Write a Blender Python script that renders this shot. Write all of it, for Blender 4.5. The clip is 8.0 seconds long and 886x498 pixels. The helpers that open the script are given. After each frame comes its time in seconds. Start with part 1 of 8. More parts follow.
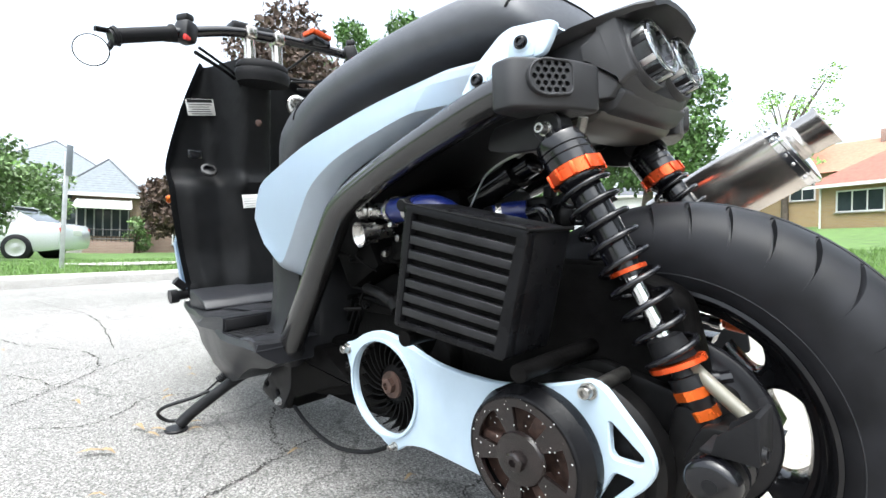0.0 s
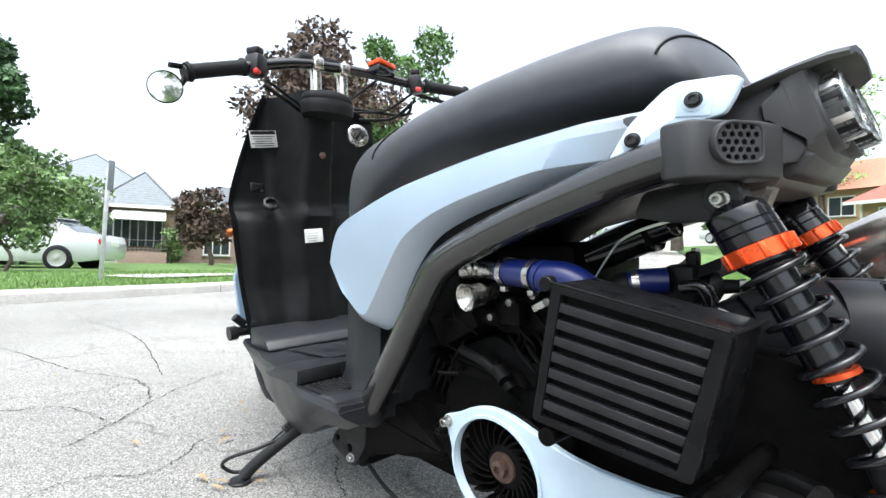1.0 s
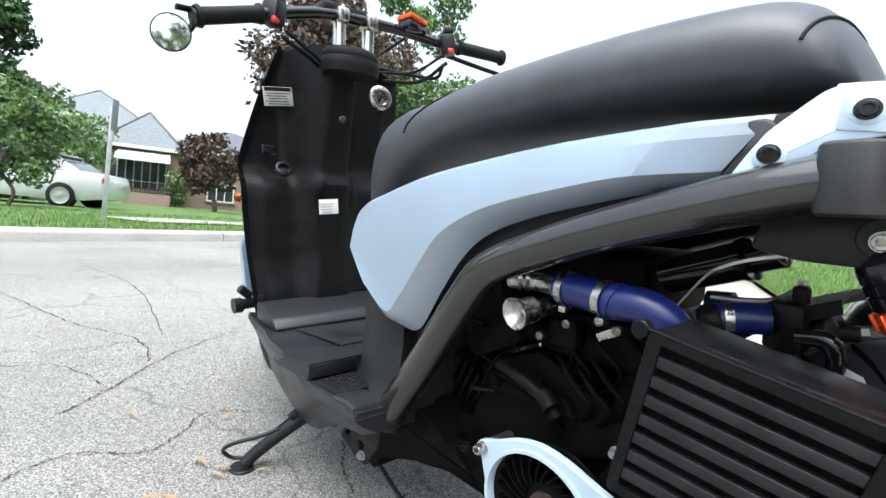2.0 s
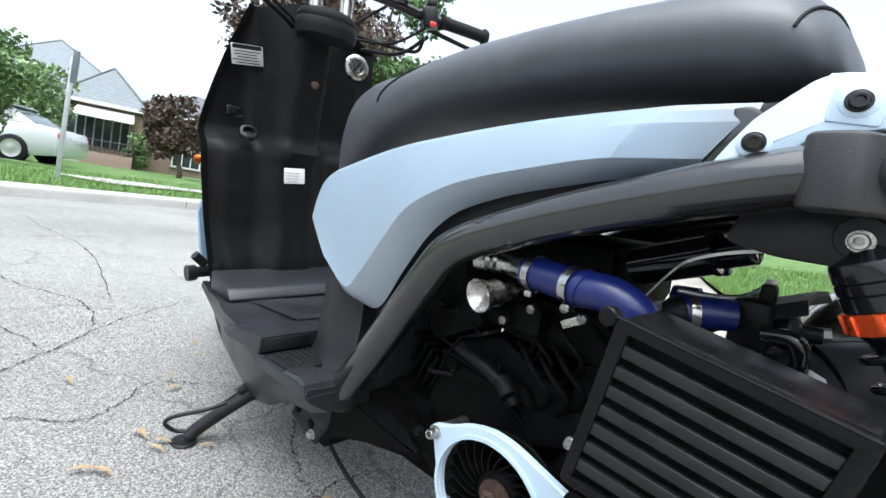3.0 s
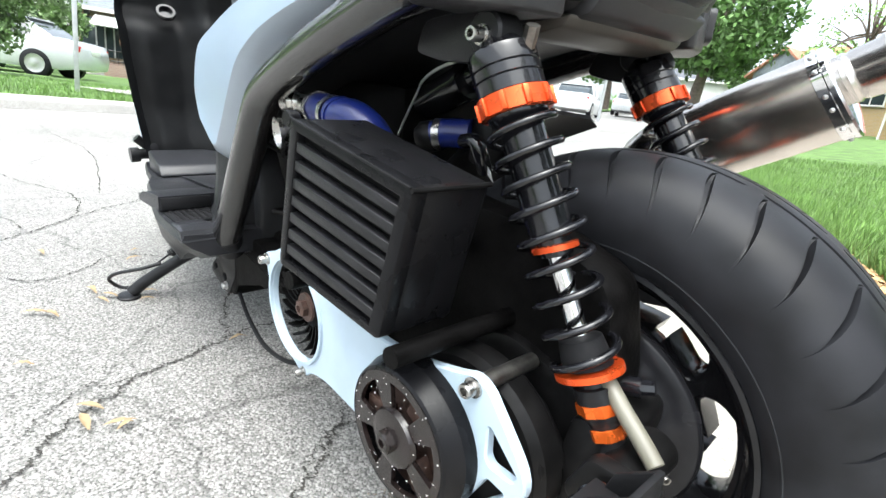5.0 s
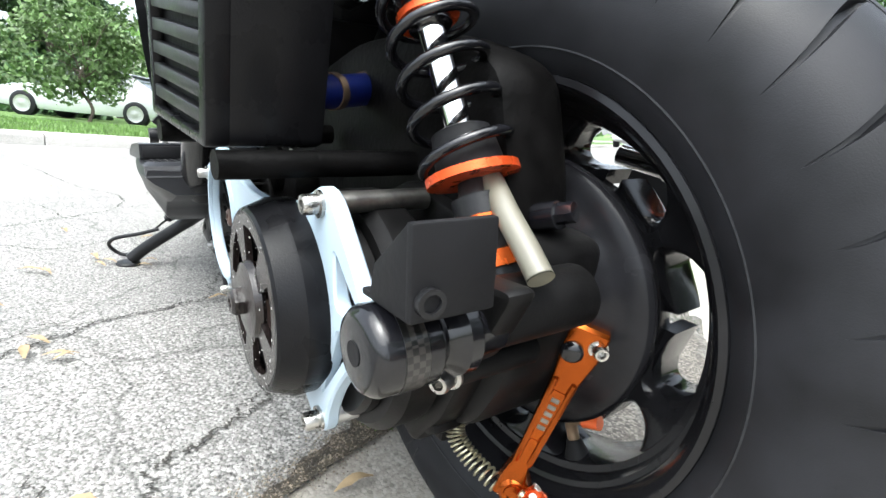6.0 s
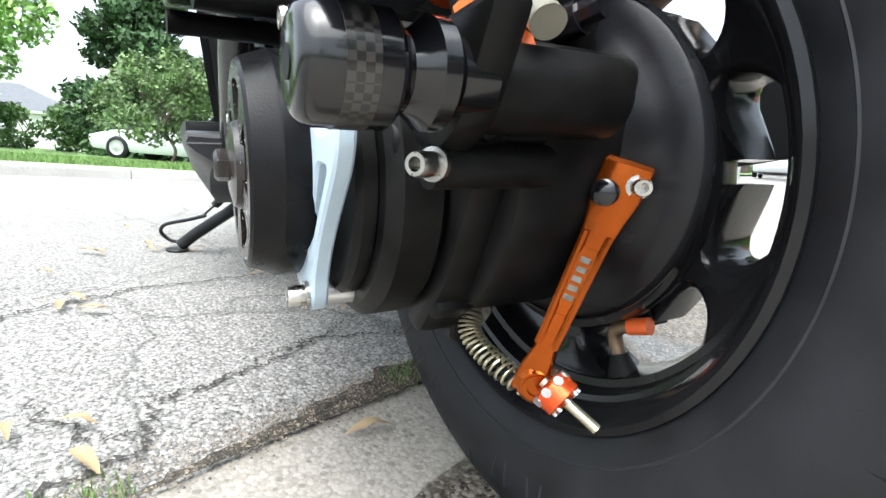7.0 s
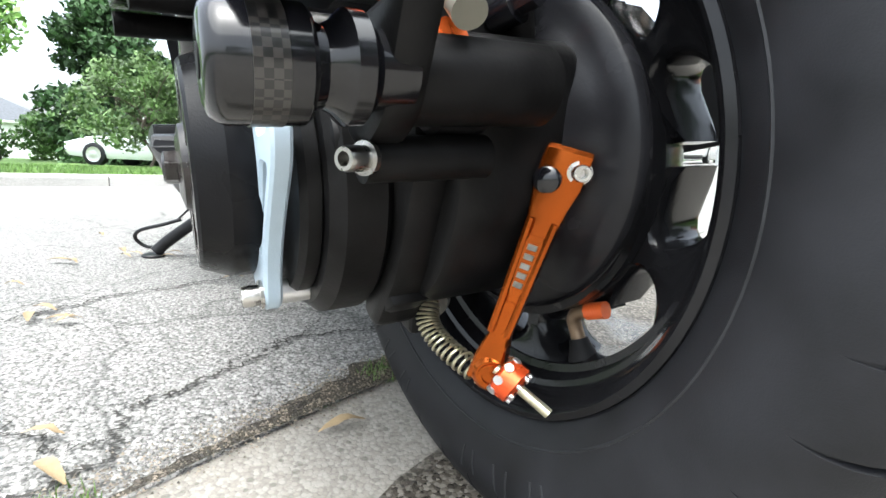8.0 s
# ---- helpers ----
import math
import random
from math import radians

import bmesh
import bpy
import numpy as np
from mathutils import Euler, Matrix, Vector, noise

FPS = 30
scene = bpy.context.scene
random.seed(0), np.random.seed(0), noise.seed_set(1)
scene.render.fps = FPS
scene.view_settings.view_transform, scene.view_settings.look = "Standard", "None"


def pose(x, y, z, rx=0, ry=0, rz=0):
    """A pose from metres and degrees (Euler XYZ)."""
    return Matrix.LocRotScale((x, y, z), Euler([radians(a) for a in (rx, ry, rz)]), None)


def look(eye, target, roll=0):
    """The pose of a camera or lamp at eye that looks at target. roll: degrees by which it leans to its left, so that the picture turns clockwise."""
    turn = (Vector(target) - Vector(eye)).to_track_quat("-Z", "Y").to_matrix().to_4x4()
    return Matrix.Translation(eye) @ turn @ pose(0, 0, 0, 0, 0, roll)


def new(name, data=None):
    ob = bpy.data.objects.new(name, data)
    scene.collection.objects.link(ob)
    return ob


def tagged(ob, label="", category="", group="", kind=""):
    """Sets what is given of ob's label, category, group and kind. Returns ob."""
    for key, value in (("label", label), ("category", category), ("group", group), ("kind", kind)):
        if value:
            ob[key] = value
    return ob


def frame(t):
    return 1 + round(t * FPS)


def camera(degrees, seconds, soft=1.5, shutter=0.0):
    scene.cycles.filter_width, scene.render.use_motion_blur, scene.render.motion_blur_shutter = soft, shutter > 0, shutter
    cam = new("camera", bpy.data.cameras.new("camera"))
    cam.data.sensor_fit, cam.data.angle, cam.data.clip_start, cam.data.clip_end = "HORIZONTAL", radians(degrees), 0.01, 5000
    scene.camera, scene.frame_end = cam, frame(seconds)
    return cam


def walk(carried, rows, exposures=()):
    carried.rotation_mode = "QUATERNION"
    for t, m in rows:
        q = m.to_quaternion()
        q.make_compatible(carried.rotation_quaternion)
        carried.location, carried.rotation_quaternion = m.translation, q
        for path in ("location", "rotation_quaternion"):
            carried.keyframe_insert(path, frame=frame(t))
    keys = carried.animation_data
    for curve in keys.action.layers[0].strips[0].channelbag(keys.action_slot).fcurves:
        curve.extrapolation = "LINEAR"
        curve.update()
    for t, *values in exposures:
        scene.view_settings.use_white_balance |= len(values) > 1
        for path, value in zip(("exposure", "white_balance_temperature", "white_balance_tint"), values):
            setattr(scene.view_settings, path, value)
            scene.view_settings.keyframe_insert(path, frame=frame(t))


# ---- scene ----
cam = camera(84.0, 8.0)

PATH = [
    (0, (-0.2584, 0.5459, 0.4078), (1.2490, -0.7685, 0.4033), 1.17),
    (0.5, (-0.1988, 0.5689, 0.4386), (1.3431, -0.7044, 0.4728), 1.18),
    (1, (-0.1439, 0.5899, 0.4660), (1.4243, -0.6506, 0.5086), 1.78),
    (1.5, (-0.0903, 0.6038, 0.4931), (1.4809, -0.6327, 0.4451), 3.71),
    (1.7, (-0.0628, 0.5889, 0.5101), (1.5148, -0.6369, 0.4165), 4.33),
    (3, (-0.0285, 0.5544, 0.4979), (1.4503, -0.7827, 0.3385), 9.75),
    (3.5, (-0.0636, 0.4847, 0.5203), (1.3542, -0.9132, 0.3313), 8.19),
    (4, (-0.1120, 0.4592, 0.5040), (1.3043, -0.9362, 0.2870), 8.04),
    (4.5, (-0.2095, 0.4724, 0.4658), (1.2254, -0.8642, 0.0726), 9.41),
    (5, (-0.2412, 0.4048, 0.4712), (1.2362, -0.8275, -0.0753), 7.93),
    (5.2, (-0.2628, 0.3681, 0.4626), (1.2180, -0.8489, -0.1087), 6.82),
    (6.3, (-0.2815, 0.2364, 0.2827), (1.4489, -0.6985, -0.0799), 6.02),
    (6.5, (-0.2738, 0.2235, 0.2627), (1.4841, -0.6688, -0.0738), 5.83),
    (7, (-0.2744, 0.2194, 0.2310), (1.5254, -0.5985, -0.0718), 4.71),
    (7.5, (-0.2819, 0.2097, 0.2214), (1.5049, -0.6310, -0.0952), 3.35),
    (8, (-0.2828, 0.2038, 0.2315), (1.4930, -0.6578, -0.0917), 2.47),
]
walk(cam, [(t, look(eye, target, roll)) for t, eye, target, roll in PATH],
     exposures=[(0, 1.92, 6150, 6), (1, 1.78, 6150, 6), (1.5, 1.66, 6150, 6), (3, 1.57, 5950, 5), (3.5, 1.72, 5950, 5), (4, 1.87, 6000, 5), (4.5, 1.97, 6150, 5),
                (5, 2.04, 6200, 5), (6.5, 2.13, 6150, 5), (8, 2.13, 6150, 5)])

# ---------- light ----------
SUN_EL, SUN_AZ = radians(70), radians(-40)
world = bpy.data.worlds.new("world")
scene.world = world
world.use_nodes = True
wn = world.node_tree.nodes
sky = wn.new("ShaderNodeTexSky")
sky.sky_type, sky.sun_disc, sky.sun_elevation, sky.sun_rotation = "NISHITA", False, SUN_EL, SUN_AZ
sky.air_density, sky.dust_density, sky.ozone_density = 0.9, 5.0, 0.5
wn["Background"].inputs["Strength"].default_value = 0.15
cloud = wn.new("ShaderNodeHueSaturation")  # a thin cloud layer takes most of the blue out
cloud.inputs["Saturation"].default_value = 0.35
world.node_tree.links.new(sky.outputs[0], cloud.inputs["Color"])
world.node_tree.links.new(cloud.outputs[0], wn["Background"].inputs["Color"])
sun_data = bpy.data.lights.new("sun", "SUN")
sun_data.energy, sun_data.angle, sun_data.color = 0.9, radians(80), (1.0, 0.97, 0.93)
sun = new("sun", sun_data)
sun_way = Vector((math.sin(SUN_AZ) * math.cos(SUN_EL), math.cos(SUN_AZ) * math.cos(SUN_EL), math.sin(SUN_EL)))
sun.matrix_world = look(sun_way * 30, (0, 0, 0))


# ---------- materials ----------
def material(name, col, rough=0.5, metal=0.0, var=0.15, scale=25.0, bump=0.15, bscale=300.0, rvar=0.12, coat=0.0,
             spec=0.5, dist=0.001, island=0.0, trans=0.0, detail=5.0):
    m = bpy.data.materials.new(name)
    m.use_nodes = True
    nt = m.node_tree
    b = nt.nodes["Principled BSDF"]
    co = nt.nodes.new("ShaderNodeTexCoord")
    n1 = nt.nodes.new("ShaderNodeTexNoise")
    n1.inputs["Scale"].default_value, n1.inputs["Detail"].default_value = scale, detail
    nt.links.new(co.outputs["Object"], n1.inputs["Vector"])
    n2 = nt.nodes.new("ShaderNodeTexNoise")
    n2.inputs["Scale"].default_value, n2.inputs["Detail"].default_value = bscale, 3
    nt.links.new(co.outputs["Object"], n2.inputs["Vector"])
    mix = nt.nodes.new("ShaderNodeMix")
    mix.data_type = "RGBA"
    mix.inputs[6].default_value = (*[max(0, c * (1 - var)) for c in col], 1)
    mix.inputs[7].default_value = (*[min(1, c * (1 + var)) for c in col], 1)
    sharpen = nt.nodes.new("ShaderNodeMapRange")
    sharpen.inputs[1].default_value, sharpen.inputs[2].default_value = 0.3, 0.7
    nt.links.new(n1.outputs[0], sharpen.inputs[0])
    nt.links.new(sharpen.outputs[0], mix.inputs[0])
    out = mix.outputs[2]
    if island > 0:
        geo = nt.nodes.new("ShaderNodeNewGeometry")
        hsv = nt.nodes.new("ShaderNodeHueSaturation")
        mr = nt.nodes.new("ShaderNodeMapRange")
        mr.inputs[3].default_value, mr.inputs[4].default_value = 1 - island, 1 + island
        nt.links.new(geo.outputs["Random Per Island"], mr.inputs[0])
        nt.links.new(mr.outputs[0], hsv.inputs["Value"])
        nt.links.new(out, hsv.inputs["Color"])
        out = hsv.outputs[0]
    nt.links.new(out, b.inputs["Base Color"])
    rr = nt.nodes.new("ShaderNodeMapRange")
    rr.inputs[3].default_value, rr.inputs[4].default_value = max(0.02, rough - rvar), min(1, rough + rvar)
    nt.links.new(n1.outputs[0], rr.inputs[0])
    nt.links.new(rr.outputs[0], b.inputs["Roughness"])
    if bump > 0:
        bp = nt.nodes.new("ShaderNodeBump")
        bp.inputs["Strength"].default_value, bp.inputs["Distance"].default_value = bump, dist
        nt.links.new(n2.outputs[0], bp.inputs["Height"])
        nt.links.new(bp.outputs[0], b.inputs["Normal"])
    b.inputs["Metallic"].default_value = metal
    b.inputs["Specular IOR Level"].default_value = spec
    b.inputs["Coat Weight"].default_value = coat
    if trans > 0:
        b.inputs["Transmission Weight"].default_value = trans
    return m


PLASTIC = material("black_plastic", (0.014, 0.0145, 0.016), 0.46, spec=0.28, var=0.25, bump=0.25, bscale=900, rvar=0.08)
HOUSING = material("textured_black_plastic", (0.026, 0.0262, 0.0285), 0.48, spec=0.38, var=0.2, bump=0.3, bscale=1200)
SATIN = material("satin_black_metal", (0.012, 0.012, 0.0132), 0.36, spec=0.24, var=0.3, scale=40, bump=0.2, bscale=500)
GLOSS = material("gloss_black_paint", (0.006, 0.006, 0.0075), 0.15, var=0.4, bump=0.03, coat=0.12, spec=0.42, rvar=0.05)
CAST = material("dark_cast_metal", (0.0078, 0.0076, 0.0078), 0.42, spec=0.14, var=0.4, scale=60, bump=0.10, bscale=500, metal=0.3)
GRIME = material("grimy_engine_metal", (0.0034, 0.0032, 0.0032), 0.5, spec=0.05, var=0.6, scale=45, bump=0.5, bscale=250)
VINYL = material("black_seat_vinyl", (0.060, 0.0625, 0.071), 0.38, spec=0.5, var=0.15, bump=0.45, bscale=1400, rvar=0.06, dist=0.0006)
RUBBER = material("tyre_rubber", (0.0108, 0.0112, 0.0132), 0.50, spec=0.21, var=0.45, scale=28, bump=0.10, bscale=1500, rvar=0.16)
SOFTRUB = material("black_rubber", (0.009, 0.009, 0.010), 0.6, spec=0.15, var=0.25, bump=0.2)
PALE = material("pale_blue_white_paint", (0.47, 0.575, 0.685), 0.34, var=0.03, scale=8, bump=0.04, bscale=300, coat=0.25, rvar=0.05)
PLATEM = material("pale_blue_powder_coat", (0.385, 0.475, 0.555), 0.42, var=0.06, scale=30, bump=0.1, bscale=900)
GUN = material("gunmetal_satin_tube", (0.018, 0.0173, 0.0175), 0.24, metal=0.3, var=0.2, scale=20, bump=0.05, bscale=800, rvar=0.08, coat=0.9)
ORANGE = material("orange_anodised_metal", (0.68, 0.085, 0.018), 0.28, metal=0.6, var=0.12, scale=60, bump=0.08, rvar=0.08)
AMBER = material("amber_anodised_metal", (0.27, 0.056, 0.005), 0.22, metal=0.85, var=0.15, scale=50, bump=0.08, rvar=0.08)
CHROME = material("chrome", (0.75, 0.75, 0.76), 0.09, metal=1.0, var=0.08, bump=0.02, rvar=0.05)
STEEL = material("polished_steel", (0.60, 0.56, 0.52), 0.24, metal=1.0, var=0.18, scale=14, bump=0.03, rvar=0.07)
ALLOY = material("brushed_aluminium", (0.55, 0.55, 0.55), 0.34, metal=0.9, var=0.2, scale=60, bump=0.15)
ZINC = material("zinc_plated_steel", (0.50, 0.47, 0.34), 0.32, metal=0.9, var=0.25, scale=80, bump=0.2)
RUST = material("rusty_steel", (0.060, 0.034, 0.026), 0.6, metal=0.3, var=0.5, scale=120, bump=0.5)
SILICONE = material("blue_silicone_hose", (0.004, 0.010, 0.085), 0.34, var=0.2, bump=0.15, bscale=600)
CLEARHOSE = material("milky_clear_hose", (0.17, 0.16, 0.125), 0.35, var=0.08, bump=0.05, trans=0.2)
REDP = material("red_plastic", (0.55, 0.03, 0.025), 0.35, var=0.1, bump=0.05)
ORANGEP = material("orange_plastic", (0.75, 0.13, 0.03), 0.35, var=0.1, bump=0.05)
WHITEP = material("white_label_paper", (0.72, 0.72, 0.70), 0.5, var=0.08, scale=60, bump=0.05)
FLOORP = material("worn_floorboard_plastic", (0.018, 0.0185, 0.0215), 0.36, spec=0.36, var=0.3, scale=18, bump=0.2, bscale=700, rvar=0.10)
GREYP = material("grey_label_print", (0.42, 0.42, 0.41), 0.5, var=0.1, bump=0.0)
CREAM = material("pale_fender_underside", (0.055, 0.05, 0.044), 0.5, var=0.2, bump=0.1)


def glass_material(name, col, rough, ior=1.45):
    m = bpy.data.materials.new(name)
    m.use_nodes = True
    b = m.node_tree.nodes["Principled BSDF"]
    b.inputs["Base Color"].default_value = (*col, 1)
    b.inputs["Roughness"].default_value, b.inputs["IOR"].default_value = rough, ior
    b.inputs["Transmission Weight"].default_value = 1.0
    return m


LENS = glass_material("clear_lens", (0.93, 0.95, 0.96), 0.06)
DARKGLASS = material("dark_window_glass", (0.035, 0.045, 0.05), 0.06, var=0.3, scale=1.2, bump=0.0, rvar=0.03)
MIRROR = material("mirror_glass", (0.9, 0.9, 0.9), 0.03, metal=1.0, var=0.02, bump=0.0, rvar=0.02)


def carbon_material():
    m = material("carbon_weave", (0.05, 0.045, 0.04), 0.35, coat=0.25, bump=0.0)
    nt = m.node_tree
    b = nt.nodes["Principled BSDF"]
    co = nt.nodes.new("ShaderNodeTexCoord")
    ch = nt.nodes.new("ShaderNodeTexChecker")
    ch.inputs["Scale"].default_value = 420
    ch.inputs[1].default_value, ch.inputs[2].default_value = (0.030, 0.027, 0.025, 1), (0.004, 0.004, 0.004, 1)
    nt.links.new(co.outputs["Object"], ch.inputs[0])
    nt.links.new(ch.outputs[0], b.inputs["Base Color"])
    return m


CARBON = carbon_material()


def rear_shade_paint():
    """Pale blue paint with the shade of the inward-turned rear tip blended in as grey."""
    m = material("pale_blue_rear_shade", (0.47, 0.575, 0.685), 0.34, var=0.03, scale=8, bump=0.04, bscale=300, coat=0.25, rvar=0.05)
    nt = m.node_tree
    b = nt.nodes["Principled BSDF"]
    old = b.inputs["Base Color"].links[0].from_socket
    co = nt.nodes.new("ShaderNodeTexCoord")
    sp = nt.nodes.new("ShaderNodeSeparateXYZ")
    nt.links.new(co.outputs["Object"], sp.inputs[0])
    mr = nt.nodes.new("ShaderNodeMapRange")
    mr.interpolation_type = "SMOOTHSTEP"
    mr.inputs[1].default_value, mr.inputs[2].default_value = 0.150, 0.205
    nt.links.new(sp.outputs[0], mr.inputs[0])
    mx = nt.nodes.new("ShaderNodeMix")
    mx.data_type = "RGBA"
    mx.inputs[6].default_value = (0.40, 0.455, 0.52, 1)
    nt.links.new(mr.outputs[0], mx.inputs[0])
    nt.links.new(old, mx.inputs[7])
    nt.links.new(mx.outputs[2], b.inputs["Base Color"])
    return m


PALESHADE = rear_shade_paint()


def ground_material(name, light, dark, stone, stone_scale, crack=0.0, crack_scale=1.4, rough=0.85, wet=0.0, bump=0.6, patch=0.6, gapmin=0.52, pits=0.0, holes=0.0):
    """Mineral surface of many small stones in a binder, with stains and, if asked for, a network of cracks."""
    m = bpy.data.materials.new(name)
    m.use_nodes = True
    nt = m.node_tree
    b = nt.nodes["Principled BSDF"]
    co = nt.nodes.new("ShaderNodeTexCoord")
    vo = nt.nodes.new("ShaderNodeTexVoronoi")
    vo.inputs["Scale"].default_value = stone_scale
    nt.links.new(co.outputs["Object"], vo.inputs["Vector"])
    sep = nt.nodes.new("ShaderNodeSeparateColor")
    nt.links.new(vo.outputs["Color"], sep.inputs[0])
    ramp = nt.nodes.new("ShaderNodeValToRGB")
    el = ramp.color_ramp.elements
    el[0].position, el[0].color = 0.12, (*dark, 1)
    el[1].position, el[1].color = 0.98, (*stone, 1)
    mid = el.new(0.5)
    mid.color = (*light, 1)
    nt.links.new(sep.outputs[0], ramp.inputs[0])
    big = nt.nodes.new("ShaderNodeTexNoise")
    big.inputs["Scale"].default_value, big.inputs["Detail"].default_value = patch, 7
    nt.links.new(co.outputs["Object"], big.inputs["Vector"])
    mr = nt.nodes.new("ShaderNodeMapRange")
    mr.inputs[1].default_value, mr.inputs[2].default_value = 0.3, 0.7
    mr.inputs[3].default_value, mr.inputs[4].default_value = 0.72, 1.15
    nt.links.new(big.outputs[0], mr.inputs[0])
    # dark binder shows between the stones
    gap = nt.nodes.new("ShaderNodeMapRange")
    gap.inputs[1].default_value, gap.inputs[2].default_value = 0.45, 0.75
    gap.inputs[3].default_value, gap.inputs[4].default_value = 1.0, gapmin
    nt.links.new(vo.outputs["Distance"], gap.inputs[0])
    mul = nt.nodes.new("ShaderNodeMath")
    mul.operation = "MULTIPLY"
    nt.links.new(mr.outputs[0], mul.inputs[0])
    nt.links.new(gap.outputs[0], mul.inputs[1])
    last = mul.outputs[0]
    if holes > 0:
        hn = nt.nodes.new("ShaderNodeTexNoise")  # stones lost from the surface leave ragged dark hollows
        hn.inputs["Scale"].default_value, hn.inputs["Detail"].default_value = 300, 3
        nt.links.new(co.outputs["Object"], hn.inputs["Vector"])
        hm = nt.nodes.new("ShaderNodeMapRange")
        hm.inputs[1].default_value, hm.inputs[2].default_value = 0.54, 0.62
        hm.inputs[3].default_value, hm.inputs[4].default_value = 1.06, 1.06 - holes
        nt.links.new(hn.outputs[0], hm.inputs[0])
        hx = nt.nodes.new("ShaderNodeMath")
        hx.operation = "MULTIPLY"
        nt.links.new(last, hx.inputs[0])
        nt.links.new(hm.outputs[0], hx.inputs[1])
        last = hx.outputs[0]
    if pits > 0:
        pv = nt.nodes.new("ShaderNodeTexVoronoi")
        pv.inputs["Scale"].default_value = 130
        nt.links.new(co.outputs["Object"], pv.inputs["Vector"])
        ps = nt.nodes.new("ShaderNodeSeparateColor")
        nt.links.new(pv.outputs["Color"], ps.inputs[0])
        size = nt.nodes.new("ShaderNodeMath")  # each pit has its own width, and many cells none
        size.operation = "MULTIPLY_ADD"
        size.inputs[1].default_value, size.inputs[2].default_value = 0.70, -0.26
        nt.links.new(ps.outputs[0], size.inputs[0])
        less = nt.nodes.new("ShaderNodeMath")
        less.operation = "LESS_THAN"
        nt.links.new(pv.outputs["Distance"], less.inputs[0])
        nt.links.new(size.outputs[0], less.inputs[1])
        shade = nt.nodes.new("ShaderNodeMapRange")
        shade.inputs[3].default_value, shade.inputs[4].default_value = 1.0, 1.0 - pits
        nt.links.new(less.outputs[0], shade.inputs[0])
        pm = nt.nodes.new("ShaderNodeMath")
        pm.operation = "MULTIPLY"
        nt.links.new(last, pm.inputs[0])
        nt.links.new(shade.outputs[0], pm.inputs[1])
        last = pm.outputs[0]
    if crack > 0:
        wob = nt.nodes.new("ShaderNodeTexNoise")
        wob.inputs["Scale"].default_value, wob.inputs["Detail"].default_value = 6, 5
        nt.links.new(co.outputs["Object"], wob.inputs["Vector"])
        add = nt.nodes.new("ShaderNodeVectorMath")
        add.operation = "MULTIPLY_ADD"
        add.inputs[1].default_value = (0.22, 0.22, 0.0)
        nt.links.new(wob.outputs["Color"], add.inputs[0])
        nt.links.new(co.outputs["Object"], add.inputs[2])
        v2 = nt.nodes.new("ShaderNodeTexVoronoi")
        v2.feature = "DISTANCE_TO_EDGE"
        v2.inputs["Scale"].default_value = crack_scale
        nt.links.new(add.outputs[0], v2.inputs["Vector"])
        cr = nt.nodes.new("ShaderNodeMapRange")
        cr.inputs[1].default_value, cr.inputs[2].default_value = 0.0, crack
        cr.inputs[3].default_value, cr.inputs[4].default_value = 0.56, 1.0
        nt.links.new(v2.outputs["Distance"], cr.inputs[0])
        # cracks fade in and out along their length
        fade = nt.nodes.new("ShaderNodeTexNoise")
        fade.inputs["Scale"].default_value = 1.1
        nt.links.new(co.outputs["Object"], fade.inputs["Vector"])
        fm = nt.nodes.new("ShaderNodeMapRange")
        fm.inputs[1].default_value, fm.inputs[2].default_value = 0.45, 0.6
        nt.links.new(fade.outputs[0], fm.inputs[0])
        mx = nt.nodes.new("ShaderNodeMath")
        mx.operation = "MAXIMUM"
        nt.links.new(cr.outputs[0], mx.inputs[0])
        nt.links.new(fm.outputs[0], mx.inputs[1])
        m2 = nt.nodes.new("ShaderNodeMath")
        m2.operation = "MULTIPLY"
        nt.links.new(last, m2.inputs[0])
        nt.links.new(mx.outputs[0], m2.inputs[1])
        last = m2.outputs[0]
    tint = nt.nodes.new("ShaderNodeVectorMath")
    tint.operation = "SCALE"
    nt.links.new(ramp.outputs[0], tint.inputs[0])
    nt.links.new(last, tint.inputs["Scale"])
    nt.links.new(tint.outputs[0], b.inputs["Base Color"])
    if wet > 0:
        wm = nt.nodes.new("ShaderNodeMapRange")
        wm.inputs[1].default_value, wm.inputs[2].default_value = 0.44, 0.52
        wm.inputs[3].default_value, wm.inputs[4].default_value = wet, rough
        nt.links.new(big.outputs[0], wm.inputs[0])
        nt.links.new(wm.outputs[0], b.inputs["Roughness"])
    else:
        b.inputs["Roughness"].default_value = rough
    bp = nt.nodes.new("ShaderNodeBump")
    bp.inputs["Strength"].default_value, bp.inputs["Distance"].default_value = bump, 0.004
    nt.links.new(last, bp.inputs["Height"])
    nt.links.new(bp.outputs[0], b.inputs["Normal"])
    return m


ASPHALT = ground_material("old_asphalt", (0.295, 0.288, 0.272), (0.205, 0.200, 0.189), (0.43, 0.418, 0.396), 300, crack=0.009, crack_scale=1.7, holes=0.64, gapmin=0.58)
CONCRETE = ground_material("worn_concrete", (0.315, 0.292, 0.256), (0.265, 0.246, 0.217), (0.37, 0.344, 0.306), 300, rough=0.8, gapmin=0.82, bump=0.35, patch=1.1, pits=0.30, holes=0.08)
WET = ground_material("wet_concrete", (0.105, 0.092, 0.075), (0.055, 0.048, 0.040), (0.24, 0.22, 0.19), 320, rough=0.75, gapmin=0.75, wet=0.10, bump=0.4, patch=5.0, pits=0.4)
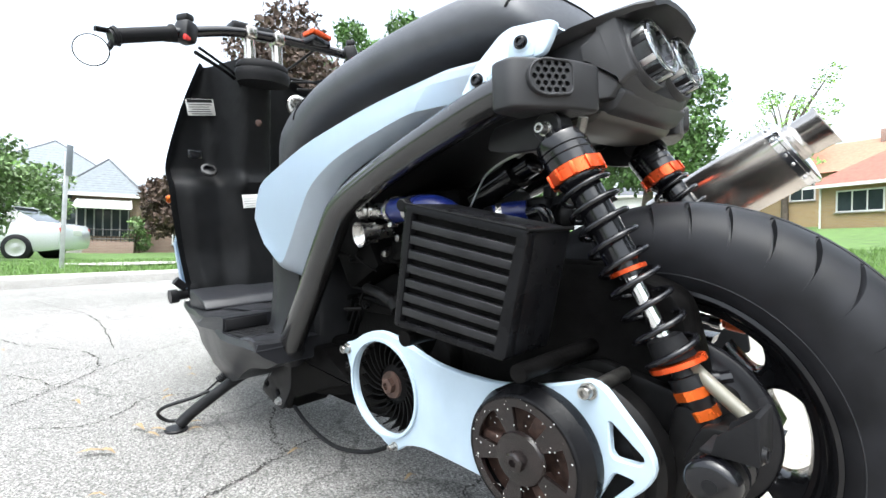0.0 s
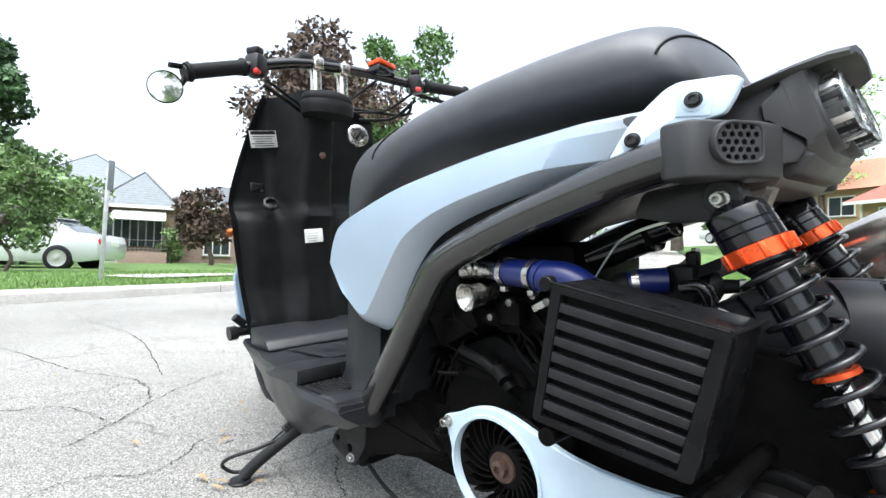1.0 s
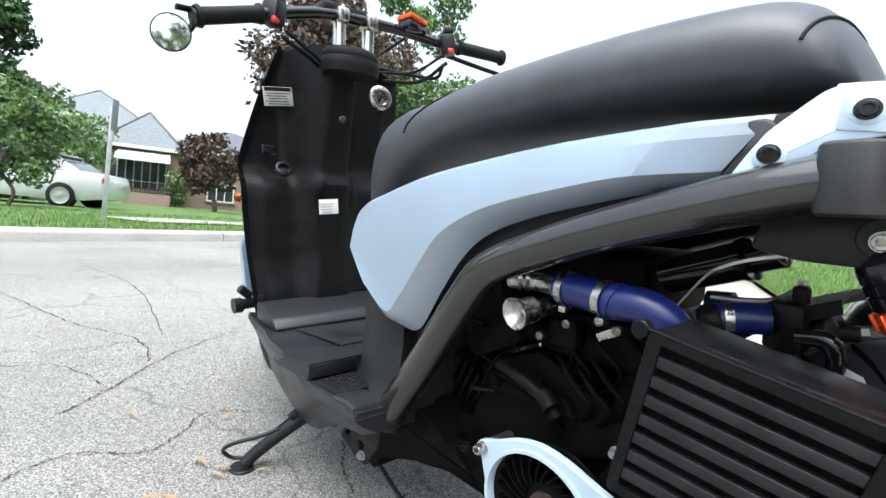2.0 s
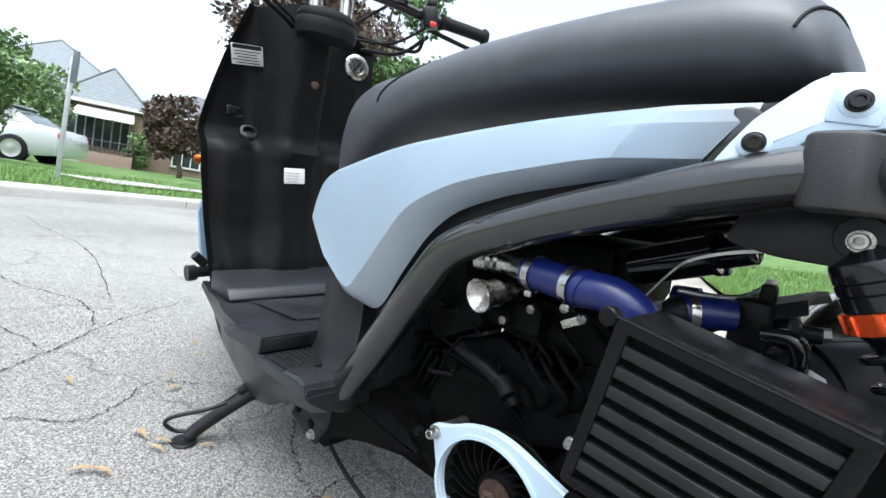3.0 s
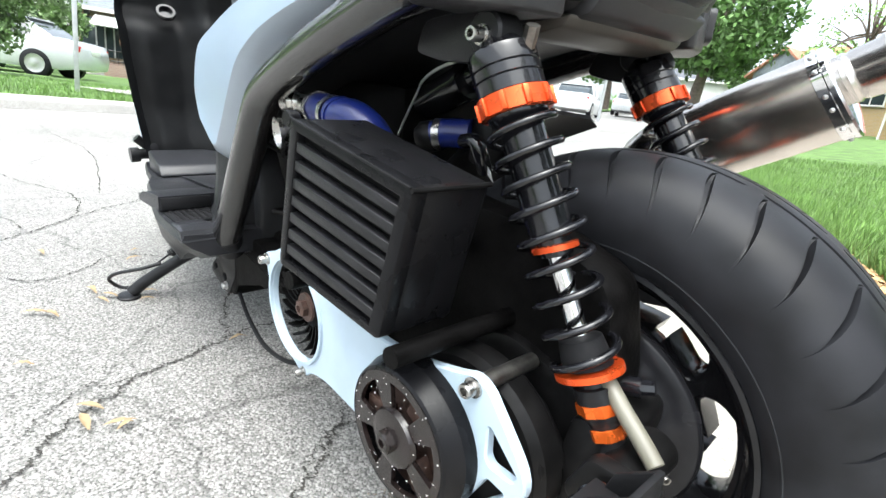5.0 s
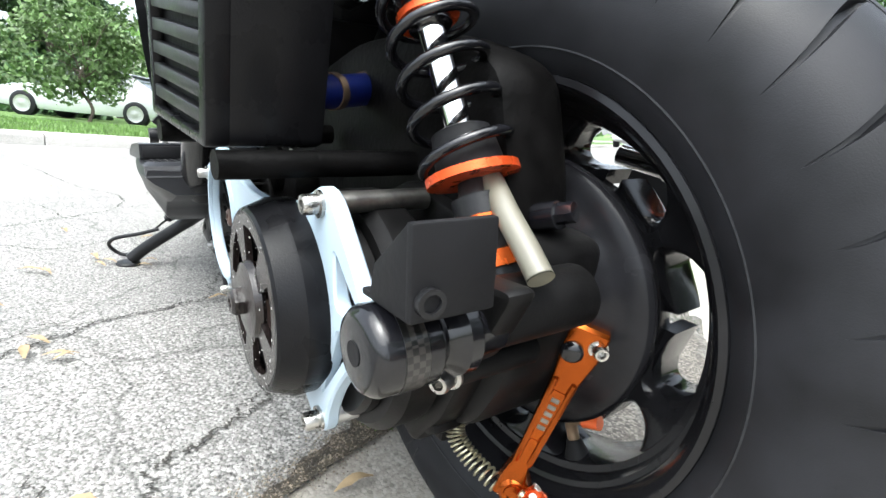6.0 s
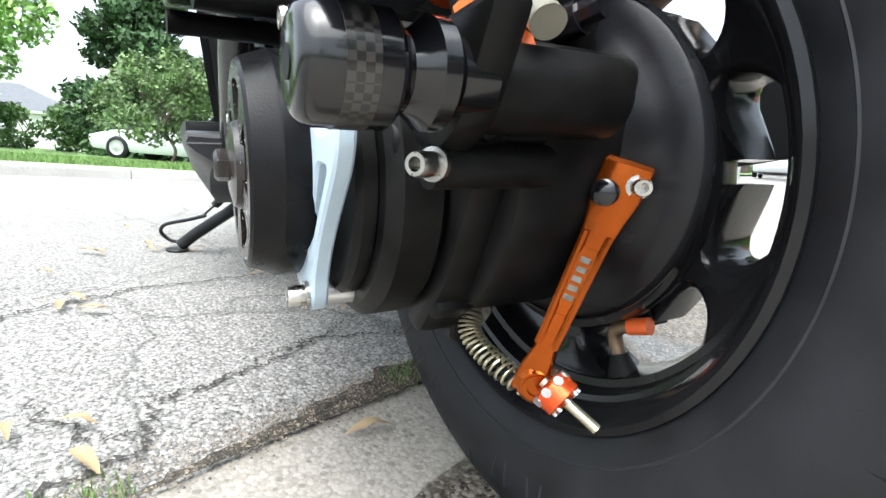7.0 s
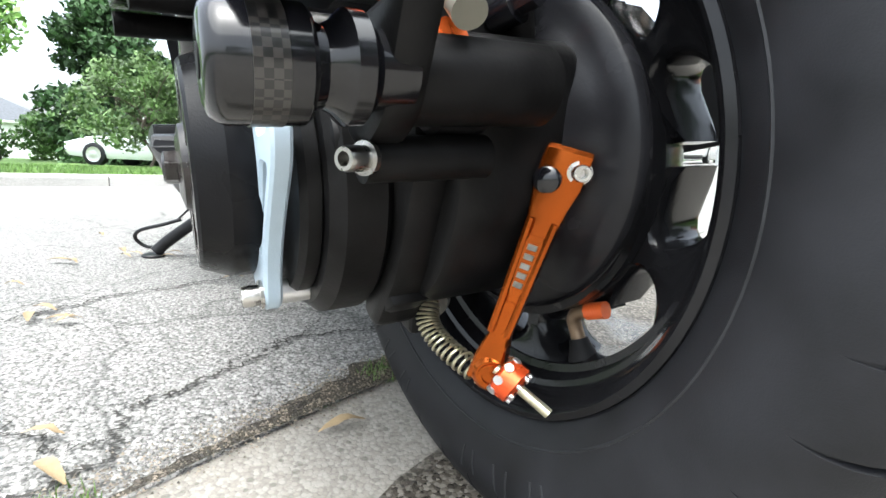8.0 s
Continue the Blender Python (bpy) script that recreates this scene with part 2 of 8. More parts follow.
KERBM = ground_material("kerb_concrete", (0.42, 0.41, 0.385), (0.30, 0.29, 0.27), (0.55, 0.53, 0.50), 220, rough=0.8, bump=0.2, patch=0.8)
ICBLACK = material("intercooler_black_paint", (0.0058, 0.0058, 0.0066), 0.28, spec=0.12, var=0.3, scale=30, bump=0.12, bscale=900)
DRUM = material("satin_black_casting", (0.0105, 0.0105, 0.012), 0.25, spec=0.17, var=0.3, scale=40, bump=0.07, bscale=700, rvar=0.08)
SIDEWALL = material("raised_tyre_rubber", (0.0145, 0.0152, 0.0175), 0.5, spec=0.28, var=0.3, scale=60, bump=0.2)
WHEELBLACK = material("black_wheel_enamel", (0.009, 0.009, 0.0102), 0.15, spec=0.24, var=0.35, scale=30, bump=0.06, rvar=0.06)
BELLFACE = material("scorched_bell_face", (0.012, 0.0085, 0.0080), 0.24, var=0.55, scale=70, bump=0.3, bscale=500)
# a darker copy of the panel paint; the bevel's shade is in the colour
BEVELSHADE = material("shaded_bevel_paint", (0.37, 0.41, 0.455), 0.34, var=0.10, scale=6, bump=0.04, coat=0.2, rvar=0.05)
BRASS = material("dull_brass", (0.20, 0.14, 0.09), 0.45, metal=0.5, var=0.3, scale=80, bump=0.2)
BOLTM = material("machined_steel_screw", (0.42, 0.41, 0.39), 0.28, metal=1.0, var=0.25, scale=120, bump=0.15)
GRIT = material("wet_grit", (0.12, 0.10, 0.075), 0.5, var=0.6, scale=60, bump=0.2, island=0.8)
NUTORANGE = material("bright_orange_nut", (0.70, 0.125, 0.018), 0.26, metal=0.6, var=0.12, scale=60, bump=0.08)
BAYBOLT = material("dull_zinc_fastener", (0.16, 0.155, 0.145), 0.35, metal=0.9, var=0.35, scale=120, bump=0.2)
CRACKM = material("crack_dirt", (0.035, 0.032, 0.028), 0.95, var=0.5, scale=90, bump=0.6, bscale=500)
SOIL = material("gutter_soil", (0.05, 0.042, 0.030), 0.95, var=0.6, scale=60, bump=0.8, bscale=300, dist=0.004)
LAWN = material("lawn_grass", (0.085, 0.155, 0.036), 0.85, var=0.45, scale=3.0, bump=0.8, bscale=60, dist=0.02)
BLADE = material("grass_blade", (0.115, 0.205, 0.045), 0.6, var=0.35, scale=2.0, bump=0.0, island=0.35)
DRYLEAF = material("dry_yellow_leaf", (0.31, 0.225, 0.125), 0.75, var=0.35, scale=40, bump=0.3)
DEADLEAF = material("brown_dead_leaves", (0.40, 0.25, 0.11), 0.75, var=0.35, scale=12, bump=0.2, island=0.4)
BARK = material("tree_bark", (0.10, 0.08, 0.065), 0.9, var=0.4, scale=8, bump=0.8, bscale=30, dist=0.02)
LEAF_G = material("green_leaves", (0.085, 0.165, 0.042), 0.6, var=0.3, scale=1.2, bump=0.0, island=0.4)
LEAF_L = material("light_green_leaves", (0.22, 0.38, 0.10), 0.6, var=0.3, scale=1.2, bump=0.0, island=0.4)
LEAF_D = material("dark_conifer_foliage", (0.046, 0.096, 0.034), 0.7, var=0.4, scale=1.5, bump=0.0, island=0.45)
LEAF_M = material("maroon_leaves", (0.075, 0.048, 0.036), 0.65, var=0.4, scale=1.2, bump=0.0, island=0.45)
LEAF_B = material("bush_leaves", (0.105, 0.170, 0.058), 0.6, var=0.4, scale=2.0, bump=0.0, island=0.45)
SIDING = material("white_siding", (0.72, 0.72, 0.70), 0.6, var=0.06, scale=2, bump=0.1)
SHINGLE_W = material("pale_sunlit_shingles", (0.185, 0.205, 0.222), 0.85, var=0.12, scale=6, bump=0.3, bscale=40, dist=0.01)
SHINGLE_G = material("slate_grey_shingles", (0.105, 0.112, 0.125), 0.85, var=0.2, scale=6, bump=0.4, bscale=30, dist=0.01)
SHINGLE_O = material("terracotta_shingles", (0.36, 0.175, 0.115), 0.85, var=0.15, scale=5, bump=0.4, bscale=30, dist=0.01)
SHINGLE_R = material("red_brown_shingles", (0.25, 0.105, 0.078), 0.85, var=0.18, scale=5, bump=0.4, bscale=30, dist=0.01)
FRAMEW = material("white_window_frame", (0.70, 0.70, 0.68), 0.5, var=0.05, bump=0.05)
IRON = material("black_iron", (0.02, 0.02, 0.02), 0.5, var=0.2, bump=0.1)
CURTAIN = material("pale_curtain", (0.30, 0.31, 0.31), 0.8, var=0.3, scale=6, bump=0.0)
GALV = material("galvanised_post", (0.42, 0.43, 0.44), 0.45, metal=0.6, var=0.15, scale=10, bump=0.1)
SIGNBACK = material("weathered_sign_back", (0.20, 0.22, 0.24), 0.5, metal=0.3, var=0.2, scale=6, bump=0.05)
CARPAINT = material("silver_car_paint", (0.58, 0.60, 0.62), 0.25, metal=0.15, var=0.04, bump=0.0, coat=0.6, rvar=0.04)
CARWHITE = material("white_car_paint", (0.70, 0.71, 0.72), 0.28, var=0.04, bump=0.0, coat=0.6, rvar=0.04)
TAILRED = material("red_tail_lens", (0.50, 0.02, 0.02), 0.2, var=0.1, bump=0.0)


def brick_material(name, a, b_, mortar, size=1.0):
    m = bpy.data.materials.new(name)
    m.use_nodes = True
    nt = m.node_tree
    b = nt.nodes["Principled BSDF"]
    co = nt.nodes.new("ShaderNodeTexCoord")
    geo = nt.nodes.new("ShaderNodeSeparateXYZ")
    nt.links.new(co.outputs["Object"], geo.inputs[0])
    add = nt.nodes.new("ShaderNodeMath")
    nt.links.new(geo.outputs[0], add.inputs[0])
    nt.links.new(geo.outputs[1], add.inputs[1])
    com = nt.nodes.new("ShaderNodeCombineXYZ")
    nt.links.new(add.outputs[0], com.inputs[0])
    nt.links.new(geo.outputs[2], com.inputs[1])
    br = nt.nodes.new("ShaderNodeTexBrick")
    br.inputs["Color1"].default_value, br.inputs["Color2"].default_value = (*a, 1), (*b_, 1)
    br.inputs["Mortar"].default_value = (*mortar, 1)
    br.inputs["Scale"].default_value = 1.0
    br.inputs["Brick Width"].default_value, br.inputs["Row Height"].default_value = 0.21 * size, 0.075 * size
    br.inputs["Mortar Size"].default_value = 0.010 * size
    nt.links.new(com.outputs[0], br.inputs["Vector"])
    nt.links.new(br.outputs["Color"], b.inputs["Base Color"])
    b.inputs["Roughness"].default_value = 0.85
    bp = nt.nodes.new("ShaderNodeBump")
    bp.inputs["Strength"].default_value, bp.inputs["Distance"].default_value = 0.5, 0.01
    bp.invert = True
    nt.links.new(br.outputs["Fac"], bp.inputs["Height"])
    nt.links.new(bp.outputs[0], b.inputs["Normal"])
    return m


TANBRICK = brick_material("tan_brick", (0.26, 0.18, 0.11), (0.20, 0.13, 0.08), (0.26, 0.23, 0.20))
PINKBRICK = brick_material("pink_brick", (0.30, 0.195, 0.16), (0.25, 0.16, 0.13), (0.30, 0.26, 0.23))
YELLOWBRICK = brick_material("yellow_brick", (0.40, 0.27, 0.12), (0.34, 0.22, 0.10), (0.36, 0.31, 0.25))


# ---------- mesh tools ----------
def spline(pts, n=8):
    """Smooth line through points."""
    p = [Vector(q) for q in pts]
    p = [p[0] * 2 - p[1]] + p + [p[-1] * 2 - p[-2]]
    out = []
    for i in range(1, len(p) - 2):
        a, b, c, d = p[i - 1 : i + 3]
        for k in range(n):
            t = k / n
            out.append(0.5 * ((2 * b) + (c - a) * t + (2 * a - 5 * b + 4 * c - d) * t * t + (3 * b - a - 3 * c + d) * t**3))
    return out + [p[-2]]


def tube(bm, pts, r, seg=14, caps=True, closed=False, flat=1.0):
    """A round bar along points; r one radius or one for each point."""
    pts = [Vector(q) for q in pts]
    rs = r if isinstance(r, (list, tuple)) else [r] * len(pts)
    rings, up = [], None
    for i, q in enumerate(pts):
        if closed:
            d = pts[(i + 1) % len(pts)] - pts[i - 1]
        else:
            d = pts[min(i + 1, len(pts) - 1)] - pts[max(i - 1, 0)]
        d.normalize()
        if up is None:
            up = d.orthogonal().normalized()
        up = (up - d * up.dot(d)).normalized()
        side = d.cross(up)
        rings.append([bm.verts.new(q + (up * math.cos(a) * flat + side * math.sin(a)) * rs[i]) for a in [2 * math.pi * k / seg for k in range(seg)]])
    last = len(rings) if closed else len(rings) - 1
    for i in range(last):
        a, b = rings[i], rings[(i + 1) % len(rings)]
        for k in range(seg):
            bm.faces.new((a[k], a[(k + 1) % seg], b[(k + 1) % seg], b[k]))
    if caps and not closed:
        bm.faces.new(rings[0][::-1])
        bm.faces.new(rings[-1])
    return bm


def axis_frame(d):
    d = Vector(d).normalized()
    u = d.orthogonal().normalized()
    return d, u, d.cross(u)


def revolve(bm, prof, origin, axis, seg=32, closed=False):
    """Turn a profile of (along, radius) round an axis through origin."""
    d, u, v = axis_frame(axis)
    o = Vector(origin)
    rings = []
    for h, r in prof:
        if r < 1e-5:
            rings.append([bm.verts.new(o + d * h)])
        else:
            rings.append([bm.verts.new(o + d * h + (u * math.cos(a) + v * math.sin(a)) * r) for a in [2 * math.pi * k / seg for k in range(seg)]])
    pairs = list(zip(rings, rings[1:])) + ([(rings[-1], rings[0])] if closed else [])
    for a, b in pairs:
        for k in range(seg):
            k2 = (k + 1) % seg
            if len(a) == 1 and len(b) == 1:
                continue
            if len(a) == 1:
                bm.faces.new((a[0], b[k2], b[k]))
            elif len(b) == 1:
                bm.faces.new((a[k], a[k2], b[0]))
            else:
                bm.faces.new((a[k], a[k2], b[k2], b[k]))
    if not closed:
        for ring, flip in ((rings[0], True), (rings[-1], False)):
            if len(ring) > 2:
                bm.faces.new(ring[::-1] if flip else ring)
    return bm


def disc(bm, centre, axis, r, h, seg=28, bev=0.0):
    """A round plate from centre along axis, h thick, with eased edges."""
    b = min(bev, h / 2, r / 2)
    prof = [(0, r - b), (b, r), (h - b, r), (h, r - b)] if b > 0 else [(0, r), (h, r)]
    return revolve(bm, prof, centre, axis, seg)


def box(bm, centre, size, bev=0.0, rot=None, seg=2):
    """A box with rounded edges."""
    tmp = bmesh.new()
    bmesh.ops.create_cube(tmp, size=1.0)
    for v in tmp.verts:
        v.co = Vector((v.co.x * size[0], v.co.y * size[1], v.co.z * size[2]))
    if bev > 0:
        bmesh.ops.bevel(tmp, geom=list(tmp.edges), offset=bev, segments=seg, affect="EDGES", profile=0.5)
    m = Matrix.Translation(centre) @ (rot.to_4x4() if rot else Matrix.Identity(4))
    add_mesh(bm, tmp, m)
    return bm


def add_mesh(bm, tmp, m=None):
    if m is not None:
        tmp.transform(m)
    seen = {}
    for v in tmp.verts:
        seen[v] = bm.verts.new(v.co)
    for f in tmp.faces:
        bm.faces.new([seen[v] for v in f.verts])
    tmp.free()
    return bm


def prism(bm, outline, y0, y1, bev=0.0, holes=(), place=None, seg=2):
    """A plate of an outline in x and z, from y0 to y1, with holes."""
    tmp = bmesh.new()
    edges = []
    for loop in (outline, *holes):
        vs = [tmp.verts.new((x, y0, z)) for x, z in loop]
        edges += [tmp.edges.new((vs[i], vs[(i + 1) % len(vs)])) for i in range(len(vs))]
    if holes:
        bmesh.ops.triangle_fill(tmp, use_beauty=True, use_dissolve=False, edges=edges, normal=(0, 1, 0))
    else:
        tmp.faces.new([tmp.verts[i] for i in range(0)] or list(tmp.verts))
    faces = list(tmp.faces)
    ext = bmesh.ops.extrude_face_region(tmp, geom=faces)
    bmesh.ops.translate(tmp, vec=(0, y1 - y0, 0), verts=[g for g in ext["geom"] if isinstance(g, bmesh.types.BMVert)])
    bmesh.ops.recalc_face_normals(tmp, faces=list(tmp.faces))
    if bev > 0:
        rim = [e for e in tmp.edges if len(e.link_faces) == 2 and e.calc_face_angle(0) > 0.6 and abs(e.verts[0].co.y - e.verts[1].co.y) < 1e-6]
        bmesh.ops.bevel(tmp, geom=rim, offset=bev, segments=seg, affect="EDGES", profile=0.5)
    return add_mesh(bm, tmp, place)


def loft(bm, rings, caps=True, closed=True):
    made = [[bm.verts.new(q) for q in ring] for ring in rings]
    n = len(made[0])
    for a, b in zip(made, made[1:]):
        for k in range(n if closed else n - 1):
            bm.faces.new((a[k], a[(k + 1) % n], b[(k + 1) % n], b[k]))
    if caps and closed:
        bm.faces.new(made[0][::-1])
        bm.faces.new(made[-1])
    return bm


def circle(cx, cz, r, n=32, start=0.0):
    return [(cx + r * math.cos(start + 2 * math.pi * k / n), cz + r * math.sin(start + 2 * math.pi * k / n)) for k in range(n)]


def rounded(pts, r, n=4):
    """An outline with its corners rounded."""
    out = []
    for i, q in enumerate(pts):
        a, b, c = Vector(pts[i - 1]), Vector(q), Vector(pts[(i + 1) % len(pts)])
        da, dc = (a - b), (c - b)
        k = min(r, da.length * 0.45, dc.length * 0.45)
        s, e = b + da.normalized() * k, b + dc.normalized() * k
        for j in range(n + 1):
            t = j / n
            out.append(tuple((1 - t) ** 2 * s + 2 * t * (1 - t) * b + t * t * e))
    return out


def finish(bm, name, mat, sharp=40):
    bmesh.ops.recalc_face_normals(bm, faces=list(bm.faces))
    lim = radians(sharp)
    for f in bm.faces:
        f.smooth = True
    for e in bm.edges:
        e.smooth = len(e.link_faces) == 2 and e.calc_face_angle(0) < lim
    me = bpy.data.meshes.new(name)
    bm.to_mesh(me)
    bm.free()
    me.materials.append(mat)
    return me


def part(name, bm, mat, parent=None, label="", sharp=40):
    ob = new(name, finish(bm, name, mat, sharp))
    if parent:
        ob.parent = parent
    if label:
        tagged(ob, label)
    return ob


def thing(name, m=None, label="", category="", group="", kind=""):
    ob = new(name)
    ob.empty_display_size = 0.1
    ob.matrix_basis = m or Matrix.Identity(4)
    return tagged(ob, label, category, group, kind)


def mesh_thing(name, verts, faces, mat, label="", category="", kind="", smooth=False, parent=None):
    me = bpy.data.meshes.new(name)
    me.from_pydata(verts, [], faces)
    me.materials.append(mat)
    if smooth:
        me.shade_smooth()
    ob = new(name, me)
    if parent:
        ob.parent = parent
    return tagged(ob, label, category, "", kind)


BM = bmesh.new


# ---------- ground ----------
ALONG, ACROSS = Vector((0.47, -0.883, 0)), Vector((0.883, 0.47, 0))  # the street's way, and across it to the far side
EDGE, FARKERB = 0.148, 6.3


def street(a, n, z=0.0):
    """A world point from metres along and across the street."""
    q = ALONG * a + ACROSS * n
    return Vector((q.x, q.y, z))


def hill(a, n):
    """The street climbs away from the driveway on the near side."""
    return 0.05 * max(0.0, a - 5) * min(1.0, max(0.0, (a - n) / 12))


def height(x, y):
    """The road's section: a gutter under the rear wheel, the flat of the lane, and the fall to the far kerb."""
    n = x * ACROSS.x + y * ACROSS.y
    near = float(np.interp(n, [-0.6, -0.03, 0.12, 0.25, 0.6, 1.0, 2.0], [-0.004, 0.010, 0.0235, 0.031, 0.038, 0.036, 0.02]))
    if n > 2.0:
        k = min(1, (n - 2.0) / (FARKERB - 2.0))
        near = near * (1 - k) - 0.14 * k * k
    return near + hill(x * ALONG.x + y * ALONG.y, n)


def sheet(name, a0, a1, n0, n1, da, dn, lift, mat, label, category, rise=None):
    na, nn = max(1, round((a1 - a0) / da)), max(1, round((n1 - n0) / dn))
    verts = []
    for i in range(na + 1):
        for j in range(nn + 1):
            q = street(a0 + (a1 - a0) * i / na, n0 + (n1 - n0) * j / nn)
            verts.append((q.x, q.y, (rise(q.x, q.y) if rise else height(q.x, q.y)) + lift))
    faces = [(i * (nn + 1) + j, (i + 1) * (nn + 1) + j, (i + 1) * (nn + 1) + j + 1, i * (nn + 1) + j + 1) for i in range(na) for j in range(nn)]
    return mesh_thing(name, verts, faces, mat, label, category, "structure", smooth=True)


# one sheet to the horizon, with the road, the slabs and the lawns laid on it
verts, faces = [], []
steps = [-600, -200, -80, -40, -20, -10, -5, -2.5, 0, 2.5, 5, 6.3, 8, 10, 15, 20, 30, 40, 80, 200, 600]
for a in steps:
    for n in steps:
        q = street(a, n)
        verts.append((q.x, q.y, -0.45))
k = len(steps)
mesh_thing("ground", verts, [(i * k + j, (i + 1) * k + j, (i + 1) * k + j + 1, i * k + j + 1) for i in range(k - 1) for j in range(k - 1)], LAWN,
           "green earth under the street and lawns, out to the horizon", "ground", "structure")
sheet("road", -3, 3, EDGE, 3.0, 0.05, 0.05, 0.0, ASPHALT, "old grey asphalt road with pale stones and cracks", "road")
sheet("road", 3, 70, EDGE, FARKERB, 1.0, 0.4, 0.0, ASPHALT, "old grey asphalt road running away along the street", "road")
sheet("road", -40, -3, EDGE, FARKERB, 1.0, 0.4, 0.0, ASPHALT, "old grey asphalt road running away along the street", "road")
sheet("road", -3, 3, 3.0, FARKERB, 0.3, 0.1, 0.0, ASPHALT, "old grey asphalt road up to the far kerb", "road")
sheet("pavement", -3.2, 1.9, -3.5, EDGE, 0.1, 0.1, 0.004, CONCRETE, "worn concrete driveway apron beside the asphalt", "pavement")
sheet("pavement", -40, -3.2, -3.5, EDGE, 2.0, 0.5, 0.002, CONCRETE, "worn concrete gutter strip behind the driveway", "pavement")
sheet("pavement", 1.9, 60, -0.95, EDGE, 0.5, 0.2, 0.002, CONCRETE, "worn concrete gutter strip along the street", "pavement")


def lawn_near(x, y):
    n = x * ACROSS.x + y * ACROSS.y
    return 0.05 + 0.06 * min(16, max(0, -1.0 - n)) + hill(x * ALONG.x + y * ALONG.y, n)


def lawn_far(x, y):
    n = x * ACROSS.x + y * ACROSS.y
    return -0.02 + 0.012 * math.sin(x * 1.7) * math.cos(y * 1.3) - 0.010 * max(0, n - 9) + hill(x * ALONG.x + y * ALONG.y, n)


sheet("lawn", 1.9, 90, -40, -0.95, 1.0, 0.5, 0.0, LAWN, "bright green front lawn beside the driveway", "lawn", lawn_near)
sheet("lawn", -60, 90, FARKERB + 0.16, 60, 1.0, 0.6, 0.0, LAWN, "bright green lawn across the street", "lawn", lawn_far)
sheet("pavement", -60, 1.9, -40, -3.5, 2.0, 2.0, 0.0, CONCRETE, "concrete driveway going back from the street", "pavement", lambda x, y: -0.04)
sheet("sidewalk", 5.0, 40, 8.0, 9.3, 1.5, 0.65, 0.03, KERBM, "pale concrete sidewalk through the far lawn", "sidewalk", lawn_far)

# the far kerb, in lengths with open joints
for i in range(16):
    a = -16 + i * 3.0
    bm = BM()
    prof = [(0, -0.5), (0, -0.05), (0.02, -0.022), (0.05, -0.012), (0.30, -0.008), (0.30, -0.5)]
    loft(bm, [[street(s, FARKERB + n, z + hill(s, FARKERB)) for n, z in prof] for s in (a, a + 2.985)])
    tagged(part("kerb", bm, KERBM, None), "pale concrete kerb stone at the far road edge", "kerb", "kerb stones", "structure")


# cracks: narrow dirt-filled grooves that wander over the asphalt
def crack(points, w, seed):
    rng = random.Random(seed)
    line = spline([(x, y, 0) for x, y in points], 34)
    verts, faces = [], []
    off = 0.0
    for i, q in enumerate(line):
        d = (line[min(i + 1, len(line) - 1)] - line[max(i - 1, 0)]).normalized()
        side = Vector((-d.y, d.x, 0))
        off = 0.86 * off + rng.uniform(-0.0035, 0.0035)
        ww = 0.72 * w * rng.uniform(0.1, 1.4) * min(1, (i + 1) / 6, (len(line) - i) / 6)
        for s in (-1, 1):
            p = q + side * (off + s * ww * rng.uniform(0.3, 1.3))
            verts.append((p.x, p.y, height(p.x, p.y) + 0.0025))
    for i in range(len(line) - 1):
        faces.append((2 * i, 2 * i + 1, 2 * i + 3, 2 * i + 2))
    mesh_thing("road_crack", verts, faces, CRACKM, "dark dirt-filled crack in the asphalt", "crack", "structure")


crack([(0.035, 0.335), (0.086, 0.276), (0.12, 0.268), (0.154, 0.257), (0.18, 0.215), (0.219, 0.168), (0.254, 0.135), (0.274, 0.087), (0.284, 0.021), (0.31, -0.05)], 0.0040, 1)
crack([(0.30, 0.53), (0.348, 0.463), (0.392, 0.433), (0.43, 0.40), (0.469, 0.358), (0.517, 0.302), (0.539, 0.247), (0.566, 0.192), (0.583, 0.169), (0.60, 0.08)], 0.0042, 2)
crack([(0.575, 0.177), (0.62, 0.174), (0.69, 0.156), (0.80, 0.109), (0.92, 0.02)], 0.0030, 4)
crack([(0.174, 0.351), (0.125, 0.321), (0.102, 0.293), (0.110, 0.268)], 0.0026, 12)
crack([(0.417, 0.449), (0.464, 0.431), (0.502, 0.387), (0.492, 0.35), (0.514, 0.30)], 0.0022, 13)
crack([(0.198, 0.193), (0.247, 0.161), (0.285, 0.11), (0.328, 0.075)], 0.0022, 3)
crack([(1.70, 0.80), (1.61, 0.674), (1.565, 0.555), (1.333, 0.457)], 0.0036, 5)
crack([(1.20, 0.56), (1.333, 0.457), (1.467, 0.369), (1.65, 0.214), (1.84, 0.017)], 0.0038, 6)
crack([(2.9, 0.80), (2.7, 0.72), (2.28, 0.58), (2.05, 0.485), (1.77, 0.344), (1.50, 0.35)], 0.0040, 7)
crack([(4.4, 0.45), (3.68, 0.376), (2.83, 0.242), (1.82, 0.269)], 0.0045, 8)
crack([(0.9, 0.7), (1.0, 0.55), (0.95, 0.42), (1.08, 0.3), (1.05, 0.2)], 0.0030, 9)
crack([(3.3, 1.4), (3.4, 0.8), (3.2, 0.5), (3.5, -0.3), (3.4, -1.2)], 0.0052, 11)

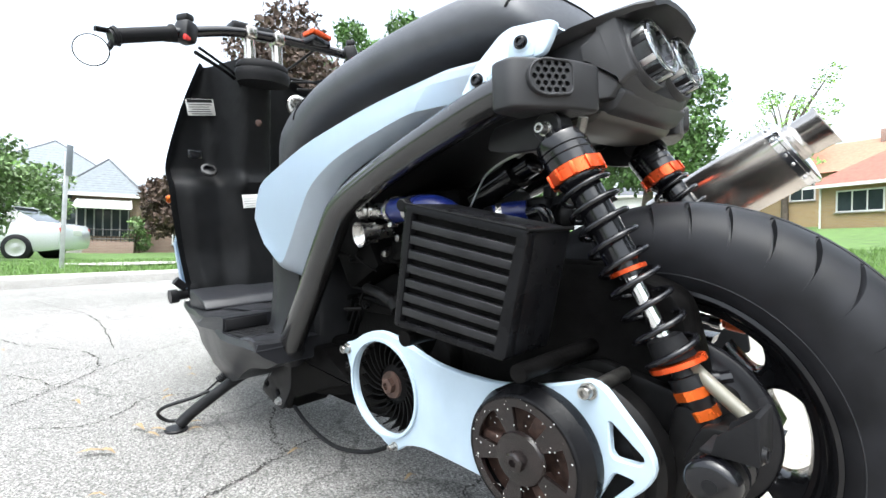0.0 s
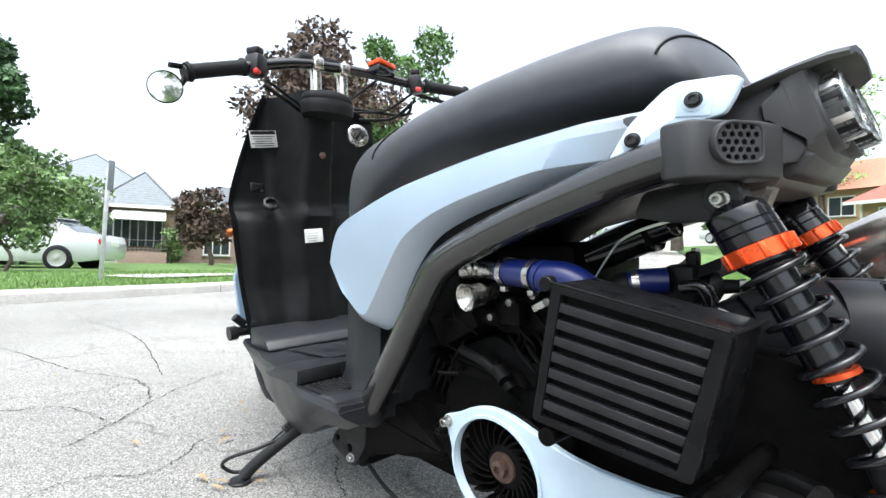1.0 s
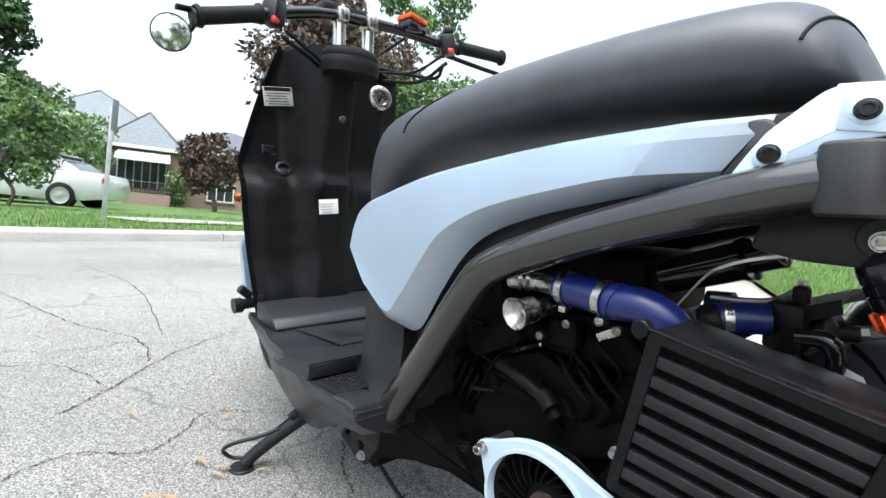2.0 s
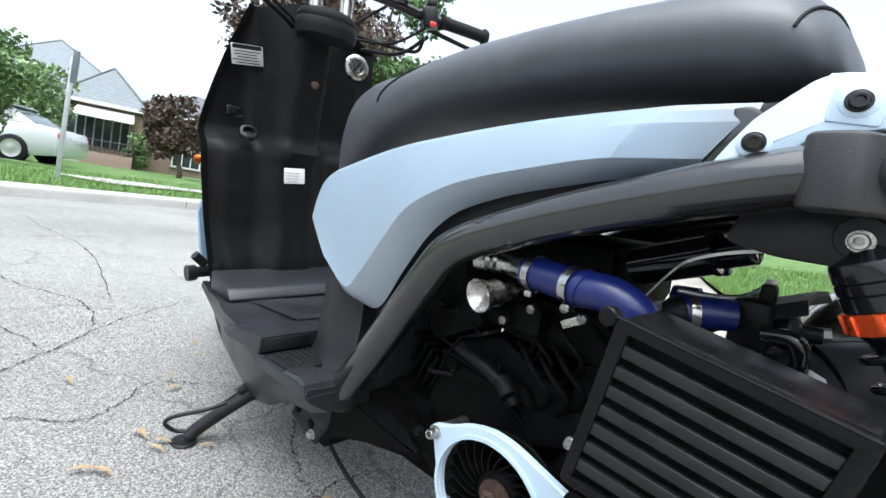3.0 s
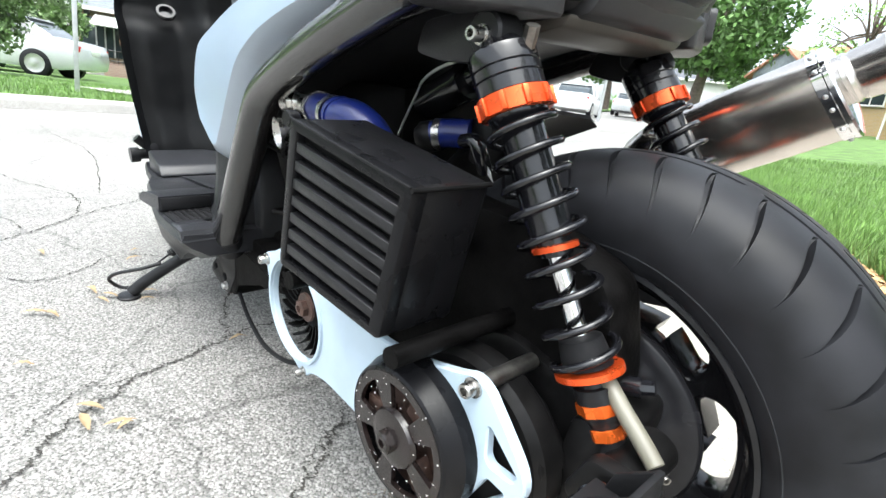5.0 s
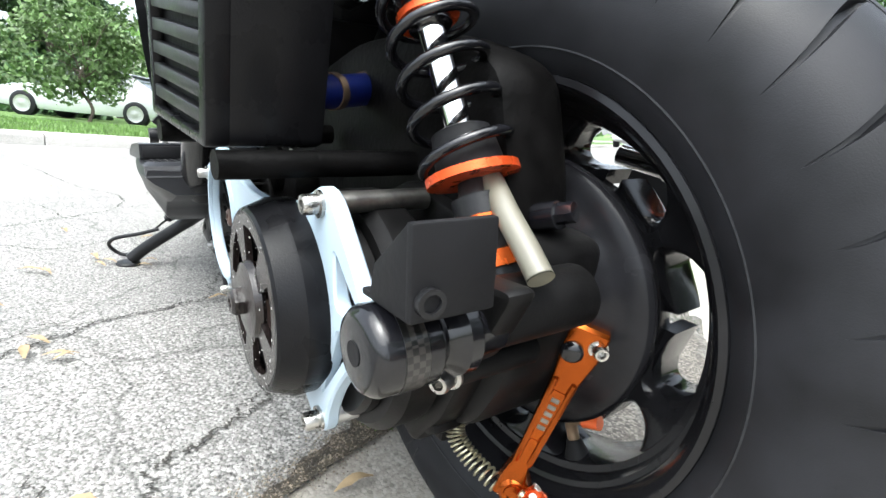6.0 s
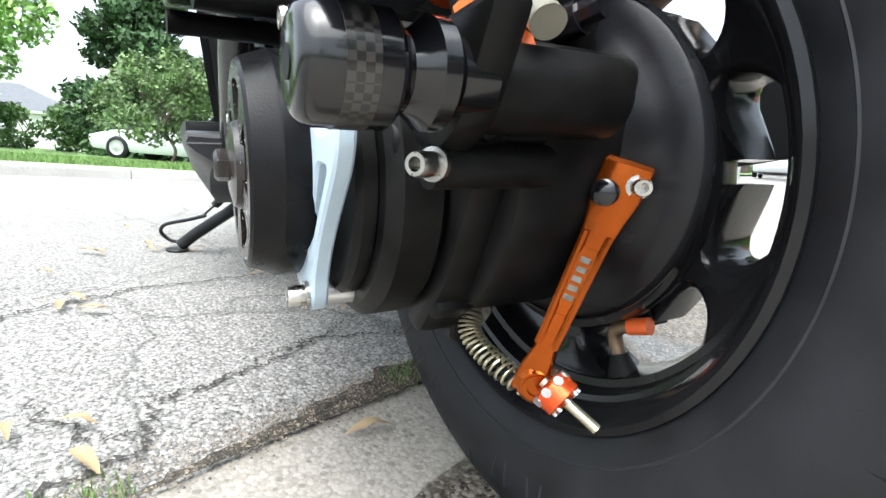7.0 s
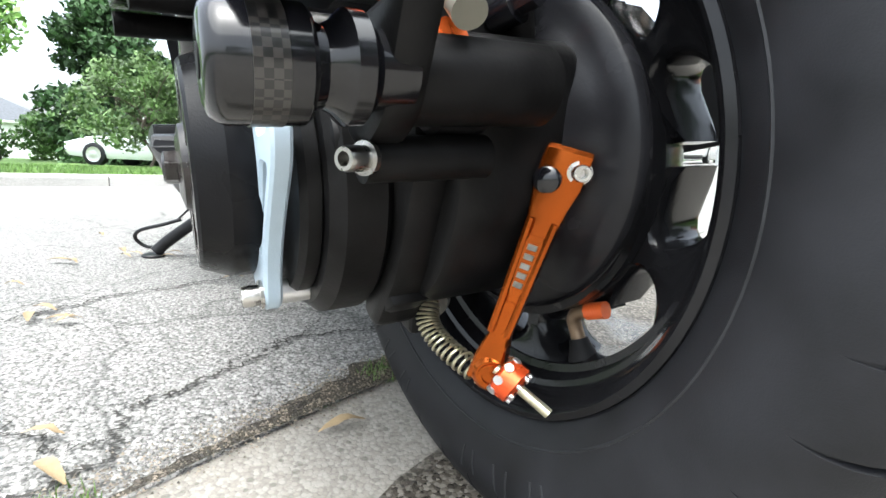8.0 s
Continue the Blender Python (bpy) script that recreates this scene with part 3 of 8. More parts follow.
# the joint between asphalt and concrete, filled with soil and moss, and the wet patch behind it
rng = random.Random(4)
verts, faces, drift = [], [], 0.0
for i in range(601):
    a = -1.2 + i * 0.005
    k = max(0.1, 0.4 + 0.5 * math.sin(a * 7) + 0.4 * math.sin(a * 17 + 1)) + 0.7 * math.exp(-((a + 0.02) / 0.14) ** 2)
    drift = 0.85 * drift + rng.uniform(-0.0016, 0.0016)
    w0, w1 = -k * 0.004 + 0.4 * drift, k * (0.022 + 0.004 * math.sin(a * 61) + 0.003 * math.sin(a * 143)) + drift + rng.uniform(-0.0008, 0.0008)
    for n in (w0, w1):
        q = street(a, EDGE + n)
        verts.append((q.x, q.y, height(q.x, q.y) + 0.0085))
    if i:
        faces.append((2 * i - 2, 2 * i - 1, 2 * i + 1, 2 * i))
mesh_thing("gutter_joint", verts, faces, SOIL, "soil-filled joint between asphalt and concrete", "joint", "structure")
# grit and clods strewn over the joint
v, f = [], []
for _ in range(7000):
    a = rng.gauss(0.0, 0.32)
    q = street(a, EDGE + 0.013 + rng.gauss(0, 0.013))
    r, z = rng.uniform(0.0005, 0.0018), height(q.x, q.y) + 0.0085
    k = len(v)
    v += [(q.x + r * rng.uniform(0.6, 1.2), q.y, z), (q.x - r * 0.5, q.y + r * rng.uniform(0.6, 1), z), (q.x - r * 0.6, q.y - r * 0.8, z), (q.x, q.y, z + r * rng.uniform(0.6, 1.1))]
    f += [(k, k + 1, k + 3), (k + 1, k + 2, k + 3), (k + 2, k, k + 3)]
mesh_thing("gutter_grit", v, f, GRIT, "dark wet grit and pebbles in the gutter joint", "grit", "stuff")
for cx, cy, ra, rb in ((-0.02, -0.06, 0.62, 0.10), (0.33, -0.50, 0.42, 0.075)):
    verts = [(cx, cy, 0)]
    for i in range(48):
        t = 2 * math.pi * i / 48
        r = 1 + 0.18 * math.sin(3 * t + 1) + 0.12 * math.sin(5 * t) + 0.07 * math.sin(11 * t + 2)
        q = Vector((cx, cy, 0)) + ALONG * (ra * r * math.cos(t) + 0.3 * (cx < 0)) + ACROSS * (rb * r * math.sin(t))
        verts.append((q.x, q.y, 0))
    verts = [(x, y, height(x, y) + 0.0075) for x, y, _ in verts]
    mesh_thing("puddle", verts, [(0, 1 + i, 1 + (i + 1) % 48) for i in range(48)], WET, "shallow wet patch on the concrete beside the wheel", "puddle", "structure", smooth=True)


# ---------- fallen leaves ----------
def fallen_leaf(x, y, turn, size, mat=DRYLEAF):
    rng = random.Random(int(x * 1000 + y * 77))
    n, verts, faces = 7, [], []
    for i in range(n):
        t = i / (n - 1)
        w = size * 0.14 * math.sin(math.pi * min(0.98, max(0.05, t))) ** 0.8
        z = 0.003 + 0.006 * math.sin(t * 3.0) * rng.uniform(0.5, 1.0)
        for s in (-1, 0, 1):
            verts.append((size * (t - 0.5), s * w * rng.uniform(0.8, 1.1), z + abs(s) * w * 0.35))
    for i in range(n - 1):
        for j in range(2):
            a = i * 3 + j
            faces.append((a, a + 3, a + 4, a + 1))
    ob = mesh_thing("fallen_leaf", verts, faces, mat, "dry yellow leaf lying on the ground", "leaf", smooth=True)
    ob["group"] = "fallen leaves"
    ob.matrix_basis = pose(x, y, height(x, y) + 0.003, 0, 0, turn)


for k, (x, y) in enumerate(((0.071, 0.113), (0.121, 0.312), (0.071, 0.297), (0.393, 0.359), (0.118, 0.35), (0.443, 0.385), (0.387, 0.35), (0.413, 0.392), (0.56, 0.168), (0.589, 0.453), (0.762, 0.42), (0.82, 0.264),
                            (0.858, 0.357), (0.821, 0.331), (1.10, 0.255), (1.32, 0.155), (0.364, 0.063), (0.777, 0.442), (0.80, 0.344), (0.78, 0.273), (1.13, 0.434), (1.226, 0.169), (1.036, 0.265), (2.0, 0.57))):
    fallen_leaf(x, y, (100, 70, 35, 80, 20, 50, 120, 10)[k % 8], 0.040 if k == 0 else (0.036, 0.028, 0.040, 0.032, 0.026)[k % 5])


# ---------- grass ----------
def blades(name, spots, h0, h1, w, mat, label, seed):
    g = np.random.default_rng(seed)
    p = np.array(spots)
    n = len(p)
    h = g.uniform(h0, h1, n)
    t = g.uniform(0, 2 * np.pi, n)
    lean = g.uniform(-0.5, 0.5, (n, 2)) * h[:, None]
    dx, dy = np.cos(t) * w, np.sin(t) * w
    v = np.empty((n, 3, 3))
    v[:, 0] = p - np.stack([dx, dy, 0 * dx], 1)
    v[:, 1] = p + np.stack([dx, dy, 0 * dx], 1)
    v[:, 2] = p + np.stack([lean[:, 0], lean[:, 1], h], 1)
    mesh_thing(name, v.reshape(-1, 3).tolist(), np.arange(3 * n).reshape(-1, 3).tolist(), mat, label, "grass", "stuff")


g = np.random.default_rng(3)
spots = []
for _ in range(52000):
    a, n = 1.85 + 9 * g.random() ** 1.6, -0.93 - 6.5 * g.random() ** 1.5
    q = street(a, n)
    spots.append((q.x, q.y, lawn_near(q.x, q.y)))
blades("grass", spots, 0.03, 0.11, 0.0045, BLADE, "long green grass blades on the near lawn", 1)
spots = []
for _ in range(46000):
    a, n = -16 + 34 * g.random(), FARKERB + 0.3 + 5 * g.random() ** 1.6
    q = street(a, n)
    spots.append((q.x, q.y, lawn_far(q.x, q.y)))
blades("grass", spots, 0.03, 0.075, 0.007, BLADE, "green grass blades on the lawn across the street", 2)
spots = []
for _ in range(6500):
    a, n = -1.0 + 2.4 * g.random(), EDGE + 0.012 + g.normal() * 0.010
    if math.sin(a * 19 + 1) + math.sin(a * 47) > 0.75:
        q = street(a, n)
        spots.append((q.x, q.y, height(q.x, q.y) + 0.006))
blades("weeds", spots, 0.003, 0.011, 0.0009, BLADE, "small weeds growing in the gutter joint", 5)
# dead leaves heaped at the edge of the near lawn
v, f = [], []
for _ in range(1500):
    a, n = 1.75 + 3.0 * g.random() ** 1.5, -0.9 + g.normal() * 0.16
    q = street(a, n)
    z = height(q.x, q.y) + 0.012 + 0.05 * g.random()
    t, s = g.uniform(0, 6.28), g.uniform(0.018, 0.035)
    c, d = math.cos(t) * s, math.sin(t) * s
    k = len(v)
    v += [(q.x - c, q.y - d, z), (q.x + d * 0.5, q.y - c * 0.5, z + g.uniform(-0.01, 0.02)), (q.x + c, q.y + d, z + g.uniform(-0.01, 0.02)), (q.x - d * 0.5, q.y + c * 0.5, z)]
    f.append((k, k + 1, k + 2, k + 3))
mesh_thing("leaf_litter", v, f, DEADLEAF, "brown and yellow dead leaves along the lawn's edge", "leaves", "stuff")


# ---------- scooter ----------
SCOOTER = pose(-0.0436, -0.0088, -0.0097, -4.03, 0.64, 3.25)
scooter = thing("scooter", SCOOTER, "customised black scooter with pale blue panels leaning on its side stand", "scooter")
HUB = Vector((0.0130, 0.0, 0.2470))
LEFT = Vector((0, 1, 0))


def bolt(parent, c, axis, r, h, mat=BOLTM, name="bolt", label=""):
    """A cap screw with a hexagonal socket, on a washer."""
    bm = BM()
    d = Vector(axis).normalized()
    c = Vector(c)
    revolve(bm, [(0, r * 1.35), (h * 0.18, r * 1.35), (h * 0.2, r), (h * 0.86, r), (h, r * 0.88), (h, r * 0.56), (h * 0.5, r * 0.5), (h * 0.5, 0.0)], c, d, 24)
    return part(name, bm, mat, parent, label)


# -- rear wheel
SIDE_PROFILE = []


def tyre_mesh():
    """A tyre of 130 mm section; its mesh columns follow the slanted grooves, which are pressed in."""
    R, PITCHES = 0.225, 38
    prof = spline([(0.047, 0.1395, 0), (0.052, 0.144, 0), (0.0600, 0.158, 0), (0.065, 0.180, 0), (0.0612, 0.200, 0), (0.0485, 0.2147, 0), (0.029, 0.2220, 0), (0.0, R, 0)], 10)
    half = [(q.x, q.y) for q in prof]
    SIDE_PROFILE.extend(half)
    s = [0.0]
    for (a, b), (c, d) in zip(half, half[1:]):
        s.append(s[-1] + math.hypot(c - a, d - b))
    total = s[-1]
    side = sorted(list(np.linspace(0, total - 0.0125, 34)) + [total - e for e in (0.0115, 0.0108, 0.0078, 0.0071, 0.004, 0.0)])
    ys, rs = np.interp(side, s, [q[0] for q in half]), np.interp(side, s, [q[1] for q in half])
    rows = [(y, r) for y, r in zip(ys, rs)] + [(-y, r) for y, r in zip(ys[-2::-1], rs[-2::-1])]
    pitch = 2 * math.pi / PITCHES
    inner, n_out = (-1.0, -0.72, 0.72, 1.0), 8
    verts, faces = [], []
    NC = PITCHES * (len(inner) + n_out)
    for p in range(PITCHES):
        for c in range(len(inner) + n_out):
            for y, r in rows:
                w = abs(y)
                u = min(1.0, max(0.0, (w - 0.013) / 0.0525))
                wide = 0.0004 + 0.0023 * max(0.0, math.sin(math.pi * min(1, u * 1.02))) ** 0.55
                if r < 0.192:
                    wide *= max(0.0, 1 - (0.192 - r) / 0.006)
                if c < len(inner):
                    off = inner[c] * wide / R
                else:
                    k = (c - len(inner) + 1) / (n_out + 1)
                    off = (wide + (pitch * R - 2 * wide) * k) / R
                shear = (0.03 * u + 0.07 * u * u) + (0.5 * pitch * min(1, max(0, (0.016 - y) / 0.032)))
                th = p * pitch + off + shear
                cut = 0.0
                if c in (1, 2) and 0.0 < u < 1.0 and r > 0.187:
                    cut = 0.0058 * min(1, 6 * u, 4 * (1 - u))
                arc = (th / (3 * pitch) + (0.0 if y > 0 else 0.5)) % 1.0
                if 0.0072 < w < 0.0112 and arc < 0.84:
                    cut = max(cut, 0.0052)
                a = math.atan2(y * 0.6, r - 0.12)
                rr, yy = r - cut * math.cos(a), y - cut * math.sin(a)
                verts.append((rr * math.cos(th), yy, rr * math.sin(th)))
    NV = len(rows)
    for i in range(NC):
        for k in range(NV - 1):
            a, b = i * NV + k, ((i + 1) % NC) * NV + k
            faces.append((a, b, b + 1, a + 1))
    return verts, faces


wheel_turn = pose(HUB.x, HUB.y, HUB.z, 0, 0, 3.0)
bm = BM()
revolve(bm, [(0.030, 0.0), (0.030, 0.0840), (0.0285, 0.0890), (0.022, 0.0895), (0.0205, 0.0883), (0.019, 0.0895), (0.010, 0.0895), (0.002, 0.088), (-0.006, 0.085), (-0.022, 0.076), (-0.034, 0.05), (-0.05, 0.045), (-0.05, 0.0)], (0, 0, 0), LEFT, 64)
rear_wheel = part("rear_wheel", bm, DRUM, scooter, "black rear wheel hub")
rear_wheel.matrix_basis = wheel_turn
v, f = tyre_mesh()
tyre = mesh_thing("tyre", v, f, RUBBER, "wide black tyre with slanted tread grooves", smooth=True, parent=rear_wheel)
for e in tyre.data.polygons:
    e.use_smooth = True
tyre.data.set_sharp_from_angle(angle=radians(38))
tagged(tyre, "wide black tyre with slanted tread grooves")
bm = BM()
revolve(bm, [(0.046, 0.1335), (0.050, 0.1350), (0.0535, 0.1390), (0.0525, 0.1425), (0.048, 0.144), (0.030, 0.140), (0.0, 0.129), (-0.03, 0.140), (-0.048, 0.144), (-0.052, 0.144), (-0.052, 0.136), (-0.044, 0.134), (-0.036, 0.125),
             (-0.014, 0.1170), (0.012, 0.1170), (0.022, 0.1200), (0.0235, 0.1240), (0.033, 0.1265), (0.0345, 0.1295), (0.043, 0.1310)], (0, 0, 0), LEFT, 96, closed=True)
part("rim", bm, WHEELBLACK, rear_wheel, "gloss black cast wheel rim", sharp=30)
for k in range(6):
    a = math.pi * k / 3 + radians(27)
    ca, sa = math.cos(a), math.sin(a)
    bm = BM()
    rings = []
    # oval openings between the spokes leave each one waisted, with wide roots
    for j in range(15):
        r = 0.076 + 0.045 * j / 14
        e = (r - 0.1020) / 0.0160
        w = r - 2 * 0.0405 * math.sqrt(max(0.0, 1 - abs(e) ** 2.6))
        y0, y1 = -0.024 + 0.006 * j / 14, 0.011 + 0.010 * (j / 14) ** 0.8
        c, t = Vector((ca * r, 0, sa * r)), Vector((-sa, 0, ca))
        rings.append([c + t * (w * u) + LEFT * yy for u, yy in ((-0.5, y0 + 0.004), (-0.4, y0), (0.4, y0), (0.5, y0 + 0.004), (0.5, y1 - 0.007), (0.42, y1 - 0.003), (0.25, y1), (-0.25, y1), (-0.42, y1 - 0.003), (-0.5, y1 - 0.007))])
    loft(bm, rings)
    part("spoke", bm, WHEELBLACK, rear_wheel)
# raised strokes on the sidewall, worn past reading, and a fine ring
def sidewall(r):
    return float(np.interp(r, [q[1] for q in SIDE_PROFILE], [q[0] for q in SIDE_PROFILE]))


for a0, n, r0, h, step in ((-112, 9, 0.180, 0.016, 3.4), (-64, 9, 0.181, 0.014, 3.2)):
    for k in range(n):
        if k % 3 == 2:
            continue
        bm = BM()
        pts = []
        for e in (-0.5, -0.25, 0, 0.25, 0.5):
            rr, aa = r0 + h * e, radians(a0 + step * k + 1.1 * e * (k % 2))
            pts.append(Vector((rr * math.cos(aa), sidewall(rr) - 0.0006, rr * math.sin(aa))))
        tube(bm, pts, 0.0012, 6)
        part("raised_bar", bm, SIDEWALL, tyre)
for rr in (0.156,):
    bm = BM()
    tube(bm, [Vector((rr * math.cos(2 * math.pi * k / 120), sidewall(rr) - 0.0004, rr * math.sin(2 * math.pi * k / 120))) for k in range(120)], 0.0009, 6, closed=True)
    part("sidewall_ring", bm, SIDEWALL, tyre)
bm = BM()
va = math.radians(-112)
up_in = Vector((-math.cos(va), 0, -math.sin(va)))
root = -up_in * 0.119 + LEFT * 0.013
stem = [root, root + up_in * 0.010, root + up_in * 0.018, root + up_in * 0.025 + Vector((-0.002, 0.001, 0)), root + up_in * 0.029 + Vector((-0.008, 0.001, 0.001)), root + up_in * 0.030 + Vector((-0.015, 0.0, 0.002))]
cap_way = (stem[-1] - stem[-2]).normalized()
tube(bm, spline(stem[1:], 5), 0.0042, 12)
part("valve_stem", bm, BRASS, rear_wheel, "bent brass tyre valve")
bm = BM()
tube(bm, spline([stem[0], stem[0].lerp(stem[1], 0.6), stem[1] + up_in * 0.002], 3), [0.0088, 0.0084, 0.0078, 0.0070, 0.0063, 0.0058, 0.0055], 14)
part("valve_boot", bm, SOFTRUB, rear_wheel, "black rubber valve boot")
bm = BM()
tube(bm, [stem[-1] - cap_way * 0.002, stem[-1] + cap_way * 0.010], 0.0050, 10)
part("valve_cap", bm, ORANGEP, rear_wheel, "orange valve cap")

# -- drum cover, gearbox and belt drive
bm = BM()
DRUM_C = (0.0030, 0, 0.2510)
revolve(bm, [(0.030, 0.088), (0.0335, 0.0930), (0.040, 0.0930), (0.0425, 0.0905), (0.044, 0.083), (0.047, 0.076), (0.053, 0.068), (0.056, 0.060), (0.064, 0.055), (0.066, 0.0)], DRUM_C, LEFT, 72)
revolve(bm, [(0.036, 0.0940), (0.039, 0.0943), (0.041, 0.0930), (0.036, 0.0920)], DRUM_C, LEFT, 72, closed=True)
drum_cover = part("drum_cover", bm, DRUM, scooter, "satin black brake drum housing")
bm = BM()
prism(bm, rounded([(-0.062, 0.30), (-0.035, 0.305), (0.05, 0.325), (0.10, 0.30), (0.11, 0.22), (0.06, 0.175), (0.0, 0.165), (-0.035, 0.185), (-0.058, 0.225)], 0.015), 0.045, 0.108, 0.006)
prism(bm, rounded([(-0.058, 0.302), (-0.030, 0.300), (-0.022, 0.25), (0.004, 0.195), (0.022, 0.162), (0.004, 0.154), (-0.026, 0.190), (-0.050, 0.24)], 0.008), 0.100, 0.124, 0.004)
tube(bm, [(-0.072, 0.080, 0.277), (-0.072, 0.142, 0.277)], 0.0165, 28)
box(bm, (-0.004, 0.112, 0.178), (0.024, 0.022, 0.022), 0.004, Euler((0, 0.5, 0)).to_matrix())
gearbox = part("gearbox", bm, CAST, scooter, "dark cast gearbox behind the belt drive")
bm = BM()
prism(bm, rounded([(-0.026, 0.395), (-0.040, 0.33), (-0.045, 0.27), (0.0, 0.17), (0.06, 0.16), (0.27, 0.18), (0.27, 0.40), (0.14, 0.425), (0.04, 0.42)], 0.02), 0.052, 0.098, 0.008)
part("swing_case", bm, GRIME, scooter, "dark swing arm casing beside the wheel")
bm = BM()
disc(bm, (0.045, 0.122, 0.240), LEFT, 0.079, 0.030, 56, 0.006)
disc(bm, (0.045, 0.150, 0.240), LEFT, 0.066, 0.012, 56, 0.003)
prism(bm, rounded([(-0.034, 0.26), (-0.01, 0.19), (0.02, 0.166), (0.045, 0.168), (0.045, 0.25), (0.0, 0.30)], 0.012), 0.118, 0.150, 0.004)
part("belt_case", bm, CAST, scooter, "matt black belt drive backing case")
bm = BM()
tube(bm, [(-0.064, 0.10, 0.249), (-0.064, 0.150, 0.249)], 0.009, 20)
part("boss", bm, CAST, gearbox)
bolt(gearbox, (-0.070, 0.150, 0.2495), (-0.45, 0.9, 0), 0.0047, 0.011, BOLTM, "screw", "polished cap screw")
bm = BM()
tube(bm, [(-0.05, 0.075, 0.315), (-0.060, 0.071, 0.318)], 0.006, 8)
tube(bm, [(-0.040, 0.078, 0.312), (-0.052, 0.074, 0.315)], 0.008, 16)
part("filler_cap", bm, GLOSS, gearbox, "gloss black oil filler plug")

PLATE = [(0.3769, 0.304), (0.3808, 0.296), (0.374, 0.287), (0.3673, 0.262), (0.3576, 0.227), (0.3354, 0.199), (0.3036, 0.184), (0.2862, 0.176), (0.2747, 0.177), (0.2592, 0.19), (0.2283, 0.197), (0.1704, 0.195), (0.1222, 0.1919),
         (0.0836, 0.1906), (0.0546, 0.1832), (0.0382, 0.171), (0.0257, 0.1684), (0.017, 0.1745), (0.0141, 0.1884), (0.0035, 0.2075), (-0.0148, 0.2293), (-0.0312, 0.2467), (-0.037, 0.2615), (-0.0332, 0.2763), (-0.0206, 0.2928), (-0.0071, 0.3085),
         (0.0035, 0.3215), (0.017, 0.3267), (0.0305, 0.3206), (0.0546, 0.3128), (0.0836, 0.3056), (0.1222, 0.3008), (0.1704, 0.302), (0.2032, 0.306), (0.238, 0.317), (0.2718, 0.3285), (0.3007, 0.332), (0.3297, 0.325), (0.3548, 0.311)]
bm = BM()
tri_a = rounded([(0.0006, 0.2945), (-0.0284, 0.2684), (-0.0245, 0.2624), (-0.0042, 0.2615), (-0.0004, 0.2667)], 0.005, 3)
tri_b = rounded([(-0.0206, 0.2476), (-0.0033, 0.2493), (0.016, 0.2119), (0.0218, 0.1988), (0.0102, 0.2119)], 0.004, 3)
prism(bm, rounded(PLATE, 0.012, 2), 0.166, 0.1745, 0.0014, (circle(0.2978, 0.256, 0.0615, 44), tri_a, tri_b), seg=1)
plate = part("side_plate", bm, PLATEM, scooter, "pale blue plate over the belt drive")
bm = BM()
revolve(bm, [(0.1745, 0.0615), (0.1775, 0.0618), (0.1775, 0.0655), (0.1745, 0.0658)], (0.2978, 0, 0.256), LEFT, 56, closed=True)
part("fan_ring", bm, PLATEM, plate, "raised pale ring round the fan opening")
for c, r in (((0.3712, 0.1745, 0.2965), 0.0056), ((0.017, 0.1745, 0.3159), 0.0058), ((0.0257, 0.1745, 0.1784), 0.0058), ((0.2785, 0.1745, 0.183), 0.0042)):
    bolt(plate, c, LEFT, r, 0.010, BOLTM, "bolt", "polished hexagon bolt")
for c, y in (((0.017, 0.3159), 0.112), ((0.0257, 0.1784), 0.090), ((0.3712, 0.2965), 0.13)):
    bm = BM()
    tube(bm, [(c[0], y, c[1]), (c[0], 0.166, c[1])], 0.0066, 18)
    part("standoff", bm, ALLOY if c[1] < 0.25 else BAYBOLT, plate, "turned aluminium standoff")

# fan: hub, blades and a rusty nut
FAN = Vector((0.2978, 0.149, 0.256))
bm = BM()
disc(bm, FAN + LEFT * -0.012, LEFT, 0.061, 0.004, 48, 0.001)
revolve(bm, [(-0.008, 0.032), (0.004, 0.030), (0.010, 0.022), (0.012, 0.012), (0.012, 0.0)], FAN, LEFT, 32)
fan = part("cooling_fan", bm, GRIME, scooter, "grimy dark cooling fan in the belt drive")
for k in range(24):
    bm = BM()
    rings = []
    for j in range(5):
        t = j / 4
        a = 2 * math.pi * k / 24 + 0.55 * t
        r = 0.026 + 0.034 * t
        d = Vector((math.cos(a), 0, math.sin(a)))
        s = Vector((-math.sin(a), 0, math.cos(a)))
        c = FAN + d * r
        h = 0.010 + 0.005 * t
        rings.append([c - s * 0.0012 - LEFT * 0.008, c + s * 0.0012 - LEFT * 0.008, c + s * 0.0012 + LEFT * h, c - s * 0.0012 + LEFT * h])
    loft(bm, rings)
    part("fan_blade", bm, GRIME, fan)
bm = BM()
revolve(bm, [(0.012, 0.0105), (0.020, 0.0105), (0.0215, 0.008), (0.0215, 0.005), (0.018, 0.005), (0.018, 0.0)], FAN, LEFT, 6)
revolve(bm, [(0.010, 0.0185), (0.0135, 0.0175), (0.0135, 0.0)], FAN, LEFT, 28)
part("fan_nut", bm, RUST, fan, "rusty hexagon nut")

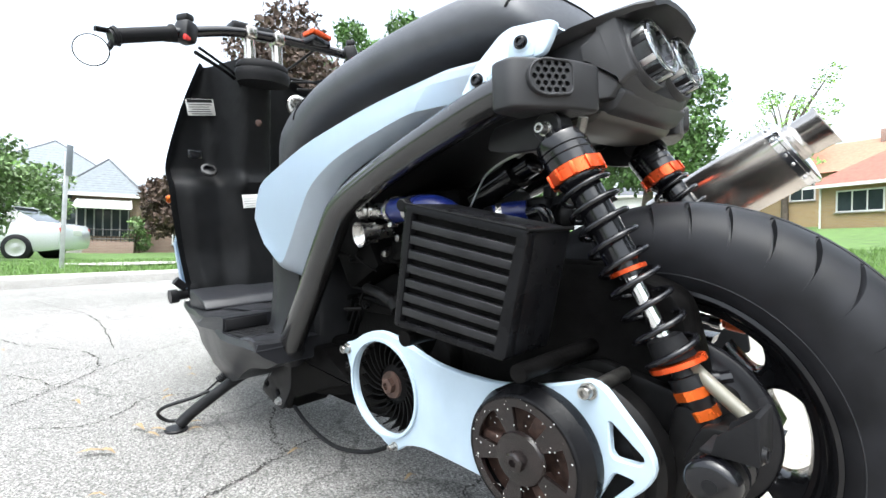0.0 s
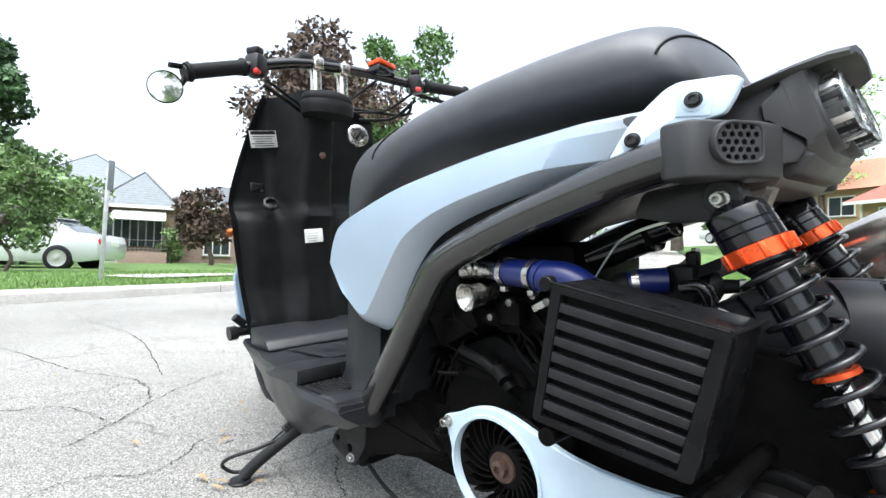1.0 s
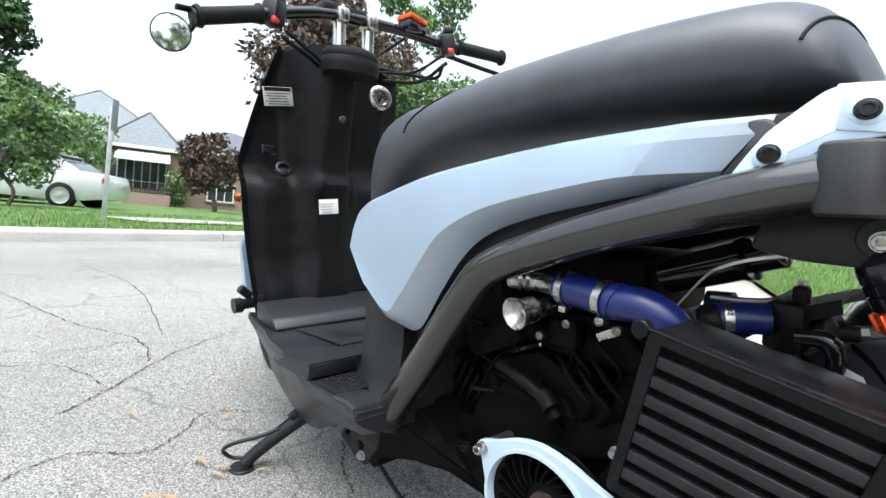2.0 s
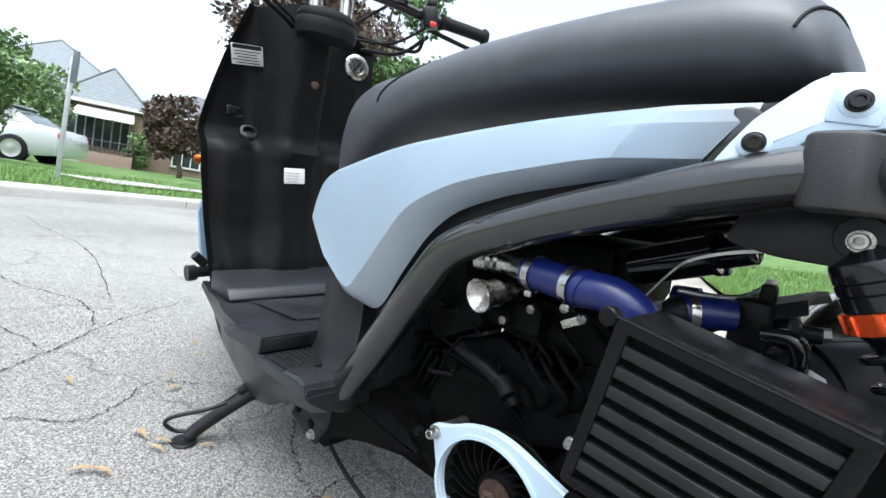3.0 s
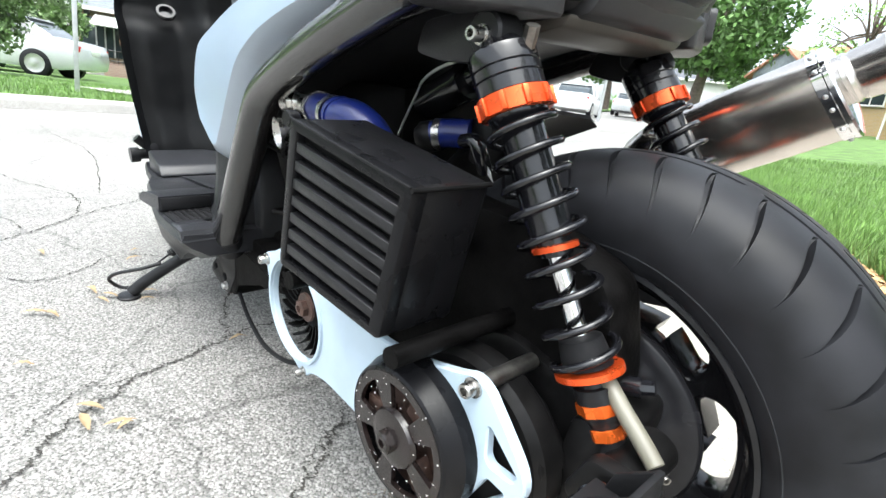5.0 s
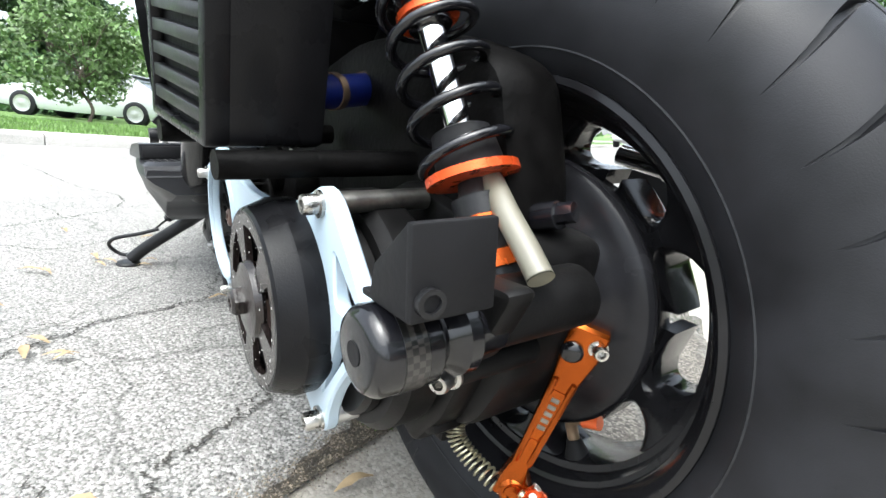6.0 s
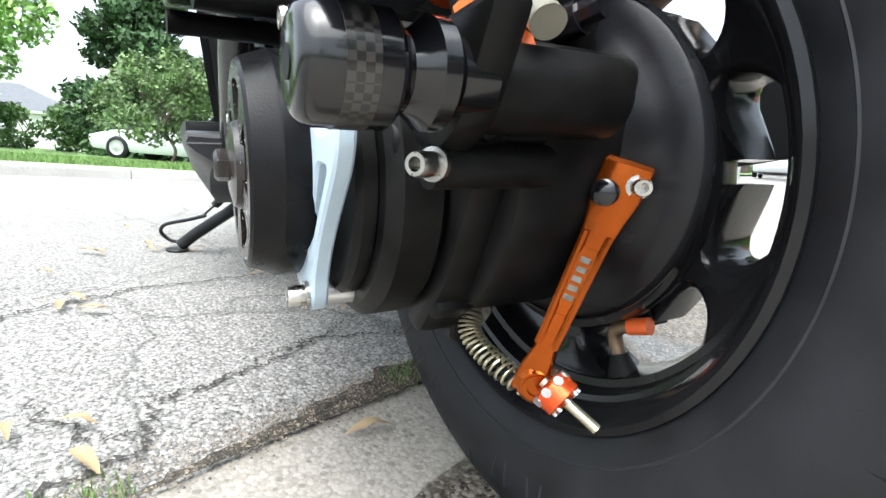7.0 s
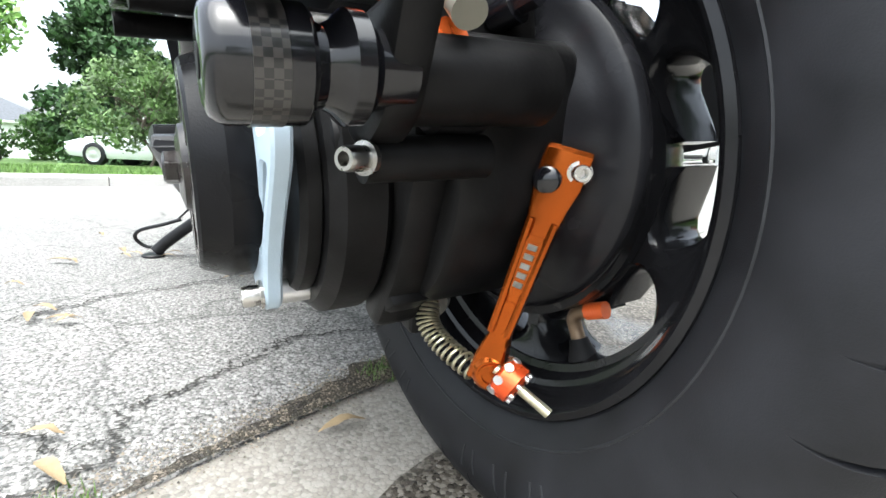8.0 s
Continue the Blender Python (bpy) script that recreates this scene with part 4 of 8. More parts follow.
# clutch bell: a deep drum whose face has five openings
BELL = Vector((0.070, 0, 0.2470))
bm = BM()
revolve(bm, [(0.166, 0.0607), (0.172, 0.0644), (0.174, 0.0650), (0.186, 0.0650), (0.1875, 0.0639), (0.199, 0.0593), (0.2005, 0.0575), (0.2005, 0.0552), (0.196, 0.0552), (0.194, 0.0603), (0.170, 0.0603)], BELL, LEFT, 64, closed=True)
clutch = part("clutch_bell", bm, ICBLACK, scooter, "gloss black clutch bell with a five-armed face", sharp=20)
face_holes = []
for k in range(5):
    a0, a1 = 2 * math.pi * k / 5 + 0.16, 2 * math.pi * (k + 1) / 5 - 0.30
    arc = [(BELL.x + 0.048 * math.cos(a0 + (a1 - a0) * j / 6), BELL.z + 0.048 * math.sin(a0 + (a1 - a0) * j / 6)) for j in range(7)]
    arc += [(BELL.x + 0.024 * math.cos(a1 - (a1 - a0) * j / 4), BELL.z + 0.024 * math.sin(a1 - (a1 - a0) * j / 4)) for j in range(5)]
    face_holes.append(arc)
bm = BM()
prism(bm, circle(BELL.x, BELL.z, 0.0566, 64), 0.1965, 0.2005, 0.0, face_holes)
part("bell_face", bm, BELLFACE, clutch, "worn black clutch bell face")
bm = BM()
disc(bm, (BELL.x, 0.176, BELL.z), LEFT, 0.059, 0.006, 48)
for k in range(3):
    a = 2.1 * k
    box(bm, (BELL.x + 0.035 * math.cos(a), 0.186, BELL.z + 0.035 * math.sin(a)), (0.03, 0.012, 0.022), 0.003, Euler((0, -a, 0)).to_matrix())
part("clutch_shoe", bm, RUST, clutch, "rusty clutch shoes inside the bell")
bm = BM()
revolve(bm, [(0.199, 0.026), (0.203, 0.024), (0.205, 0.016), (0.205, 0.0)], BELL, LEFT, 32)
revolve(bm, [(0.204, 0.0095), (0.2105, 0.0095), (0.212, 0.0075), (0.212, 0.004), (0.208, 0.004), (0.208, 0.0)], BELL, LEFT, 6)
part("clutch_nut", bm, BELLFACE, clutch, "dark hexagon clutch nut")
rng = random.Random(8)
for k in range(4):
    a = rng.uniform(0, 6.28)
    bm = BM()
    disc(bm, (BELL.x + 0.0643 * math.cos(a), 0.181, BELL.z + 0.0643 * math.sin(a)), (math.cos(a), 0, math.sin(a)), 0.0026, 0.0006, 12)
    part("vent_hole", bm, SOFTRUB, clutch)
# white specks on the bell's face
v, f = [], []
for _ in range(80):
    a, r = rng.uniform(0, 6.28), 0.057 * math.sqrt(rng.random())
    s = rng.uniform(0.0003, 0.0010)
    x, z = BELL.x + r * math.cos(a), BELL.z + r * math.sin(a)
    k = len(v)
    v += [(x + s, 0.2010, z), (x, 0.2010, z + s), (x - s, 0.2010, z), (x, 0.2010, z - s)]
    f.append((k, k + 1, k + 2, k + 3))
mesh_thing("paint_specks", v, f, WHITEP, parent=clutch)

# -- spool on the swing arm end
bm = BM()
S = Vector((-0.081, 0, 0.2775))
revolve(bm, [(0.199, 0.0), (0.199, 0.0120), (0.198, 0.0150), (0.196, 0.0168), (0.194, 0.0178), (0.1730, 0.0178), (0.1715, 0.0165), (0.1705, 0.0135), (0.1675, 0.0125), (0.1645, 0.0140), (0.1610, 0.0178), (0.1560, 0.0178), (0.152, 0.0130), (0.140, 0.0125)], S, LEFT, 48)
spool = part("swingarm_spool", bm, GLOSS, scooter, "gloss black spool on the swing arm")
bm = BM()
revolve(bm, [(0.1790, 0.0177), (0.1790, 0.0181), (0.1880, 0.0181), (0.1880, 0.0177)], S, LEFT, 40, closed=True)
part("carbon_sleeve", bm, CARBON, spool, "carbon weave sleeve")
bm = BM()
tube(bm, [S + LEFT * 0.1994, S + LEFT * 0.1980], 0.005, 16)
part("spool_bore", bm, SOFTRUB, spool)

# -- brake lever with return spring and adjuster
ARM_A, ARM_B = Vector((-0.0660, 0.0585, 0.2435)), Vector((-0.0445, 0.0860, 0.1420))
d = (ARM_B - ARM_A).normalized()
nrm = Vector((-0.62, 0.78, 0.0))
nrm = (nrm - d * nrm.dot(d)).normalized()
wid = d.cross(nrm).normalized()
L = (ARM_B - ARM_A).length


def arm_ring(t, w, h0, h1):
    c = ARM_A + d * (L * t)
    return [c + wid * (w * a) + nrm * b for a, b in ((-0.5, h0), (-0.5, h1 * 0.8), (-0.42, h1), (0.42, h1), (0.5, h1 * 0.8), (0.5, h0))]


bm = BM()
loft(bm, [arm_ring(t, w, -0.006, h) for t, w, h in ((-0.08, 0.019, 0.003), (-0.06, 0.0205, 0.005), (0.08, 0.0205, 0.005), (0.18, 0.0165, 0.005), (0.28, 0.0138, 0.004), (0.6, 0.0112, 0.004), (0.82, 0.0100, 0.004), (0.92, 0.014, 0.005), (1.05, 0.015, 0.005))])
box(bm, ARM_B + d * 0.001 + nrm * -0.004 - wid * 0.006, (0.012, 0.016, 0.017), 0.003, Euler((0.3, 0.2, 0.5)).to_matrix())
brake_arm = part("brake_lever", bm, AMBER, scooter, "orange anodised rear brake lever")
bm = BM()
loft(bm, [arm_ring(t, w, 0.0, 0.0046) for t, w in ((0.32, 0.0075), (0.36, 0.009), (0.58, 0.007), (0.61, 0.0055))])
part("badge", bm, AMBER, brake_arm, "recessed badge")
for t0 in (0.36, 0.405, 0.45, 0.495, 0.54):
    bm = BM()
    loft(bm, [arm_ring(t, w, 0.004, 0.0052) for t, w in ((t0, 0.0050), (t0 + 0.026, 0.0050))])
    part("badge_bar", bm, BAYBOLT, brake_arm)
for t0, t1 in ((0.64, 0.80),):
    bm = BM()
    loft(bm, [arm_ring(t, w, 0.0, 0.0045) for t, w in ((t0, 0.004), (t0 + 0.02, 0.006), (t1 - 0.02, 0.005), (t1, 0.003))])
    part("slot", bm, AMBER, brake_arm)
for sd in (-1, 1):
    bm = BM()
    rings = []
    for t, w, h in ((0.25, 0.0132, 0.0044), (0.45, 0.0118, 0.0046), (0.62, 0.0107, 0.0046), (0.80, 0.0098, 0.0046)):
        c = ARM_A + d * (L * t) + wid * (sd * w * 0.42)
        rings.append([c + wid * a + nrm * b for a, b in ((-0.0014, 0.0), (-0.0014, h + 0.0012), (0.0, h + 0.0020), (0.0014, h + 0.0012), (0.0014, 0.0))])
    loft(bm, rings)
    part("edge_ridge", bm, AMBER, brake_arm)
bm = BM()
disc(bm, ARM_B - nrm * 0.010 - wid * 0.001, nrm - wid * 0.2, 0.0095, 0.016, 28, 0.002)
revolve(bm, [(0.0155, 0.0065), (0.0170, 0.0062), (0.0170, 0.0045), (0.0150, 0.0043)], ARM_B - nrm * 0.010 - wid * 0.001, nrm - wid * 0.2, 24, closed=True)
part("fork_eye", bm, AMBER, brake_arm)
bolt(brake_arm, ARM_A + d * 0.001 - wid * 0.0068 + nrm * 0.003, -wid * 0.3 + nrm, 0.0040, 0.008, BOLTM, "clamp_bolt", "small chrome clamp bolt")
bm = BM()
revolve(bm, [(0.0, 0.0062), (0.004, 0.0062), (0.0055, 0.0045), (0.006, 0.0)], ARM_A + d * 0.008 + nrm * 0.003 + wid * 0.0045, nrm, 20)
part("cam_shaft", bm, GLOSS, brake_arm, "black brake cam shaft")
rod_dir = Vector((-0.742, -0.397, -0.537)).normalized()
K = ARM_B + Vector((-0.0145, 0.0028, 0.0050))
bm = BM()
tube(bm, [K - rod_dir * 0.002, K + rod_dir * 0.028], 0.0024, 12)
part("adjuster_rod", bm, ZINC, brake_arm, "threaded zinc adjuster rod")
bm = BM()
revolve(bm, [(0.0, 0.006), (0.002, 0.0095), (0.010, 0.0095), (0.012, 0.006)], K, rod_dir, 24)
knob = part("adjuster_knob", bm, ORANGE, brake_arm, "red-orange fluted adjuster knob")
dd, uu, vv = axis_frame(rod_dir)
for k in range(8):
    a = 2 * math.pi * k / 8
    bm = BM()
    disc(bm, K + dd * 0.0105 + (uu * math.cos(a) + vv * math.sin(a)) * 0.0072, rod_dir, 0.0013, 0.0020, 10)
    disc(bm, K + dd * 0.003 + (uu * math.cos(a + 0.39) + vv * math.sin(a + 0.39)) * 0.0082, (uu * math.cos(a + 0.39) + vv * math.sin(a + 0.39)), 0.0022, 0.0018, 10)
    ob = part("knob_dimple", bm, ALLOY, brake_arm)
W0 = Vector((0.0010, 0.0934, 0.1670))
path = spline([W0, W0 + Vector((-0.006, 0.003, -0.012)), W0 + Vector((-0.020, 0.000, -0.022)), ARM_B + Vector((0.004, 0.002, -0.004))], 30)
helix, up = [], Vector((0, 0, 1))
for i, q in enumerate(path):
    t = (path[min(i + 1, len(path) - 1)] - path[max(i - 1, 0)]).normalized()
    s = t.cross(up).normalized()
    w = s.cross(t)
    a = i * 2 * math.pi * 17 / len(path)
    helix.append((q, s, w, a))
fine = []
for i in range(len(helix) - 1):
    for j in range(4):
        t = j / 4
        q = helix[i][0].lerp(helix[i + 1][0], t)
        a = helix[i][3] + (helix[1][3] - helix[0][3]) * t
        fine.append(q + (helix[i][1] * math.cos(a) + helix[i][2] * math.sin(a)) * 0.0057)
bm = BM()
tube(bm, fine, 0.00085, 6)
part("return_spring", bm, ZINC, brake_arm, "coiled zinc return spring")
bm = BM()
tube(bm, path, 0.0022, 8)
part("brake_cable", bm, SOFTRUB, brake_arm)
bm = BM()
revolve(bm, [(-0.004, 0.010), (0.0, 0.0125), (0.003, 0.010)], W0, Vector((0.92, -0.25, 0.28)), 24)
part("cable_stop", bm, BAYBOLT, brake_arm, "grey cable stop washer")
bm = BM()
prism(bm, rounded([(-0.004, 0.185), (0.022, 0.185), (0.018, 0.150), (0.002, 0.147)], 0.004), 0.090, 0.104, 0.003)
part("cable_bracket", bm, CAST, scooter, "dark cable bracket under the gearbox")

# -- milky breather hose
bm = BM()
hose_line = [(-0.030, 0.107, 0.341), (-0.045, 0.111, 0.330), (-0.060, 0.115, 0.319), (-0.077, 0.1183, 0.3065), (-0.089, 0.1208, 0.297)]
tube(bm, spline(hose_line, 8), 0.0060, 20, caps=False)
tube(bm, spline(hose_line[::-1], 8), 0.0046, 20, caps=False)
revolve(bm, [(0, 0.0046), (0.0005, 0.0061)], (-0.0892, 0.1209, 0.2969), (-0.76, 0.16, -0.62), 20)
part("breather_hose", bm, CLEARHOSE, scooter, "milky translucent breather hose")


# -- shock absorbers
def shock(top, low, label):
    top, low = Vector(top), Vector(low)
    ax = (low - top).normalized()
    at = lambda h: top + ax * h
    bm = BM()
    revolve(bm, [(-0.004, 0.0082), (0.002, 0.0115), (0.009, 0.0164), (0.014, 0.0232), (0.017, 0.0240), (0.026, 0.0240), (0.0268, 0.0232), (0.0276, 0.0240), (0.034, 0.0240), (0.0348, 0.0232), (0.0356, 0.0240), (0.045, 0.0240), (0.047, 0.0224), (0.062, 0.0210), (0.07, 0.0156), (0.150, 0.0156),
                 (0.152, 0.0123), (0.165, 0.0115), (0.166, 0.0066)], top, ax, 36)
    body = part("shock_absorber", bm, GLOSS, scooter, label, sharp=22)
    bm = BM()
    disc(bm, top - LEFT * 0.012, LEFT, 0.0155, 0.024, 28, 0.002)
    part("shock_eye", bm, SATIN, body)
    bm = BM()
    tube(bm, [at(0.165), at(0.238)], 0.0072, 18)
    part("piston_rod", bm, CHROME, body, "bright chrome piston rod")
    bm = BM()
    revolve(bm, [(0.0455, 0.0224), (0.0460, 0.0254), (0.0595, 0.0254), (0.0600, 0.0224)], top, ax, 36)
    ring = part("preload_ring", bm, ORANGE, body, "orange notched preload ring")
    _, u, w = axis_frame(ax)
    for k in range(10):
        a = 2 * math.pi * k / 10
        r = u * math.cos(a) + w * math.sin(a)
        bm = BM()
        box(bm, at(0.0528) + r * 0.0258, (0.013, 0.0032, 0.0045), 0.0008, Matrix((ax, r, ax.cross(r))).transposed())
        part("ring_tooth", bm, ORANGE, body)
    coil = []
    turns, h0, h1 = 8.6, 0.066, 0.2465
    for i in range(int(turns * 26) + 1):
        t = i / (turns * 26)
        e = t - 0.035 * math.sin(math.pi * t)
        a = 2 * math.pi * turns * t
        coil.append(at(h0 + (h1 - h0) * e) + (u * math.cos(a) + w * math.sin(a)) * 0.0232)
    bm = BM()
    tube(bm, coil, 0.0029, 12)
    part("coil_spring", bm, GLOSS, body, "gloss black coil spring")
    bm = BM()
    revolve(bm, [(0.224, 0.0107), (0.226, 0.0150), (0.236, 0.0165), (0.2465, 0.0175), (0.2475, 0.0115)], top, ax, 28)
    part("bump_stop", bm, SOFTRUB, body)
    bm = BM()
    revolve(bm, [(0.156, 0.0098), (0.157, 0.0164), (0.161, 0.0164), (0.162, 0.0098)], top, ax, 28)
    part("red_collar", bm, ORANGE, body)
    bm = BM()
    revolve(bm, [(0.2475, 0.0098), (0.248, 0.0238), (0.2525, 0.0238), (0.253, 0.0098)], top, ax, 36)
    part("spring_seat", bm, ORANGE, body, "orange lower spring seat")
    bm = BM()
    revolve(bm, [(0.252, 0.0082), (0.261, 0.0098), (0.2615, 0.0138), (0.270, 0.0142), (0.2795, 0.0142), (0.284, 0.0134), (0.286, 0.0118), (0.294, 0.0112), (0.308, 0.0107)], top, ax, 32)
    part("lower_body", bm, SATIN, body)
    for h, r in ((0.2715, 0.0156), (0.2900, 0.0134)):
        bm = BM()
        revolve(bm, [(h, r - 0.002), (h + 0.0008, r), (h + 0.0088, r), (h + 0.0096, r - 0.002)], top, ax, 8)
        part("lock_nut", bm, NUTORANGE, body, "orange octagonal lock nut")
    bm = BM()
    disc(bm, low - LEFT * 0.012, LEFT, 0.014, 0.024, 24, 0.002)
    part("lower_eye", bm, SATIN, body)
    return body


near_shock = shock((0.075, 0.127, 0.5610), (-0.061, 0.111, 0.272), "near shock absorber with black spring and orange rings")
bolt(near_shock, (0.075, 0.139, 0.5590), LEFT, 0.0054, 0.012, BOLTM, "mount_bolt", "silver mounting bolt")
bm = BM()
tube(bm, [(0.048, 0.124, 0.552), (0.042, 0.128, 0.566)], 0.0048, 6)
tube(bm, [(0.052, 0.122, 0.545), (0.048, 0.124, 0.552)], 0.0062, 12)
part("valve_fitting", bm, BAYBOLT, near_shock, "small brass fitting")
shock((0.092, -0.098, 0.566), (-0.093, -0.115, 0.282), "far shock absorber with black spring and orange rings")

# mounting block at the shock's foot
bm = BM()
box(bm, (-0.1065, 0.177, 0.3145), (0.004, 0.032, 0.033), 0.0010)
for y in (0.1625, 0.1915):
    prism(bm, [(-0.106, 0.331), (-0.106, 0.298), (-0.080, 0.298), (-0.084, 0.312)], y - 0.0015, y + 0.0015, 0.0005)
box(bm, (-0.090, 0.177, 0.2985), (0.034, 0.031, 0.003), 0.001)
block = part("mount_block", bm, SOFTRUB, scooter, "matt black folded steel bracket below the shock")
bm = BM()
revolve(bm, [(0.0, 0.0032), (0.0, 0.0050), (0.003, 0.0050), (0.003, 0.0032)], (-0.1083, 0.1870, 0.3050), (-1, 0, 0), 24, closed=True)
part("socket_ring", bm, SATIN, block)
bm = BM()
disc(bm, (-0.1092, 0.1870, 0.3050), (-1, 0, 0), 0.0032, 0.0006, 20)
part("socket_hole", bm, SOFTRUB, block)
bm = BM()
prism(bm, rounded([(-0.106, 0.300), (-0.06, 0.298), (-0.045, 0.262), (-0.062, 0.250), (-0.085, 0.262)], 0.008), 0.136, 0.150, 0.003)
part("shock_bracket", bm, CAST, scooter, "dark bracket tying the shock to the gearbox")

# upper shock mounts
for y0 in (0.128, -0.106):
    bm = BM()
    prism(bm, rounded([(0.150, 0.548), (0.118, 0.541), (0.084, 0.540), (0.064, 0.546), (0.058, 0.560), (0.066, 0.574), (0.085, 0.579), (0.14, 0.572)], 0.008), y0 - 0.004, y0 + 0.010, 0.002)
    part("shock_mount", bm, SATIN, scooter, "black steel ear holding a shock absorber")

# -- intercooler box
IC = [(0.190, 0.491), (0.045, 0.4600), (0.074, 0.342), (0.215, 0.362)]
bm = BM()
prism(bm, rounded(IC, 0.007), 0.150, 0.208, 0.005)
intercooler = part("intercooler", bm, ICBLACK, scooter, "black finned intercooler box hung beside the engine")
bm = BM()
inner = [(IC[0][0] - 0.009, IC[0][1] - 0.011), (IC[1][0] + 0.013, IC[1][1] - 0.007), (IC[2][0] + 0.012, IC[2][1] + 0.008), (IC[3][0] - 0.010, IC[3][1] + 0.006)]
prism(bm, rounded(IC, 0.006), 0.2035, 0.2165, 0.0018, (inner,))
part("grille_frame", bm, ICBLACK, intercooler)
A, B_, C, D = [Vector((x, 0, z)) for x, z in inner]
for k in range(7):
    t0 = (k + 0.50) / 7.5
    t1 = t0 + 0.56 / 7.5
    q = [A.lerp(D, t0), B_.lerp(C, t0), B_.lerp(C, t1), A.lerp(D, t1)]
    bm = BM()
    prism(bm, [(v.x, v.z) for v in q], 0.2085, 0.2155, 0.0008)
    part("slat", bm, SATIN, intercooler)
# near-black sheet on the box face puts the slots' depth shade into colour
bm = BM()
prism(bm, [(v.x, v.z) for v in (A, B_, C, D)], 0.2082, 0.2088)
part("core", bm, GRIME, intercooler, "near-black sheet that gives the slots their shade")
for x0, z0, x1, z1 in ((0.060, 0.334, 0.060, 0.334), (0.200, 0.349, 0.200, 0.349)):
    bm = BM()
    tube(bm, [(x0, 0.216, z0), (x1, 0.09, z1)], 0.0085, 20)
    part("support_bar", bm, GRIME, intercooler, "round black bar under the box")
bm = BM()
disc(bm, (0.197, 0.207, 0.489), LEFT, 0.007, 0.009, 16, 0.001)
part("lug", bm, ICBLACK, intercooler)
bm = BM()
tube(bm, spline([(0.19, 0.2165, 0.4908), (0.14, 0.2164, 0.480), (0.047, 0.2162, 0.4603)], 6), 0.0011, 8)
tube(bm, spline([(0.046, 0.2165, 0.459), (0.044, 0.18, 0.459), (0.044, 0.152, 0.459)], 6), 0.0020, 8)
part("weld_bead", bm, CAST, intercooler, "rough weld bead along the box edge")

for ob in (intercooler, *intercooler.children_recursive):
    for v in ob.data.vertices:
        v.co.y += 0.10 * (v.co.x - 0.05)
        v.co.x -= 0.09 * (v.co.x - 0.02)

# -- seat
YC = lambda x: -0.02 * x


def seat_ring(x, zt, zb, w, crown):
    n, out = 30, []
    for k in range(n):
        a = 2 * math.pi * k / n
        c, s = math.cos(a), math.sin(a)
        y = w * math.copysign(abs(c) ** 0.72, c)
        h = (zt - zb) / 2
        z = (zt + zb) / 2 + h * math.copysign(abs(s) ** 0.82, s)
        if s > 0:
            z += crown * (1 - (y / w) ** 2)
        out.append(Vector((x, y + YC(x), z)))
    return out


SEAT = [(0.106, 0.668, 0.650, 0.080), (0.112, 0.686, 0.646, 0.098), (0.122, 0.704, 0.644, 0.112), (0.140, 0.722, 0.643, 0.122), (0.170, 0.731, 0.643, 0.130), (0.22, 0.733, 0.644, 0.136), (0.28, 0.732, 0.645, 0.140),
        (0.36, 0.729, 0.642, 0.141), (0.45, 0.724, 0.635, 0.138), (0.53, 0.717, 0.624, 0.130), (0.58, 0.711, 0.613, 0.122), (0.62, 0.708, 0.603, 0.114), (0.66, 0.708, 0.590, 0.106), (0.70, 0.706, 0.572, 0.097),
        (0.75, 0.694, 0.545, 0.085), (0.79, 0.662, 0.510, 0.068), (0.808, 0.620, 0.490, 0.054)]
bm = BM()
fine = []
cols = list(zip(*SEAT))
xs = np.concatenate([np.linspace(0.106, 0.17, 12), np.linspace(0.185, 0.808, 40)])
sx = [q[0] for q in SEAT]
curve = spline([(q[0], q[1], 0) for q in SEAT], 10)
for x in xs:
    zt = np.interp(x, [c.x for c in curve], [c.y for c in curve])
    zb, w = np.interp(x, sx, cols[2]), np.interp(x, sx, cols[3])
    fine.append(seat_ring(x, float(zt) - 0.006, float(zb), float(w), 0.012))
loft(bm, fine)
seat = part("seat", bm, VINYL, scooter, "long black vinyl scooter seat", sharp=60)
bm = BM()
line = []
for k in range(25):
    a = math.pi * (0.02 + 0.96 * k / 24)
    x = 0.47 + 0.16 * abs(math.cos(a)) ** 1.3
    zt = float(np.interp(x, [c.x for c in curve], [c.y for c in curve])) - 0.006
    zb, w = float(np.interp(x, sx, cols[2])), float(np.interp(x, sx, cols[3]))
    c, s = math.cos(a), math.sin(a)
    y = w * math.copysign(abs(c) ** 0.72, c)
    z = (zt + zb) / 2 + (zt - zb) / 2 * abs(s) ** 0.82 + 0.012 * (1 - (y / w) ** 2)
    line.append(Vector((x, y * 1.004 + YC(x), z + 0.0005)))
tube(bm, spline(line, 3), 0.0016, 8)
part("seam", bm, SOFTRUB, seat, "stitched seam across the seat")
bm = BM()
line = []
for k in range(25):
    a = math.pi * (0.02 + 0.96 * k / 24)
    x = 0.136 - 0.012 * math.sin(a)
    zt = float(np.interp(x, [c.x for c in curve], [c.y for c in curve])) - 0.006
    zb, w = float(np.interp(x, sx, cols[2])), float(np.interp(x, sx, cols[3]))
    c, s = math.cos(a), math.sin(a)
    y = w * math.copysign(abs(c) ** 0.72, c)
    line.append(Vector((x, y * 1.004 + YC(x), (zt + zb) / 2 + (zt - zb) / 2 * abs(s) ** 0.82 + 0.012 * (1 - (y / w) ** 2) + 0.0005)))
tube(bm, spline(line, 3), 0.0014, 8)
part("seam", bm, SOFTRUB, seat, "stitched seam at the seat's rear")

